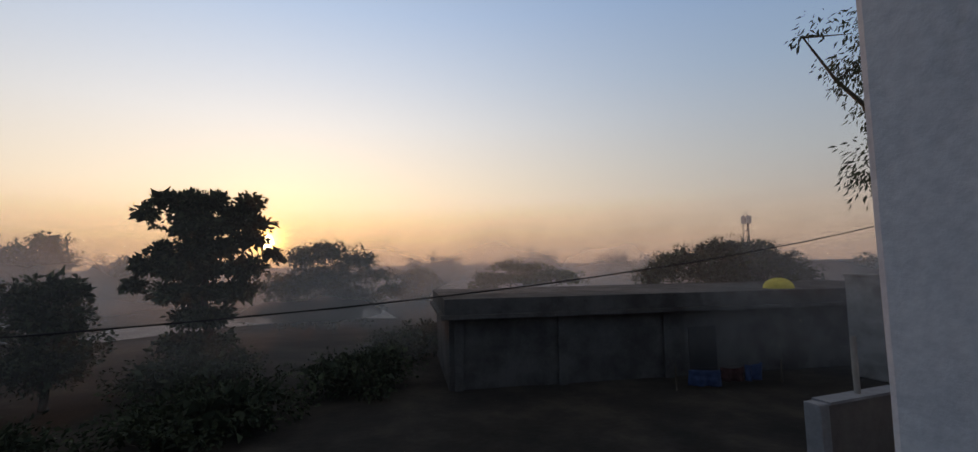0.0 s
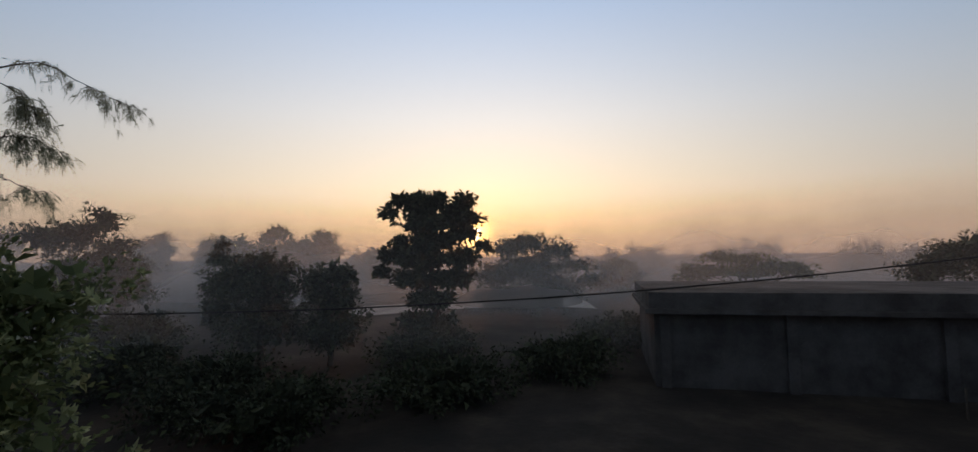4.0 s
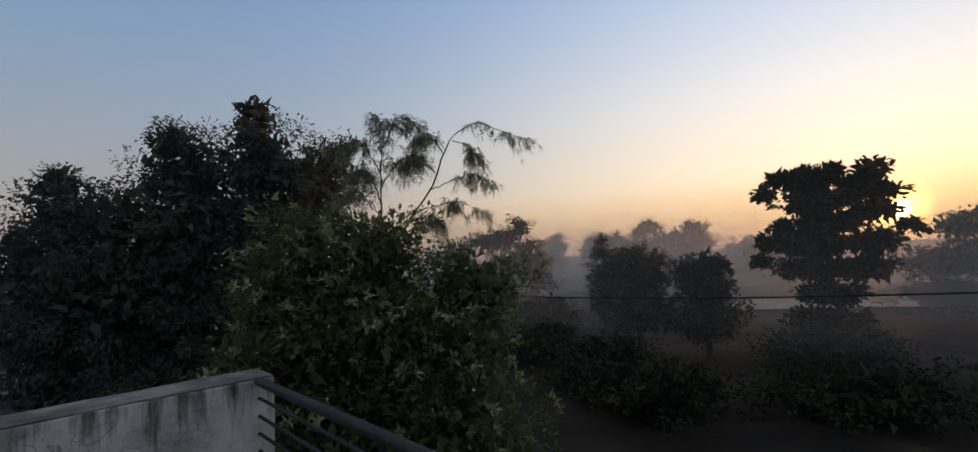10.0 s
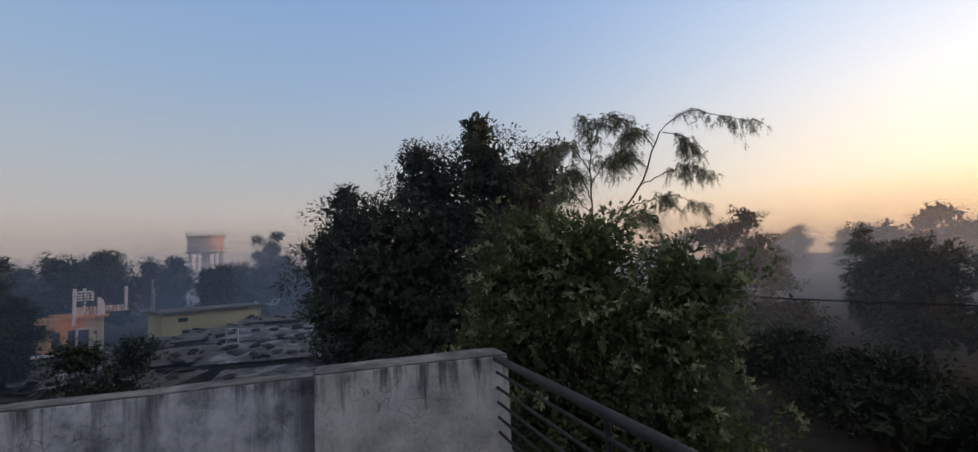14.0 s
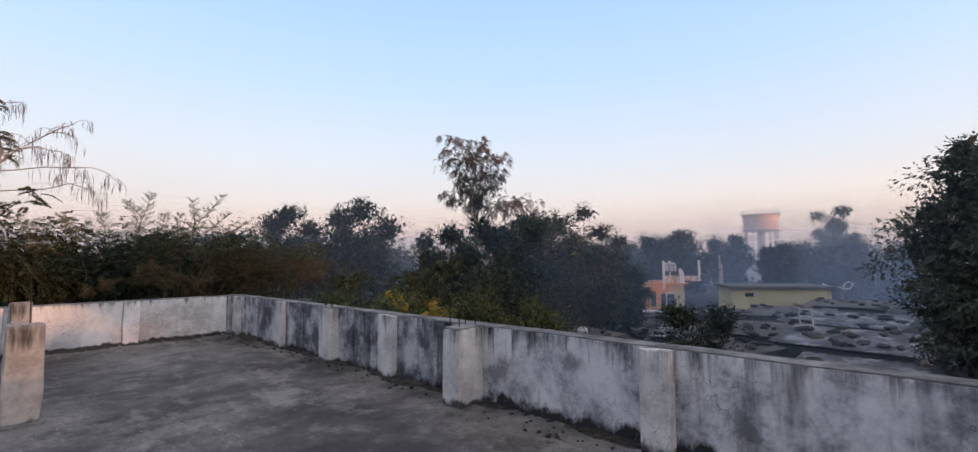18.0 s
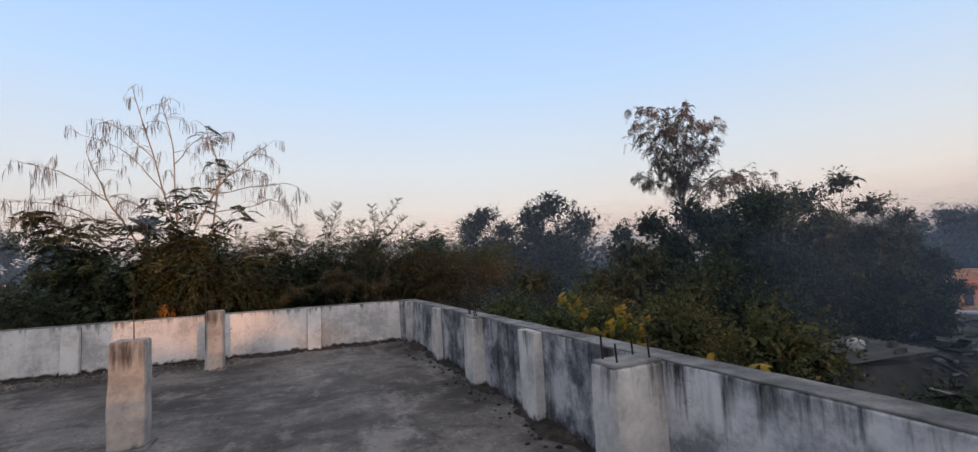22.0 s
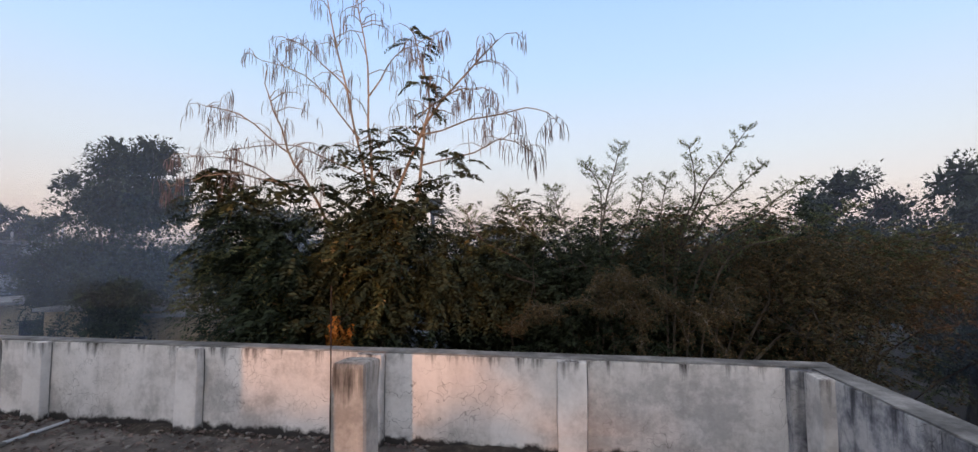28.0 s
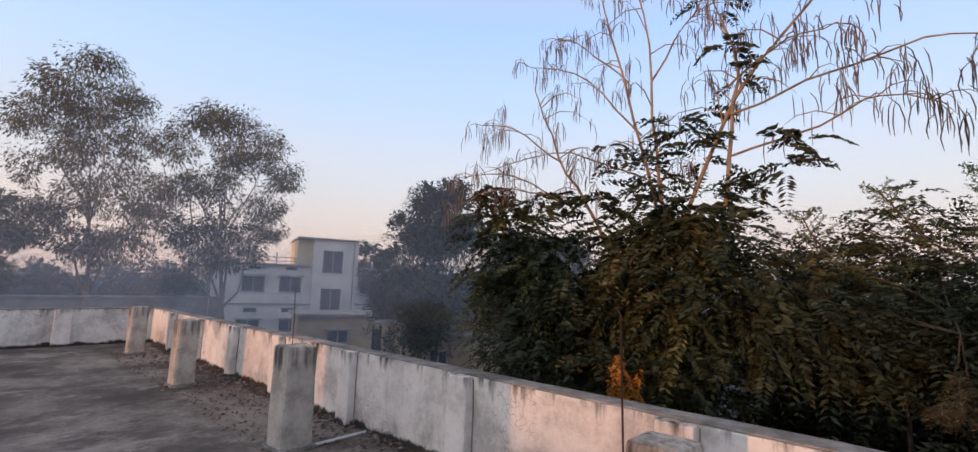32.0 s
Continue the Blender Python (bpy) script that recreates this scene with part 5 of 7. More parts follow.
tree("garden_tree", "broad dark bushy tree behind the flat-roofed house", (27.0, 24.5, GZ), [(23.6, 24.5, 1.75, 1.8, 1.6, 0.7), (26.5, 24.5, 2.3, 2.1, 1.9, 0.8), (29.6, 24.5, 2.2, 2.0, 1.8, 0.85), (32.0, 24.5, 1.4, 1.7, 1.6, 0.85), (33.2, 24.5, 0.3, 1.0, 0.9, 0.8), (22.0, 24.5, 1.1, 1.4, 1.1, 0.8), (20.8, 24.5, 0.4, 1.3, 1.1, 0.8), (34.4, 24.5, 0.4, 1.3, 1.1, 1.0), (27.2, 24.5, 0.8, 5.6, 3.6, 1.2), (27.2, 24.5, -1.0, 6.0, 3.6, 1.3)], 0.19, 420, 18, M_LEAF_DARK, 17, 0.16, None, 0.34, limbs=10)
tree("garden_tree", "hazy tree beside the far house", (53, 30.5, GZ), [(53, 30.5, 0.2, 2.6, 2.4, 1.5), (55, 28, -0.6, 2.6, 2.4, 1.6)], 0.4, 90, 16, M_LEAF_DARK, 18, 0.16)
for i, (x, y, r, h) in enumerate(((-6.5, 13.5, 2.4, 2.3), (-2.0, 16.5, 2.6, 2.0), (2.5, 20.0, 2.6, 2.3), (-9.5, 15.2, 2.3, 2.6), (-3.6, 22.5, 2.8, 2.3), (-14.0, 17.0, 2.6, 3.2), (-17.0, 20.5, 2.8, 3.4), (6.0, 26.0, 3, 2.4), (-20, 24, 3, 3.6))):
    h *= 0.62
    tree("shrub", "dark shrub in the shaded yard", (x, y, GZ), [(x, y, GZ + h * 0.5, r, r, h * 0.5), (x + r * 0.4, y, GZ + h * 0.75, r * 0.5, r * 0.5, h * 0.35)], 0.18, 90, 16, M_LEAF_SHADED, 140 + i, 0.06, limbs=5, category="shrub")

# feathery tree and flowering shrub behind the railing
def limb_tree(name, label, base, fork, tips, mat_leaf, seed, frond_n, frond_len, pods_n, pod_len, r0=0.07, bark=None, pod_mat=None):
    """An open tree: stems from a low fork to drooping ends that carry feathered leaves and hanging pods."""
    rng = np.random.default_rng(seed)
    bark = bark or M_BARK_PALE
    root = empty(name, base)
    inv, fork = np.array(base), np.array(fork)
    mesh_part("trunk", tubes_mesh("trunk", [([tuple(np.array(p) - inv) for p in bent(inv, fork, rng, 0.04, 6)], [r0 * f for f in (1.3, 1.15, 1.05, 1, 0.95, 0.85)])], 9), bark, root)
    ends, bases = [], []
    for k, tip in enumerate(tips):
        tip = np.array(tip)
        span = np.linalg.norm(tip - fork)
        n = 9
        out = (tip - fork) * np.array([1, 1, 0])
        line = []
        for i in range(n):
            f = i / (n - 1)
            p = fork + out * (f ** 1.25) + np.array([0, 0, (tip[2] - fork[2]) * (f ** 0.8) + 0.10 * span * math.sin(math.pi * f)])
            line.append(p + rng.normal(0, 0.018 * span, 3) * (0 < i))
        r = r0 * 0.55
        limb = mesh_part("limb", tubes_mesh("limb", [([tuple(p - inv) for p in line], [r * (1 - 0.86 * i / (n - 1)) for i in range(n)])], 6), bark, root)
        tw = []
        for i in range(3, n):
            for _ in range(2 if i < n - 1 else 5):
                d = unit(rng.normal(0, 1, 3) * np.array([1, 1, 0.5]) + unit(line[i] - line[i - 1]) * 0.9)
                L = span * rng.uniform(0.12, 0.26)
                a = line[i]
                b = a + d * L * 0.55 + np.array([0, 0, 0.06 * L])
                c = a + d * L + np.array([0, 0, -0.22 * L])
                tw.append(([tuple(v - inv) for v in (a, b, c)], [r * 0.22, r * 0.16, r * 0.07]))
                ends += [(b, d), (c, d)]
                d2 = unit(d + rng.normal(0, 0.7, 3))
                c2 = b + d2 * L * 0.5 - np.array([0, 0, 0.12 * L])
                tw.append(([tuple(v - inv) for v in (b, (b + c2) / 2 + np.array([0, 0, 0.03 * L]), c2)], [r * 0.14, r * 0.1, r * 0.05]))
                ends.append((c2, d2))
        tagged(mesh_part("twig_work", tubes_mesh("twig_work", tw, 4), bark, limb), "", "", "", "stuff")
    E = np.array([e[0] for e in ends])
    ED = np.array([e[1] for e in ends])
    if frond_n:
        i = rng.integers(0, len(E), frond_n)
        D = ED[i] * 0.6 + rng.normal(0, 0.7, (frond_n, 3)) - np.array([0, 0, 0.35])
        V, Q = fronds(E[i] + rng.normal(0, 0.05, (frond_n, 3)), D, frond_len * (0.6 + 0.7 * rng.random(frond_n)), 9, frond_len * 0.26, rng, 0.8)
        tagged(mesh_part("foliage", np_mesh("foliage", V - inv, Q), mat_leaf, root), "", "", "", "stuff")
    if pods_n:
        V, Q = [], []
        i = rng.choice(len(E), max(6, pods_n // 7))
        for j in i:
            for _ in range(rng.integers(4, 11)):
                p = E[j] + rng.normal(0, 0.05, 3)
                L, a = pod_len * rng.uniform(0.6, 1.3), rng.uniform(0, 6.28)
                side = np.array([math.cos(a), math.sin(a), 0])
                pts = [p, p + side * L * 0.25 + np.array([0, 0, -L * 0.3]), p + side * L * 0.34 + np.array([0, 0, -L * 0.7]), p + side * L * 0.28 + np.array([0, 0, -L])]
                v, q = tube([tuple(x - inv) for x in pts], [0.003, 0.0085, 0.009, 0.003], 3)
                o = len(V)
                V += [tuple(x) for x in v]
                Q += [tuple(t + o for t in f) for f in q]
        tagged(mesh_part("seed_pod_mass", np_mesh("seed_pod_mass", V, Q), pod_mat or M_POD, root, "hanging clusters of dry seed pods"), "", "", "", "stuff")
    return tagged(root, label, "tree")


def smooth_line(pts, n):
    """n points on a soft curve through pts."""
    P = np.array([pts[0]] + list(pts) + [pts[-1]], float)
    out = []
    for f in np.linspace(0, len(pts) - 1.0001, n):
        i, u = int(f), f - int(f)
        a, b, c, d = P[i], P[i + 1], P[i + 2], P[i + 3] if i + 3 < len(P) else P[-1]
        out.append(0.5 * (2 * b + (c - a) * u + (2 * a - 5 * b + 4 * c - d) * u * u + (3 * b - a - 3 * c + d) * u ** 3))
    return out


def weeping_tree(name, label, base, stems, arms, mat, seed):
    """Slim bare stems and arching arms whose outer parts are hung with short twigs of feathered leaves."""
    rng = np.random.default_rng(seed)
    inv = np.array(base, float)
    root = empty(name, base)
    P, D = [], []
    for pts, r, lo, n in [(p, 0.022, 0.72, 26) for p in stems] + [(p, 0.011, 0.30, 30) for p in arms]:
        line = [p + rng.normal(0, 0.010, 3) for p in smooth_line([np.array(q, float) for q in pts], 24)]
        owner = mesh_part("stem" if r > 0.02 else "arm", tubes_mesh("stem", [([tuple(p - inv) for p in line], [r * (1 - 0.82 * i / 23) for i in range(24)])], 6), M_BARK, root)
        tw = []
        for _ in range(n):
            f = rng.uniform(lo, 1.0)
            k = min(22, int(f * 23))
            a = line[k] + (line[k + 1] - line[k]) * rng.random()
            d = unit(rng.normal(0, 1, 3) * np.array([1, 1, 0.4]) + unit(line[k + 1] - line[k]) * 0.7)
            L = rng.uniform(0.10, 0.30)
            q = [a + d * L * u + np.array([0, 0, 0.10 * L * math.sin(math.pi * u) - 0.55 * L * u ** 2]) for u in (0, 0.35, 0.7, 1.0)]
            tw.append(([tuple(v - inv) for v in q], [0.005, 0.004, 0.003, 0.0015]))
            for u in range(1, 4):
                for _ in range(3):
                    P.append(q[u] + rng.normal(0, 0.02, 3))
                    D.append(unit(rng.normal(0, 0.55, 3) + d * 0.4 + np.array([0, 0, -0.75])))
        tagged(mesh_part("twig_work", tubes_mesh("twig_work", tw, 4), M_BARK, owner), "", "", "", "stuff")
    V, Q = fronds(np.array(P), np.array(D), 0.115 * rng.uniform(0.6, 1.35, len(P)), 8, 0.024, rng, 0.5)
    tagged(mesh_part("foliage", np_mesh("foliage", V - inv, Q), mat, root), "", "", "", "stuff")
    return tagged(root, label, "tree")


weeping_tree("feathery_tree", "slender feathery tree with drooping grey-green leaves", (-5.2, 3.75, GZ),
             [[(-5.2, 3.75, GZ), (-5.2, 3.68, 0.5), (-5.2, 3.61, 2.05), (-5.2, 3.63, 2.87), (-5.2, 3.64, 3.40), (-5.2, 3.62, 3.88)],
              [(-5.2, 3.75, GZ), (-5.2, 3.75, 0.5), (-5.2, 3.85, 1.9), (-5.2, 4.55, 2.80), (-5.2, 4.85, 3.44), (-5.2, 5.19, 3.87), (-5.2, 5.66, 4.11), (-5.2, 6.38, 4.06), (-5.2, 7.05, 3.98)]],
             [[(-5.2, 3.63, 2.8), (-5.1, 3.85, 3.15), (-5.05, 4.12, 3.3)], [(-5.2, 3.63, 3.0), (-5.3, 3.35, 3.45), (-5.3, 3.0, 3.35)], [(-5.2, 3.64, 3.3), (-5.1, 3.9, 3.85), (-5.0, 4.25, 3.78)],
              [(-5.2, 4.55, 2.8), (-5.2, 5.15, 3.05), (-5.2, 5.55, 3.14), (-5.2, 5.98, 3.02)], [(-5.2, 4.85, 3.44), (-5.2, 4.62, 3.68), (-5.2, 4.3, 3.6)], [(-5.2, 4.7, 3.1), (-5.3, 4.4, 3.3), (-5.3, 4.05, 3.15)], [(-5.2, 5.05, 3.7), (-5.1, 5.3, 3.62), (-5.1, 5.55, 3.42)],
              [(-5.2, 4.2, 2.4), (-5.0, 4.9, 2.6), (-5.0, 5.6, 2.42)], [(-5.2, 3.62, 2.3), (-5.3, 3.3, 2.7), (-5.3, 3.05, 2.6)], [(-5.2, 3.9, 2.1), (-5.1, 4.3, 2.35), (-5.0, 4.6, 2.25)], [(-5.2, 3.63, 2.5), (-5.2, 3.4, 3.0), (-5.2, 3.2, 2.95)]], M_LEAF_GREY, 21)


def rosettes(root, inv, C, d, rng):
    """Pale leaf rosettes and buds at the shoot ends of the shrub."""
    n = 620
    i = rng.integers(0, len(C), n)
    at = np.repeat(C[i] + d[i] * 0.20 + rng.normal(0, 0.08, (n, 3)), 10, 0)
    out = np.repeat(unit(d[i] + np.array([0, 0, 0.4])), 10, 0)
    D = unit(out * 0.5 + unit(rng.normal(0, 1, at.shape)))
    V, Q = blades(at, D, rng.uniform(0.06, 0.125, len(at)), rng.uniform(0.032, 0.055, len(at)), rng)
    tagged(mesh_part("rosette_mass", np_mesh("rosette_mass", V - inv, Q), M_LEAF_BRIGHT, root, "pale green leaf rosettes at the shoot ends"), "", "", "", "stuff")
    i = rng.integers(0, len(C), 300)
    V, Q = blades(C[i] + d[i] * 0.3 + rng.normal(0, 0.08, (300, 3)), rng.normal(0, 1, (300, 3)), 0.045, 0.035, rng)
    tagged(mesh_part("blossom", np_mesh("blossom", V - inv, Q), M_FLOWER, root, "small pale flowers"), "", "", "", "stuff")


tree("flowering_shrub", "tall leafy shrub with pale rosettes and small pale flowers", (-4.0, 3.3, GZ),
     [(-4.5, 3.1, 1.75, 0.8, 0.8, 0.55), (-5.1, 2.7, 1.2, 0.7, 0.8, 0.7), (-5.3, 2.1, 1.25, 0.7, 0.7, 0.65), (-5.1, 1.8, 0.2, 0.8, 0.7, 0.9), (-5.3, 2.6, 2.05, 0.65, 0.65, 0.45), (-3.7, 4.0, 1.25, 0.8, 0.8, 0.6), (-4.2, 3.0, 0.9, 0.9, 0.9, 0.75), (-3.6, 3.6, 0.6, 0.9, 0.9, 0.7), (-4.8, 2.4, 0.4, 0.9, 0.9, 0.9), (-3.5, 3.6, -0.6, 1.1, 1.1, 1.0), (-4.4, 2.8, -0.6, 1.2, 1.2, 1.1), (-4.0, 3.2, -1.9, 1.3, 1.3, 0.9)], 0.085, 580, 24, M_LEAF_SHRUB, 22, 0.09, None, 0.24, category="shrub", extra=rosettes)

# big dark tree and neighbours to the north-west
tree("mango_tree", "large dense dark mango-like tree with several rounded tops", (-12.8, 3.0, GZ),
     [(-12.3, 4.2, 4.33, 1.34, 1.34, 1.39), (-12.4, 4.1, 5.33, 0.67, 0.67, 0.7), (-12.5, 4.15, 5.93, 0.45, 0.5, 0.52), (-13.4, 2.7, 4.2, 1.25, 1.25, 1.2), (-13.5, 2.4, 5.15, 0.62, 0.62, 0.55), (-11.9, 5.4, 3.93, 1.46, 1.46, 1.28), (-11.7, 6.0, 4.73, 0.67, 0.67, 0.58), (-14.4, 0.5, 3.1, 1.2, 1.2, 1.1), (-14.5, 0.2, 4.0, 0.55, 0.6, 0.5),
      (-14.9, -0.3, 2.0, 1.0, 1.1, 1.4), (-13.6, 1.6, 1.2, 2.69, 2.69, 2.2), (-13.6, 0.3, 0.4, 1.57, 1.68, 1.62), (-13.4, 0.4, -1.6, 1.79, 1.68, 1.74), (-12.0, 4.6, 0.8, 2.69, 2.69, 2.44), (-13.0, 2.6, -1.2, 3.36, 3.14, 1.97), (-13.2, 2.6, 2.95, 1.9, 2.46, 1.39), (-12.3, 4.6, 2.75, 1.68, 1.79, 1.28)], 0.108, 760, 50, M_LEAF_MANGO, 23, 0.28, None, 0.34, 0.35, limbs=12, fill=2.6)
for i, (x, y, r, z1) in enumerate(((-58.5, -17.6, 2.6, 4.8), (-77.5, -32.7, 6, 7.1), (-70, -40, 6, 6), (-58.3, -7.8, 4.6, 4.0), (-64, -3, 6, 4.2), (-88, -10.8, 3.4, 10.8), (-50, -20.8, 4.2, 5.2), (-56, -26, 4.6, 4.6), (-47.5, -10.3, 1.4, 3.2), (14.8, -43.7, 3.4, 5.2), (22, -42, 4, 4.6), (6, -48, 5, 4.4), (-12, -46, 6, 4.6), (-24, -40, 5, 4.8), (37, -34, 2.6, 6.2), (60, -20, 7, 4.5), (62, -34, 7, 4.2), (64, -6, 7, 4.0), (48, -46, 6, 4.5), (56, -10, 6, 3.6), (54, -15, 6, 3.2), (58, 0, 7, 3.8), (66, -26, 7, 4.0), (53, -43.5, 3.4, 7.2))):
    rr = np.random.default_rng(200 + i)
    bl = lumps(x, y, r, GZ + 1.0, z1, rr, 12)
    tree("distant_tree", "distant dark tree veiled in bluish smoke", (x, y, GZ), bl, 0.25, 230 if x < -40 else 140, 18, M_LEAF_DARK, 220 + i, 0.2, None, 0.5, limbs=5)

# west bushes and trees
limb_tree("red_pod_tree", "tall feathery tree top hung with reddish dry pods", (-13.4, -14.9, GZ), (-13.3, -14.9, 3.0),
          [(-12.3, -14.9, 6.57), (-12, -14.9, 6.02), (-13.9, -14.9, 6.47), (-14.4, -14.9, 6.17), (-11.8, -14.9, 5.37), (-12.9, -14.9, 5.82), (-14.2, -14.9, 4.9), (-12.8, -14.9, 4.6), (-11.8, -14.9, 4.2), (-14.5, -14.9, 5.52), (-13.3, -14.9, 4.3), (-13.2, -14.9, 6.42), (-15.9, -14.9, 4.2), (-16.8, -14.9, 4.4), (-17.6, -14.9, 4.1)], M_LEAF_MAUVE, 24, 1700, 0.24, 900, 0.24, pod_mat=M_POD_RED)
for i, (x, y, r, z0, z1) in enumerate(((-11.6, -21.1, 2.3, -1, 5.0), (-9.4, -24.6, 1.8, -1, 4.9), (-12.7, -16.6, 1.7, -2, 3.6), (-14.5, -13.2, 1.9, -2, 3.8), (-20.9, -14.5, 2.3, -2, 5.1), (-20.2, -12.9, 1.4, -2.5, 2.6), (-10.4, -21.5, 1.6, -2, 3.4), (-17.0, -13.6, 2.0, -2.5, 3.0), (-6.6, -24.5, 2.0, -2, 3.4), (-13.6, -15.6, 1.8, -2.5, 4.0), (-15.6, -14.6, 1.9, -2.5, 4.2), (-17.8, -15.6, 2.0, -2, 4.4), (-3.6, -22.5, 1.8, -2, 3.2), (-26.0, -15.4, 1.9, -3, 3.6), (-26.4, -14.3, 1.2, -3, 1.6))):
    rr = np.random.default_rng(300 + i)
    bl = lumps(x, y, r, z0, z1, rr, 12)
    tree("broadleaf_tree", "bushy green tree behind the parapet", (x, y, GZ), bl, 0.13, 230, 20, M_LEAF_DARK, 320 + i, 0.13, None, 0.30, limbs=8)
for i, (x, y, r, z1, mt) in enumerate(((-6.7, -9.9, 1.1, 0.5, M_LEAF), (-4.7, -10.5, 1.0, 0.7, M_LEAF), (-7.2, -10.2, 1.5, 0.5, M_LEAF_OLIVE), (-8.3, -8.3, 1.3, 0.0, M_LEAF_OLIVE), (-5.6, -11.6, 1.4, 0.8, M_LEAF), (-4.2, -5.4, 1.1, 0.35, M_LEAF_RUST), (-5.4, -6.5, 1.0, 0.85, M_LEAF_OLIVE), (-8.8, -11.6, 1.8, 1.2, M_LEAF_DARK), (-7.6, -14.0, 1.9, 1.3, M_LEAF_DARK), (-9.6, -5.2, 1.5, -0.6, M_LEAF_DARK), (-11.2, -11.6, 1.5, 0.5, M_LEAF_DARK), (-10.5, -12.4, 1.8, 1.6, M_LEAF_DARK), (-14.0, -5.9, 1.2, 0.15, M_LEAF_DARK))):
    h = z1 - GZ
    tree("bush", "tangled green bush growing up behind the parapet", (x, y, GZ), [(x, y, GZ + h * 0.42, r, r, h * 0.4), (x + 0.4 * r, y - 0.3 * r, z1 - 0.35, r * 0.5, r * 0.5, 0.5), (x - 0.5 * r, y + 0.3 * r, z1 - 0.5, r * 0.5, r * 0.5, 0.55)], 0.07 if x > -6.3 else 0.10, 220 if x > -6.3 else 190, 22 if x > -6.3 else 16, mt, 340 + i, 0.05, None, 0.26, category="bush", limbs=6)

# south: pod tree, thorny bushes
def stem_tree(name, label, base, stems, arms, tufts, lower, seed):
    """Slim upright stems from one root, thin arms that droop at their ends, pods in bunches, feathered leaves round the middle."""
    rng = np.random.default_rng(seed)
    inv = np.array(base, float)
    root = empty(name, base)
    bunches = []

    def shoots(line, r, n, reach, owner, lo):
        tw = []
        for _ in range(n):
            f = rng.uniform(lo, 1.0)
            k = min(len(line) - 2, int(f * (len(line) - 1)))
            a = line[k] + (line[k + 1] - line[k]) * rng.random()
            d = unit(rng.normal(0, 1, 3) * np.array([1, 1, 0.35]) + unit(line[k + 1] - line[k]) * 0.55 + np.array([0, 0, 0.25]))
            L = reach * rng.uniform(0.5, 1.2) * (1.15 - 0.5 * f)
            q = [a + d * L * u + np.array([0, 0, 0.10 * L * math.sin(math.pi * u) - 0.38 * L * u ** 2.5]) for u in (0, 0.35, 0.7, 1.0)]
            tw.append(([tuple(v - inv) for v in q], [r * 0.34, r * 0.28, r * 0.2, r * 0.1]))
            bunches.append(q[3])
            if rng.random() < 0.6:
                bunches.append(q[2])
        tagged(mesh_part("twig_work", tubes_mesh("twig_work", tw, 4), M_BARK_PALE, owner), "", "", "", "stuff")

    for pts in stems:
        line = smooth_line(pts, 14)
        line = [p + rng.normal(0, 0.012, 3) for p in line]
        st = mesh_part("stem", tubes_mesh("stem", [([tuple(p - inv) for p in line], [0.030 * (1 - 0.8 * i / 13) for i in range(14)])], 7), M_BARK_PALE, root)
        shoots(line, 0.022, 17, 0.75, st, 0.5)
    for pts in arms:
        line = [p + rng.normal(0, 0.012, 3) for p in smooth_line(pts, 10)]
        ar = mesh_part("arm", tubes_mesh("arm", [([tuple(p - inv) for p in line], [0.013 * (1 - 0.75 * i / 9) for i in range(10)])], 5), M_BARK_PALE, root)
        shoots(line, 0.017, 11, 0.42, ar, 0.3)
        bunches.append(line[-1])
    V, Q = [], []
    for p0 in bunches:
        for _ in range(rng.integers(2, 6)):
            p = p0 + rng.normal(0, 0.035, 3)
            L, a = rng.uniform(0.12, 0.30), rng.uniform(0, 6.28)
            side = np.array([math.cos(a), math.sin(a), 0]) * rng.uniform(0.2, 1)
            pts = [p, p + side * L * 0.25 + np.array([0, 0, -L * 0.25]), p + side * L * 0.36 + np.array([0, 0, -L * 0.65]), p + side * L * 0.30 + np.array([0, 0, -L])]
            v, q = tube([tuple(x - inv) for x in pts], [0.002, 0.0048, 0.0052, 0.002], 3)
            o = len(V)
            V += [tuple(x) for x in v]
            Q += [tuple(t + o for t in f) for f in q]
    tagged(mesh_part("seed_pod_mass", np_mesh("seed_pod_mass", V, Q), M_POD, root, "hanging bunches of dry seed pods"), "", "", "", "stuff")
    for cx, cy, cz, r, n in tufts:
        a = rng.uniform(0, 6.28, n)
        D = np.stack([np.cos(a), np.sin(a), rng.uniform(-0.3, 0.7, n)], 1)
        V, Q = fronds(np.array([cx, cy, cz]) + D * 0.05 + rng.normal(0, r * 0.25, (n, 3)), D, r * rng.uniform(0.8, 1.3, n), 10, r * 0.27, rng, 0.55)
        tagged(mesh_part("leaf_tuft", np_mesh("leaf_tuft", V - inv, Q), M_LEAF_SHADED, root), "", "", "", "stuff")
    blobs, n, per, L = lower
    C, d, w = blob_points(blobs, n, rng)
    for name_, mat, sel in (("lower_foliage", M_LEAF_SHADED, slice(0, n * 7 // 8)), ("dry_foliage", M_LEAF_OLIVE, slice(n * 7 // 8, n))):
        c, dd = C[sel], d[sel]
        idx = np.repeat(np.arange(len(c)), per)
        D = dd[idx] + rng.normal(0, 0.6, (len(idx), 3)) - np.array([0, 0, 0.2])
        V, Q = fronds(c[idx] + rng.normal(0, 0.13, (len(idx), 3)), D, L * (0.6 + 0.7 * rng.random(len(idx))), 14, L * 0.17, rng, 0.6)
        tagged(mesh_part(name_, np_mesh(name_, V - inv, Q), mat, root, "dense feathered lower leaves"), "", "", "", "stuff")
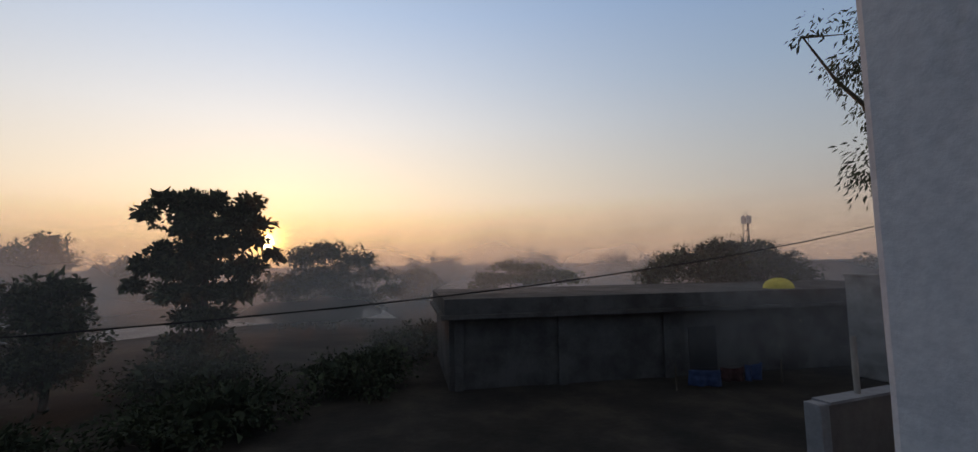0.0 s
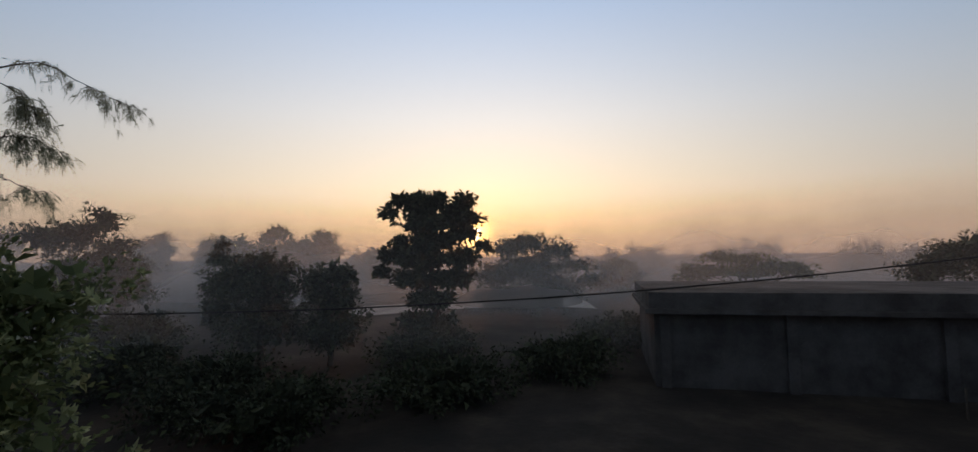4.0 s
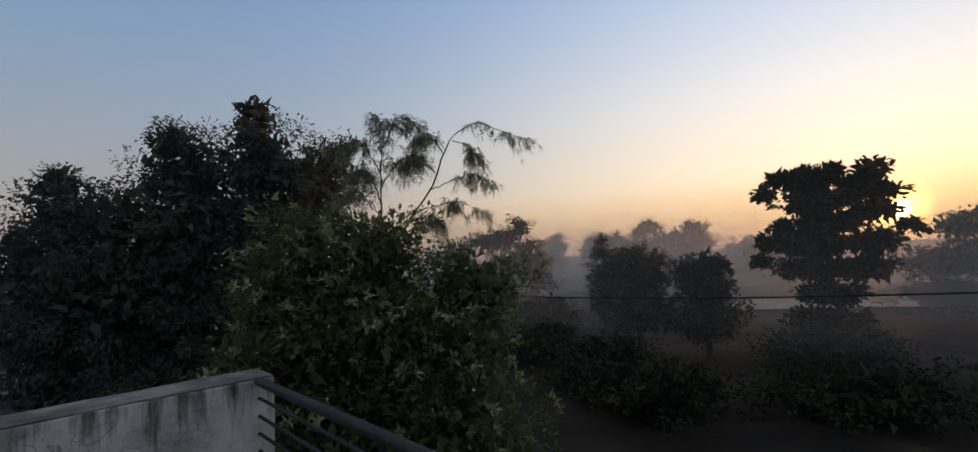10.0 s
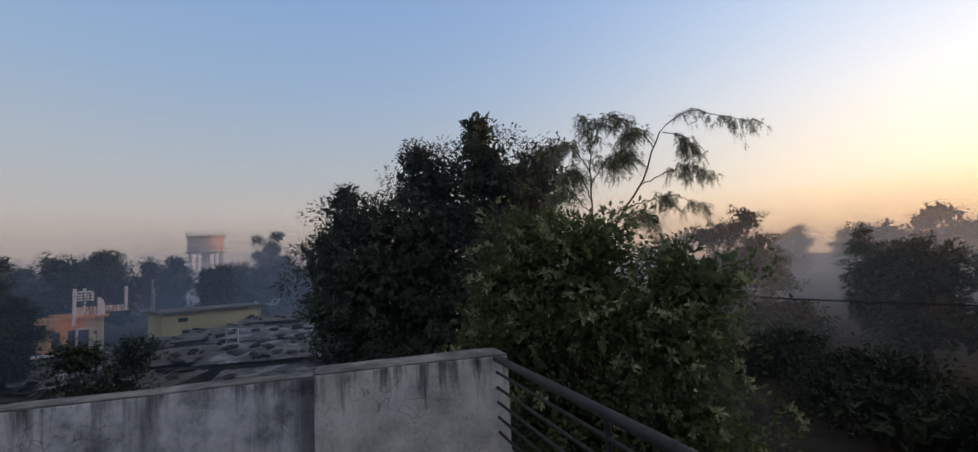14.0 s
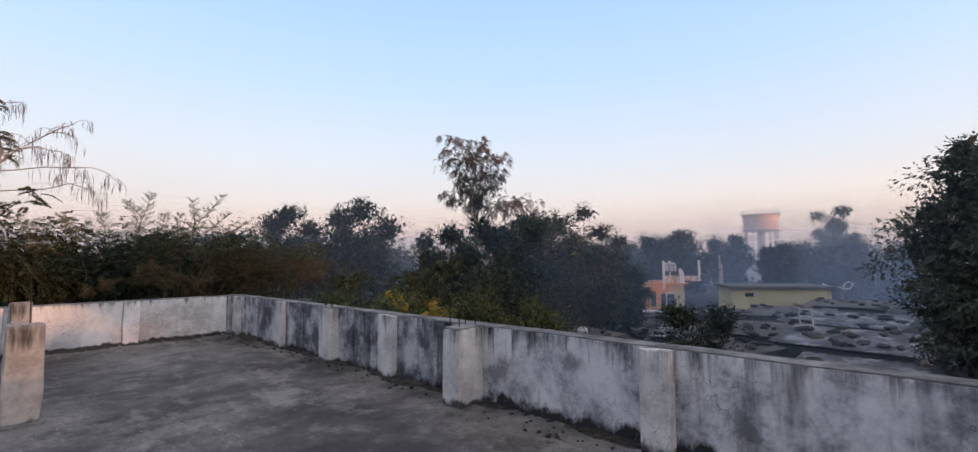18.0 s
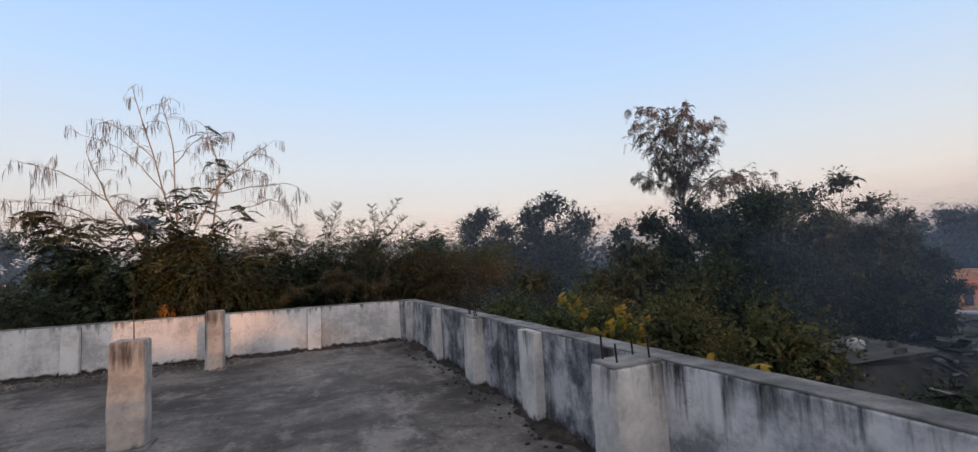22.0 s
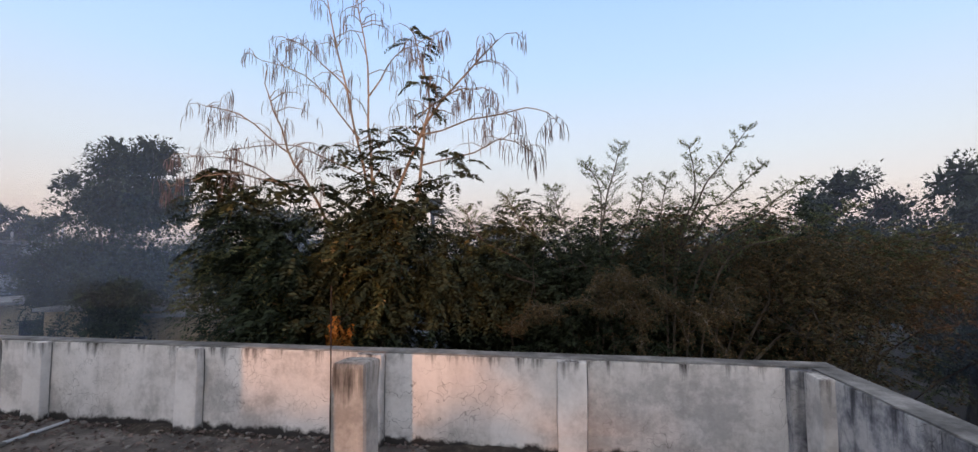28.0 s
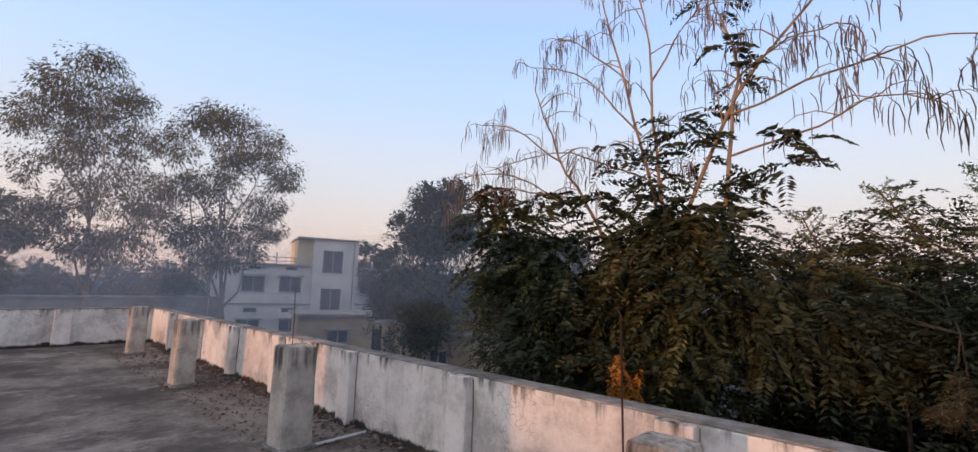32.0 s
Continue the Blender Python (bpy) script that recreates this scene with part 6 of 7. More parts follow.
    return tagged(root, label, "tree")


foot = (2.0, -14.3, 0.2)
stem_tree("pod_tree", "open slender tree hung with dry brown pods, feathered leaves below", (2.0, -14.4, GZ),
          [[(2.0, -14.4, GZ), (2.05, -14.2, 1.6), (2.05, -13.9, 2.8), (2.5, -13.9, 4.6), (2.85, -14.1, 5.85)],
           [(2.0, -14.4, GZ), (1.9, -14.2, 1.6), (1.95, -13.8, 2.9), (2.0, -13.8, 4.3), (2.3, -14.0, 5.55)],
           [foot, (1.75, -14.0, 2.2), (1.23, -13.8, 3.4), (0.58, -13.7, 4.15), (0.1, -13.5, 4.5)],
           [foot, (1.35, -13.9, 2.3), (1.18, -13.8, 3.4), (1.15, -13.9, 4.1), (1.45, -14.1, 5.0)],
           [foot, (2.6, -13.9, 2.2), (3.1, -13.7, 3.2), (3.45, -13.6, 4.2)]],
          [[(2.15, -13.9, 3.4), (2.9, -13.8, 4.3), (3.65, -13.6, 4.6)], [(2.1, -13.9, 2.9), (3.1, -13.7, 3.3), (4.3, -13.5, 3.2)], [(2.3, -13.9, 4.1), (2.9, -13.8, 4.7), (3.2, -13.8, 4.9)],
           [(1.2, -13.8, 3.0), (0.47, -13.7, 3.1), (0.05, -13.6, 3.25), (-0.3, -13.4, 3.0)], [(1.2, -13.8, 3.4), (0.2, -13.7, 3.6), (-0.35, -13.6, 3.6), (-0.65, -13.4, 3.3)],
           [(1.2, -13.8, 3.7), (0.7, -13.6, 3.9), (0.2, -13.4, 3.8)], [(2.0, -13.9, 4.0), (1.6, -13.9, 4.6), (0.9, -13.8, 4.8)], [(2.8, -13.8, 2.7), (3.8, -13.4, 2.9), (4.7, -13.3, 2.7)], [(3.1, -13.7, 3.2), (3.9, -13.6, 3.8), (4.5, -13.6, 3.95)], [(2.9, -13.8, 2.6), (3.8, -13.5, 3.1), (4.6, -13.4, 3.15)]],
          [(1.7, -13.8, 3.35, 0.34, 16), (1.55, -13.9, 3.1, 0.30, 12), (1.2, -13.8, 4.05, 0.26, 9), (1.1, -13.8, 3.75, 0.22, 7), (0.7, -13.6, 3.0, 0.28, 8), (1.4, -14.0, 4.8, 0.26, 8), (2.2, -13.9, 3.05, 0.28, 9), (1.9, -13.8, 2.85, 0.30, 10), (0.95, -13.7, 2.7, 0.26, 7), (4.35, -13.7, 2.9, 0.42, 14), (3.9, -13.7, 2.5, 0.42, 14), (3.4, -13.7, 2.7, 0.36, 10), (2.6, -13.7, 2.6, 0.40, 14), (1.35, -13.7, 2.5, 0.38, 12), (0.67, -13.7, 2.8, 0.28, 8), (2.4, -13.7, 3.25, 0.26, 8), (3.3, -13.5, 2.0, 0.44, 14), (3.9, -13.4, 1.7, 0.44, 14), (2.7, -13.4, 1.5, 0.44, 14), (3.3, -13.3, 1.2, 0.42, 12), (2.3, -13.3, 1.0, 0.40, 12), (1.6, -13.4, 1.6, 0.40, 12)],
          ([(2.0, -14.0, 1.9, 0.9, 0.7, 0.65), (3.1, -13.6, 1.8, 0.9, 0.7, 0.5), (1.1, -14.0, 1.6, 0.9, 0.8, 0.6), (2.6, -13.7, 0.7, 1.3, 0.8, 0.8), (3.7, -13.5, 2.3, 0.4, 0.4, 0.35), (1.5, -13.9, 2.3, 0.5, 0.45, 0.4), (2.2, -14.0, -0.6, 1.5, 0.9, 1.0)], 300, 9, 0.42), 25)
for i, (x, y, r, z1, mt, lf) in enumerate(((-0.1, -14.6, 1.4, 2.1, M_LEAF_SHADED, 0.2), (0.6, -15.6, 1.6, 2.5, M_LEAF_SHADED, 0.2), (-0.6, -16.0, 1.6, 2.7, M_LEAF_SHADED, 0.2), (-1.4, -14.4, 1.3, 2.1, M_LEAF_SHADED, 0.16), (-2.6, -14.4, 1.5, 2.4, M_LEAF_RUST, 0.14), (-3.7, -14.6, 1.4, 2.2, M_LEAF_RUST, 0.14), (-4.9, -15.4, 1.6, 2.2, M_LEAF_RUST, 0.14), (-5.6, -17.4, 1.8, 2.6, M_LEAF, 0.18), (-3.2, -16.6, 1.9, 2.8, M_LEAF_SHADED, 0.2), (4.7, -15.6, 1.5, 1.7, M_LEAF_SHADED, 0.2), (6.4, -17.4, 1.7, 1.8, M_LEAF, 0.2))):
    h = z1 - GZ
    tree("thorny_bush", "dense thorny bush, green turning rusty brown, over the parapet", (x, y, GZ), [(x, y, z1 - 1.2, r, r * 0.8, 1.1), (x + 0.4 * r, y, z1 - 0.5, r * 0.5, r * 0.5, 0.5), (x, y - 0.7, GZ + h * 0.36, r, r * 0.7, h * 0.3), (x - 0.5 * r, y + 0.1, z1 - 0.7, r * 0.5, r * 0.5, 0.55)], lf, 165, 12, mt, 360 + i, 0.06, M_BARK, 0.22, style="frond", category="bush", limbs=8)
# Added as dark fill, standing for the shade between the thorny bushes.
for i, (x, y, r, z1) in enumerate(((1.2, -17.2, 1.7, 1.6), (-1.4, -17.6, 1.8, 1.8), (-4.2, -18.4, 1.8, 1.7), (3.6, -16.2, 1.6, 1.5), (-2.6, -15.6, 1.6, 1.0), (0.2, -16.2, 1.6, 1.0))):
    h = z1 - GZ
    tree("dark_fill_bush", "dark leafy fill for the shade behind the thorny bushes", (x, y, GZ), [(x, y, GZ + h * 0.45, r, r * 0.7, h * 0.42), (x + 0.4 * r, y, z1 - 0.5, r * 0.5, r * 0.5, 0.5), (x - 0.5 * r, y + 0.1, z1 - 0.6, r * 0.5, r * 0.5, 0.5)], 0.17, 150, 14, M_LEAF_SHADED, 390 + i, 0.05, category="bush", limbs=5)
tree("neem_tree", "dense dark blue-green tree between the houses", (14.4, -21.3, GZ), [(14.3, -21.3, 5.05, 1.2, 1.1, 0.5), (13.2, -21.3, 4.95, 0.8, 0.8, 0.5), (15.2, -21.3, 4.85, 0.6, 0.6, 0.5), (14, -21.3, 3.6, 1.9, 1.8, 1.4), (12.6, -21.3, 3.6, 0.7, 0.8, 0.7), (15.2, -21.3, 3.6, 0.8, 0.9, 0.9), (16.3, -21.3, 1.7, 1.5, 1.4, 1), (17.4, -21.3, 1.7, 0.65, 0.7, 0.5), (14.2, -21.3, 1.3, 2.2, 1.9, 1.4), (16, -21.3, 0.2, 1, 1, 0.8), (17.5, -21.3, 0.5, 0.7, 0.8, 0.7), (17.2, -21.3, -0.6, 0.8, 0.8, 0.6), (14.5, -21.3, -0.6, 2, 1.8, 0.9), (12.9, -21.3, 1.4, 0.9, 0.9, 1), (14.8, -21.3, 5.65, 0.3, 0.3, 0.3), (13.6, -21.3, 5.6, 0.3, 0.3, 0.3), (12.9, -21.3, 5.4, 0.3, 0.3, 0.25), (16.1, -21.3, 3.7, 0.3, 0.3, 0.3), (18.1, -21.3, 2.3, 0.25, 0.25, 0.25), (12.6, -19.3, 0.7, 1.03, 0.82, 0.61), (13.7, -19.3, 1.0, 0.49, 0.39, 0.45), (12.5, -19.3, -0.1, 1.01, 0.81, 0.42), (11.7, -19.3, 0.6, 0.56, 0.45, 0.51), (16.7, -21.3, 4.5, 0.3, 0.3, 0.25), (17.3, -21.3, 4.3, 0.22, 0.22, 0.2), (16.9, -21.3, 3.2, 0.3, 0.3, 0.25), (17.6, -21.3, 2.9, 0.3, 0.3, 0.25), (18.4, -21.3, 1.2, 0.4, 0.4, 0.4), (12, -21.3, 4.2, 0.25, 0.25, 0.25)], 0.12, 700, 26, M_LEAF_DARK, 26, 0.16, None, 0.30, limbs=10)
tree("neem_tree", "hazy dark tree beyond the parapet", (11.0, -24.0, GZ), [(12.6, -24.0, 3.4, 1.1, 1.0, 0.8), (11.0, -24.0, 3.1, 1.3, 1.2, 0.8), (9.6, -24.0, 2.8, 1.1, 1.0, 0.7), (13.4, -24.0, 1.9, 1.5, 1.3, 1.0), (10.2, -23.8, 1.4, 1.9, 1.6, 1.1), (8.2, -24.2, 1.4, 1.5, 1.4, 1.0), (10.6, -24.0, -0.6, 2.6, 2.0, 1.4)], 0.14, 330, 20, M_LEAF, 29, 0.14, None, 0.32, limbs=8)
tree("eucalyptus_tree", "tall airy eucalyptus with thin drooping leaves", (24.8, -11.8, GZ),
     [(24.9, -10.2, 9.2, 0.9, 0.9, 1.0), (24.9, -11.2, 10.4, 1.0, 1.0, 0.9), (24.7, -12.4, 9.2, 1.0, 1.0, 1.1), (24.9, -11.2, 8.4, 1.2, 1.2, 1.0), (24.9, -9.6, 7.6, 0.9, 0.9, 0.9), (24.9, -11.0, 6.9, 1.2, 1.2, 1.0), (24.7, -12.9, 7.4, 1.0, 1.0, 1.0), (24.7, -12.6, 5.9, 0.9, 0.9, 0.9), (24.9, -9.8, 5.8, 0.8, 0.8, 0.7), (24.8, -11.6, 4.8, 1.2, 1.0, 0.9), (24.8, -11.8, 2.9, 1.2, 1.2, 0.9), (24.8, -10.4, 4.0, 1.0, 1.0, 0.8), (24.8, -13.4, 4.6, 1.0, 1.0, 0.9), (24.8, -13.2, 3.0, 1.0, 1.0, 0.9)], 0.19, 430, 20, M_LEAF_PALE, 420, 0.10, M_BARK_PALE, 0.35, 1.2, limbs=18, fill=0)
tree("eucalyptus_tree", "broad airy eucalyptus with thin drooping leaves", (24.0, -17.0, GZ),
     [(24.3, -14.35, 7.6, 1.0, 1.0, 1.0), (24.1, -15.35, 9.0, 1.0, 1.0, 0.9), (23.9, -16.75, 9.2, 1.1, 1.1, 0.8), (23.7, -18.05, 8.3, 1.1, 1.1, 0.9), (23.7, -18.85, 6.9, 0.9, 0.9, 1.0), (23.9, -16.75, 7.4, 1.3, 1.3, 1.1), (23.9, -15.75, 5.9, 1.2, 1.2, 1.0), (24.2, -14.35, 5.4, 0.9, 0.9, 0.9), (23.7, -17.95, 5.2, 1.1, 1.1, 0.9), (23.9, -16.55, 4.0, 1.1, 1.1, 0.8), (24.2, -14.95, 3.6, 1.0, 1.0, 0.7), (24.2, -17.6, 2.9, 1.1, 1.1, 0.8), (24.2, -14.2, 4.2, 0.8, 0.8, 0.8), (24.0, -18.4, 4.0, 0.9, 0.9, 0.6), (24.1, -16.0, 2.6, 1.2, 1.1, 0.8), (24.2, -15.2, 1.5, 1.1, 1.0, 0.7)], 0.19, 500, 20, M_LEAF_PALE, 421, 0.11, M_BARK_PALE, 0.35, 1.2, limbs=18, fill=0)
tree("garden_tree", "dark layered tree beside the eucalyptus", (24.2, -8.4, GZ), [(24.2, -8.6, 4.0, 1.2, 1.2, 0.6), (24.0, -9.6, 3.0, 1.5, 1.2, 0.5), (24.4, -7.6, 2.8, 1.3, 1.2, 0.6), (24.2, -8.6, 1.6, 1.8, 1.4, 0.7)], 0.17, 130, 18, M_LEAF, 422, 0.13)
tree("eucalyptus_tree", "drooping eucalyptus branches beside the stair room", (8.2, 4.0, GZ), [(7.95, 4.15, 3.9, 0.5, 0.5, 0.6), (7.9, 4.2, 2.6, 0.5, 0.5, 0.45), (8.0, 4.1, 3.2, 0.4, 0.5, 0.5), (8.6, 4.2, 4.6, 1.2, 1.2, 1.0), (9.0, 4.0, 3.0, 1.2, 1.0, 1.2)], 0.11, 230, 14, M_LEAF_DARK, 27, 0.12, M_BARK, 0.20, 1.3, fill=0)
def spray_tree(name, label, base, stems, mat, seed):
    """Wiry stems with short side shoots at every hand's width, clothed in tiny leaflets."""
    rng = np.random.default_rng(seed)
    inv = np.array(base, float)
    root = empty(name, base)
    P, D = [], []
    for pts in stems:
        line = smooth_line([inv] + [np.array(p, float) for p in pts], 26)
        st = mesh_part("stem", tubes_mesh("stem", [([tuple(p - inv) for p in line], [0.016 * (1 - 0.85 * i / 25) + 0.002 for i in range(26)])], 5), M_BARK, root)
        tw = []
        for i in range(9, 25):
            up = unit(line[i + 1] - line[i])
            for sgn in (1, -1):
                a = line[i] + (line[i + 1] - line[i]) * rng.random()
                out = np.array([sgn * rng.uniform(0.5, 1.0), rng.uniform(-0.7, 0.7), rng.uniform(-0.1, 0.35)])
                L = (0.42 - 0.012 * i) * rng.uniform(0.5, 1.25)
                d = unit(out + up * 0.55)
                q = [a + d * L * u + np.array([0, 0, 0.10 * L * u * (1 - u)]) for u in (0, 0.5, 1)]
                tw.append(([tuple(v - inv) for v in q], [0.004, 0.003, 0.0015]))
                for u in np.arange(0.2, 1.05, 0.16):
                    c = a + d * L * u
                    for _ in range(5):
                        P.append(c + rng.normal(0, 0.012, 3))
                        D.append(unit(rng.normal(0, 1, 3)) + np.array([0, 0, 0.35]))
        tagged(mesh_part("twig_work", tubes_mesh("twig_work", tw, 3), M_BARK, st), "", "", "", "stuff")
    V, Q = blades(np.array(P), np.array(D), rng.uniform(0.020, 0.036, len(P)), 0.013, rng)
    tagged(mesh_part("foliage", np_mesh("foliage", V - inv, Q), mat, root), "", "", "", "stuff")
    return tagged(root, label, "tree")


spray_tree("thorny_tree", "wiry thorny sprays standing above the rusty bushes", (-2.0, -14.2, GZ),
           [[(-2.0, -14.0, 1.2), (-2.3, -13.9, 2.45), (-2.58, -13.9, 2.88), (-2.9, -13.9, 3.32)], [(-2.0, -14.0, 1.4), (-2.25, -13.9, 2.5), (-2.2, -13.9, 3.12)], [(-2.0, -14.0, 1.2), (-2.3, -13.9, 2.1), (-2.67, -13.9, 2.5), (-3.05, -13.9, 2.86)], [(-2.2, -14.0, 1.2), (-2.9, -13.9, 2.2), (-3.5, -13.9, 2.65)],
            [(-1.9, -14.0, 1.2), (-1.85, -13.9, 2.2), (-1.95, -13.9, 2.75)], [(-2.4, -14.0, 1.2), (-3.3, -14.0, 2.0), (-4.1, -14.0, 2.35)]], M_LEAF_SHRUB, 28)
spray_tree("thorny_tree", "thin wiry sprays above the dark bushes", (-1.0, -14.6, GZ),
           [[(-1.1, -14.3, 1.3), (-1.2, -14.2, 2.4), (-1.32, -14.2, 2.86), (-1.42, -14.2, 3.24)], [(-1.1, -14.3, 1.3), (-1.15, -14.2, 2.55), (-0.95, -14.2, 3.0)], [(-0.8, -14.4, 1.3), (-0.6, -14.3, 2.3), (-0.5, -14.3, 2.7)], [(-0.7, -14.4, 1.2), (-0.1, -14.3, 2.2), (0.15, -14.3, 2.6)], [(-1.2, -14.3, 1.3), (-1.6, -14.2, 2.3), (-1.7, -14.2, 2.75)], [(-0.5, -14.5, 1.0), (0.5, -14.4, 2.0), (0.75, -14.4, 2.45)]], M_LEAF_SHRUB, 30)


# date palm far behind the pod tree
def palm(x, y, h, label, seed):
    rng = np.random.default_rng(seed)
    root = empty("palm_tree", (x, y, GZ))
    top = np.array([0.3, 0.1, h])
    mesh_part("trunk", tubes_mesh("trunk", [([(0, 0, 0), (0.15, 0.05, h * 0.5), tuple(top)], [0.22, 0.17, 0.15])], 8), M_BARK, root)
    for k in range(34):
        a, up = rng.uniform(0, 6.28), rng.uniform(0.1, 2.6)
        d = np.array([math.cos(a), math.sin(a), up])
        V, Q = fronds(top[None], d[None], np.array([rng.uniform(1.5, 2.2)]), 34, 0.20, rng, 0.45)
        # Pale grey leaf colour stands in for the haze over the palm.
        mesh_part("frond", np_mesh("frond", V, Q), M_LEAF_PALE, root)
    return tagged(root, label, "palm")


palm(8.6, -39.0, 8.2, "hazy date palm with a fan of arching fronds", 41)

# creeper with yellow lobed leaves on the bushes behind the west parapet
def lobed_leaf(name, mat, seed):
    rng = np.random.default_rng(seed)
    bm = bmesh.new()
    c = bm.verts.new((0, 0.02, 0.012))
    rim = []
    for k in range(15):
        a = -2.5 + 5.0 * k / 14
        r = 0.06 * (1.0 + 0.28 * math.cos(a * 3.6)) * (1.15 if abs(a) < 0.4 else 1) * rng.uniform(0.92, 1.08)
        rim.append(bm.verts.new((r * math.sin(a), 0.02 + r * math.cos(a), -0.35 * r * r / 0.06 + rng.normal(0, 0.003))))
    for k in range(14):
        bm.faces.new((c, rim[k], rim[k + 1]))
    me = bpy.data.meshes.new(name)
    bm.to_mesh(me)
    bm.free()
    me.materials.append(mat)
    return me


def plain_leaf(name, stops):
    m, n, l, b = material(name, 0.55)
    oi = n.new("ShaderNodeObjectInfo")
    c = ramp(n, l, oi.outputs["Random"], stops)
    v = ramp(n, l, noise_tex(n, l, 30, 3), [(0.35, (0.3, 0.3, 0.25)), (0.65, (0.66, 0.66, 0.6))])
    l.new(mix(n, l, 0.5, c, v, 'OVERLAY'), b.inputs["Base Color"])
    t = n.new("ShaderNodeBsdfTranslucent")
    l.new(c, t.inputs["Color"])
    s = n.new("ShaderNodeMixShader")
    s.inputs[0].default_value = 0.3
    l.new(b.outputs[0], s.inputs[1])
    l.new(t.outputs[0], s.inputs[2])
    l.new(s.outputs[0], n["Material Output"].inputs["Surface"])
    return m


M_CREEPER = plain_leaf("creeper_leaf", [(0.0, (0.27, 0.155, 0.012)), (0.4, (0.34, 0.21, 0.014)), (0.6, (0.15, 0.135, 0.02)), (1.0, (0.06, 0.085, 0.025))])
LOBED = [lobed_leaf("leaf", M_CREEPER, k) for k in range(3)]
rng_ = np.random.default_rng(51)
for base, spots, n_leaf in (((-5.5, -9.1, -0.1), [(-4.95, -9.35, 0.80, 0.08), (-5.08, -9.25, 0.55, 0.09), (-5.38, -9.2, 0.2, 0.10), (-5.55, -9.0, 0.22, 0.10), (-5.9, -9.0, 0.15, 0.15), (-5.95, -8.95, 0.28, 0.13), (-5.8, -9.0, 0.45, 0.14), (-6.15, -9.0, 0.25, 0.14), (-6.0, -9.0, -0.02, 0.10)], 81), ((-3.9, -5.2, 0.0), [(-3.8, -5.3, 0.42, 0.12), (-4.0, -5.0, 0.35, 0.14)], 14)):
    root = empty("creeper", base)
    for cx, cy, cz, rr in spots:
        for _ in range(n_leaf // len(spots)):
            lf = new("leaf", LOBED[rng_.integers(0, 3)])
            lf.parent = root
            p = np.array([cx, cy, cz]) + np.clip(rng_.normal(0, 1, 3), -1.6, 1.6) * rr * np.array([1, 1, 0.8]) - np.array(base)
            lf.matrix_basis = Matrix.Translation(p) @ pose(0, 0, 0, rng_.uniform(20, 80), rng_.uniform(-25, 25), rng_.uniform(30, 150)) @ Matrix.Scale(rng_.uniform(0.9, 1.6), 4)
    st = [([(0, 0, -0.6), tuple((np.array(sp[:3]) - np.array(base)) * 0.6 + np.array([0, 0, 0.05])), tuple(np.array(sp[:3]) - np.array(base))], [0.008, 0.006, 0.003]) for sp in spots]
    for ln in st:
        mesh_part("stem", tubes_mesh("stem", [ln], 5), M_BARK, root)
    tagged(root, "creeper with yellow and green lobed leaves over the bush", "creeper", "yellow creepers")

# dead orange fronds in the lower pod tree
rng_ = np.random.default_rng(52)
root = empty("dead_branch", (1.95, -13.0, 0.85))
P_ = np.clip(rng_.normal(0, 1, (26, 3)), -1.5, 1.5) * np.array([0.10, 0.08, 0.16])
V_, Q_ = fronds(P_, np.stack([rng_.normal(0, 0.5, 26), rng_.normal(0, 0.5, 26), -np.ones(26)], 1), 0.22, 8, 0.06, rng_, 0.4)
mesh_part("dead_leaf", np_mesh("dead_leaf", V_, Q_), M_LEAF_ORANGE, root)
mesh_part("stem", tubes_mesh("stem", [([(0.05, -0.7, 0.1), (0, -0.3, 0.25), (0, 0, 0.1)], [0.01, 0.008, 0.004])], 5), M_BARK, root)
tagged(root, "hanging branch of orange dead leaves in the pod tree", "branch")


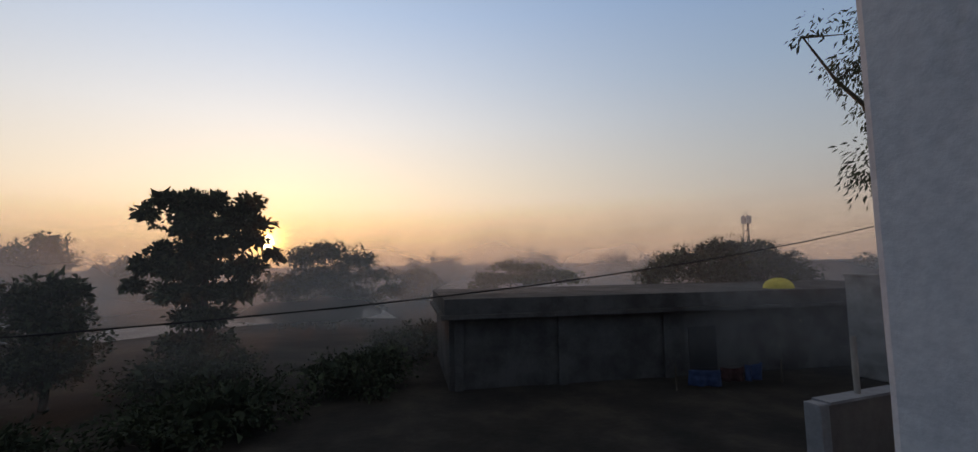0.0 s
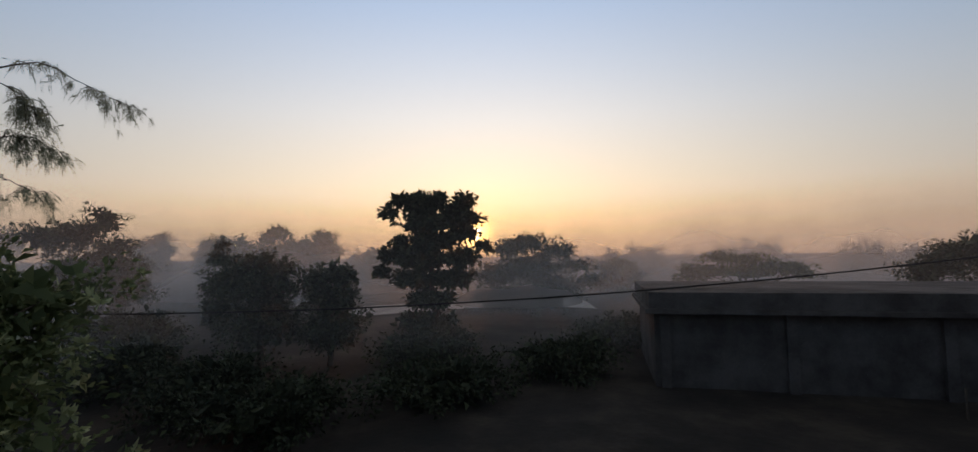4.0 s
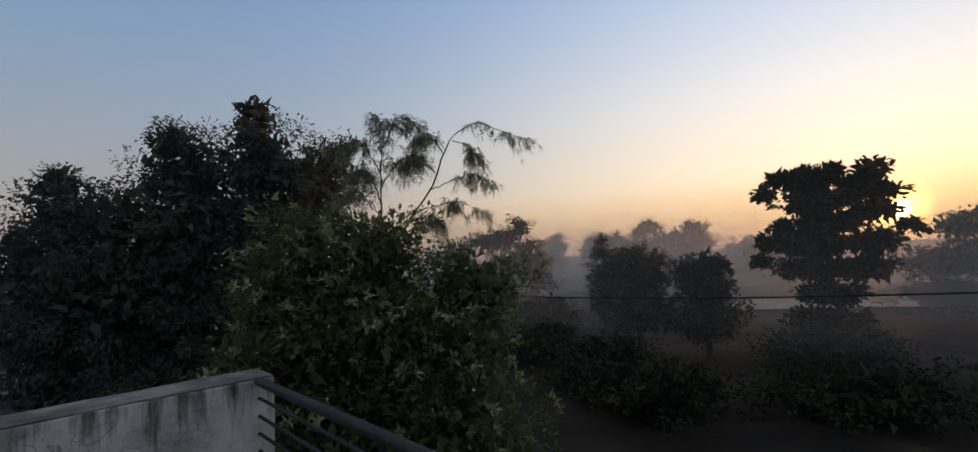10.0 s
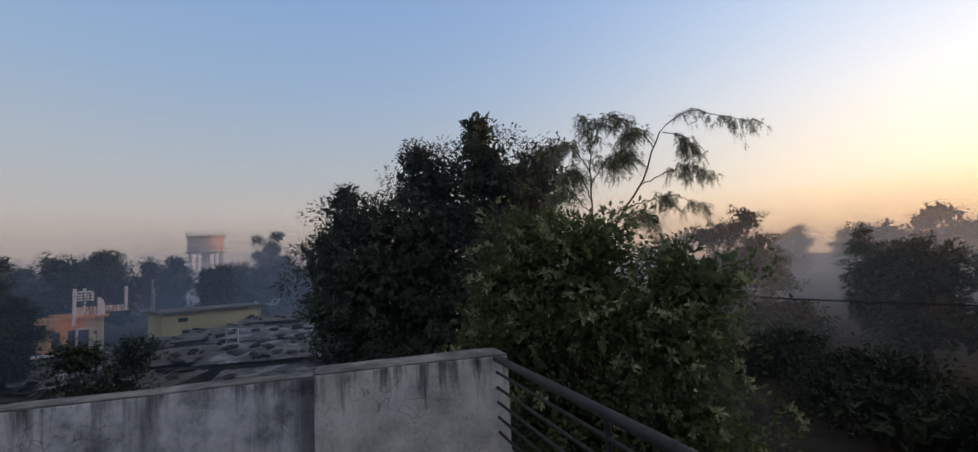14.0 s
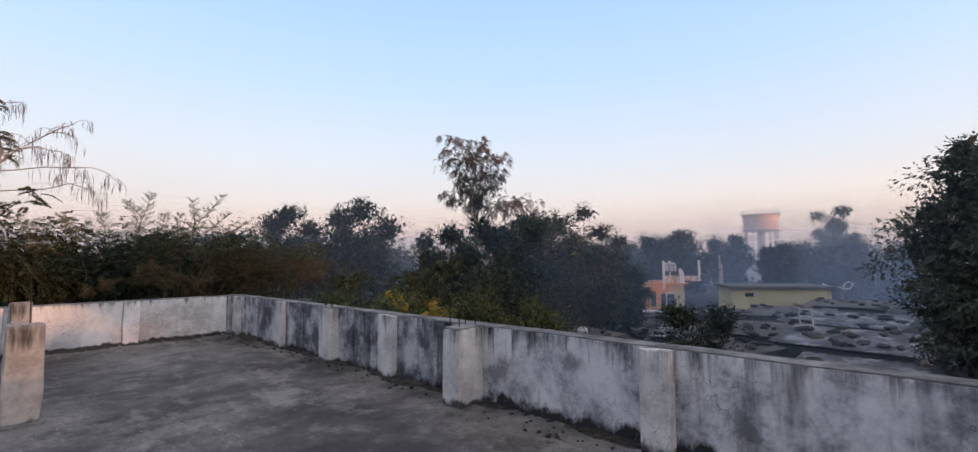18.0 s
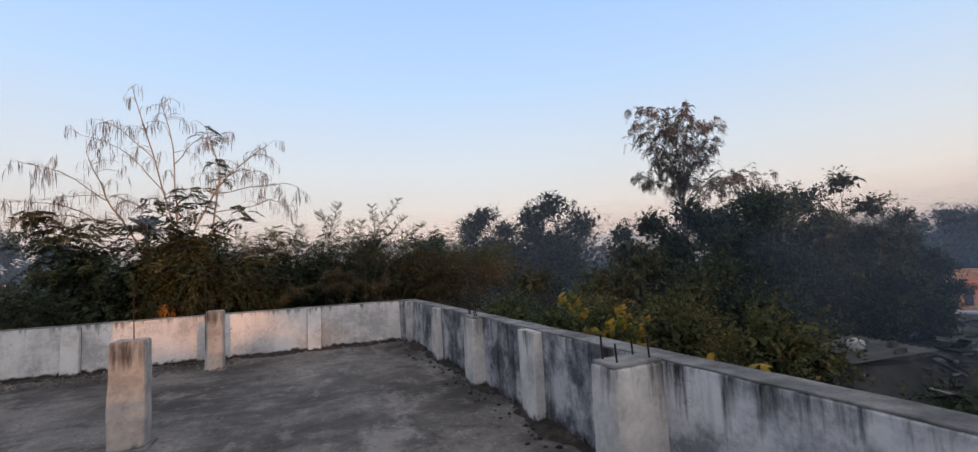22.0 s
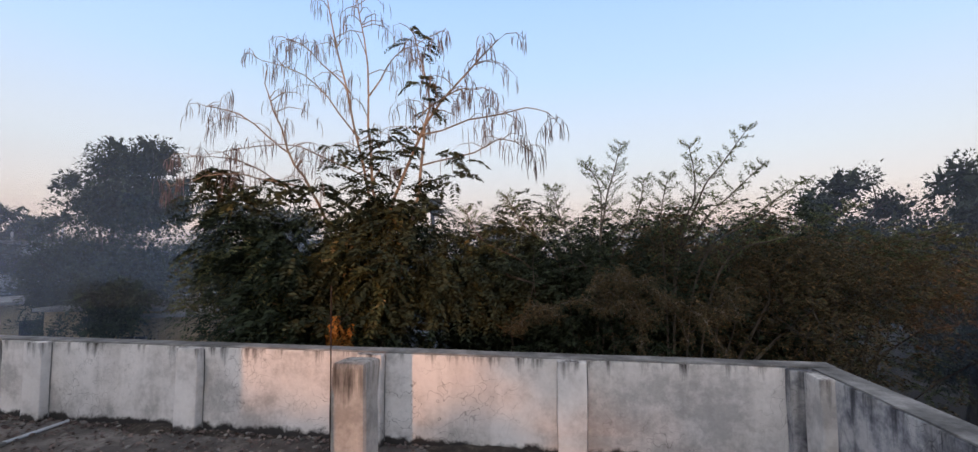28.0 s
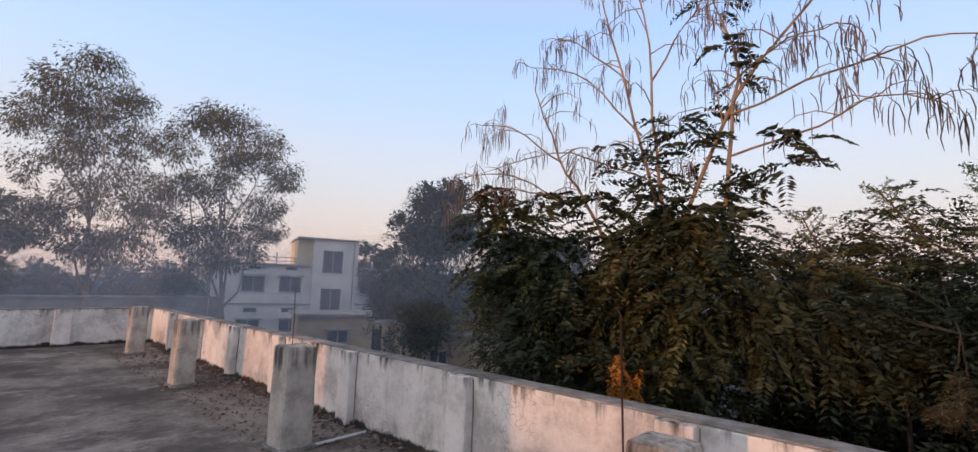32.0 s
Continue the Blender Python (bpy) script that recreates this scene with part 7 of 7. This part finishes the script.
# thorny branches hanging out of the bushes towards the parapet, with long pale spines
M_SPINE = blotched("pale_spine", [(0.35, (0.13, 0.105, 0.08)), (0.65, (0.25, 0.21, 0.16))], 20, 0.7, 60, 0.1)
for k, (tip, back) in enumerate((((-0.26, -12.85, 1.09), 1.3), ((-0.85, -12.75, 1.23), 1.5), ((-1.33, -12.75, 1.12), 1.4), ((-1.6, -12.75, 1.25), 1.2), ((-1.95, -12.7, 0.95), 1.5), ((-1.04, -12.85, 1.5), 1.3), ((-2.3, -12.8, 1.2), 1.4))):
    rng_ = np.random.default_rng(800 + k)
    start = np.array([tip[0] + rng_.uniform(-0.4, 0.4), tip[1] - back, tip[2] + rng_.uniform(-0.2, 0.35)])
    root = empty("thorn_branch", tuple(start))
    stems = []
    for j in range(4):
        end = np.array(tip) + rng_.normal(0, 0.16, 3) * np.array([1.4, 0.6, 0.8])
        mid_ = (start + end) / 2 + np.array([0, 0, 0.08]) + rng_.normal(0, 0.10, 3)
        stems.append(smooth_line([start, mid_, end], 12))
    for st in stems:
        mesh_part("stem", tubes_mesh("stem", [([tuple(p - start) for p in st], [0.006 * (1 - 0.7 * i / 11) for i in range(12)])], 5), M_BARK, root)
    sp = []
    for st in stems:
        for _ in range(24):
            i = rng_.integers(5, 11)
            a = st[i] + (st[i + 1] - st[i]) * rng_.random() - start
            d = unit(rng_.normal(0, 1, 3))
            sp.append(([tuple(a), tuple(a + d * rng_.uniform(0.04, 0.085))], [0.0028, 0.0006]))
    tagged(mesh_part("spine_mass", tubes_mesh("spine_mass", sp, 3), M_SPINE, root, "long pale spines"), "", "", "", "stuff")
    P_ = np.concatenate([np.array([st[i] + rng_.normal(0, 0.03, 3) - start for i in rng_.integers(4, 12, 80)]) for st in stems])
    V_, Q_ = fronds(P_, rng_.normal(0, 1, P_.shape) + np.array([0, 0.4, -0.2]), 0.08, 6, 0.022, rng_, 0.4)
    tagged(mesh_part("foliage", np_mesh("foliage", V_, Q_), M_LEAF_RUST, root), "", "", "", "stuff")
    tagged(root, "drooping thorny branch with long pale spines and rusty leaflets", "branch", "thorny branches over the parapet")


# ---- morning haze and mist, imitated by thin tinted translucent shells ----
def mist(radius, top, thick, seed, thin, tint):
    """One tinted haze shell round the terrace; thin scales it over the eastern yard, and smoke drift varies it along x.
    """
    m = bpy.data.materials.new("mist")
    m.use_nodes = True
    n, l = m.node_tree.nodes, m.node_tree.links
    n.clear()
    co = n.new("ShaderNodeTexCoord")
    sp = n.new("ShaderNodeSeparateXYZ")
    l.new(co.outputs["Object"], sp.inputs[0])
    nt = n.new("ShaderNodeTexNoise")
    nt.inputs["Scale"].default_value, nt.inputs["Detail"].default_value = 0.05, 3
    l.new(co.outputs["Object"], nt.inputs["Vector"])
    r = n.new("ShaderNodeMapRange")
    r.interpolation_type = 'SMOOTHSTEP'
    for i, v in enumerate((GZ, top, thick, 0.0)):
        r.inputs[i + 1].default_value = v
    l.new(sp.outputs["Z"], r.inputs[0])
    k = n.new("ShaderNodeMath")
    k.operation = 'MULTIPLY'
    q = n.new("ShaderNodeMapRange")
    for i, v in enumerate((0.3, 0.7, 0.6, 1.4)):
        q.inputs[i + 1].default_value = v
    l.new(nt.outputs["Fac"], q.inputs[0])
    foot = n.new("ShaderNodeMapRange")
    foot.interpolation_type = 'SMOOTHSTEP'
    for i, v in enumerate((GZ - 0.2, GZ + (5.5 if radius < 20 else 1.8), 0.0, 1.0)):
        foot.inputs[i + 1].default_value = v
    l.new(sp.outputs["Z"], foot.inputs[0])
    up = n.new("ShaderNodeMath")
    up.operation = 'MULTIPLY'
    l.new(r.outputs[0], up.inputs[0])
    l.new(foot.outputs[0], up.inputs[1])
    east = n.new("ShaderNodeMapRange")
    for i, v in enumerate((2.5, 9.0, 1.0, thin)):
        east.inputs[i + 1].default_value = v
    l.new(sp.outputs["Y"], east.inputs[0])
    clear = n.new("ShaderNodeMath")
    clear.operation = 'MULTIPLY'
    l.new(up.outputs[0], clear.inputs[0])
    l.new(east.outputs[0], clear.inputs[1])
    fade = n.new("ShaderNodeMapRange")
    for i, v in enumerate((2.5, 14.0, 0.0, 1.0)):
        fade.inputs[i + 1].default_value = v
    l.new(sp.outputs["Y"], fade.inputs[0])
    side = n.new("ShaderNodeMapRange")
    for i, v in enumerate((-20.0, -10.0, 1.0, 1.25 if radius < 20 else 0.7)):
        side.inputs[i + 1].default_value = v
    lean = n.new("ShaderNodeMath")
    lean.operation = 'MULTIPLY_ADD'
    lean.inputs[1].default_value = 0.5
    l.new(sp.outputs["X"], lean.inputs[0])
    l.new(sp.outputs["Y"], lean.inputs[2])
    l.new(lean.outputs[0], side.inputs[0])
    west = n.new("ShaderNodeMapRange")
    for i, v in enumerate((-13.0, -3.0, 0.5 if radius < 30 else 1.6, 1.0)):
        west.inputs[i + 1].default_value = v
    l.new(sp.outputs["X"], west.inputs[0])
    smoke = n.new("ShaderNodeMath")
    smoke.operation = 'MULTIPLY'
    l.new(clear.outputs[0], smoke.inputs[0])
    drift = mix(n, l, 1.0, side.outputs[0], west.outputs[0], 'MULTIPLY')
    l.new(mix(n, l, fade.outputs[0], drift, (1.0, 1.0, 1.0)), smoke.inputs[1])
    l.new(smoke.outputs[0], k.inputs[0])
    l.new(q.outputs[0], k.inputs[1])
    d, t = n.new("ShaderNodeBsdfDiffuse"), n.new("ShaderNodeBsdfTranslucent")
    # Tint puts the light's colour in the haze: bluish, warmer towards the sun.
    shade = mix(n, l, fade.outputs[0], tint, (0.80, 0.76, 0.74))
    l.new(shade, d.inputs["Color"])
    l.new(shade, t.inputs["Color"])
    a, b, tr = n.new("ShaderNodeMixShader"), n.new("ShaderNodeMixShader"), n.new("ShaderNodeBsdfTransparent")
    o = n.new("ShaderNodeOutputMaterial")
    a.inputs[0].default_value = 0.5
    l.new(d.outputs[0], a.inputs[1])
    l.new(t.outputs[0], a.inputs[2])
    l.new(k.outputs[0], b.inputs[0])
    l.new(tr.outputs[0], b.inputs[1])
    l.new(a.outputs[0], b.inputs[2])
    l.new(b.outputs[0], o.inputs["Surface"])
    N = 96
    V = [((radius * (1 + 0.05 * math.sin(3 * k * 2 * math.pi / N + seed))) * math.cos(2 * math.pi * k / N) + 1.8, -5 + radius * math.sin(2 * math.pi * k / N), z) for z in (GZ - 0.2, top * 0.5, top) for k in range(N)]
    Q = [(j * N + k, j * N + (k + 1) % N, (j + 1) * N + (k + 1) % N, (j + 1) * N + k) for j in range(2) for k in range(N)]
    tagged(mesh_part("haze_shell", np_mesh("haze_shell", V, Q, True), m), "tinted translucent shell imitating the morning haze", "mist", "", "structure")


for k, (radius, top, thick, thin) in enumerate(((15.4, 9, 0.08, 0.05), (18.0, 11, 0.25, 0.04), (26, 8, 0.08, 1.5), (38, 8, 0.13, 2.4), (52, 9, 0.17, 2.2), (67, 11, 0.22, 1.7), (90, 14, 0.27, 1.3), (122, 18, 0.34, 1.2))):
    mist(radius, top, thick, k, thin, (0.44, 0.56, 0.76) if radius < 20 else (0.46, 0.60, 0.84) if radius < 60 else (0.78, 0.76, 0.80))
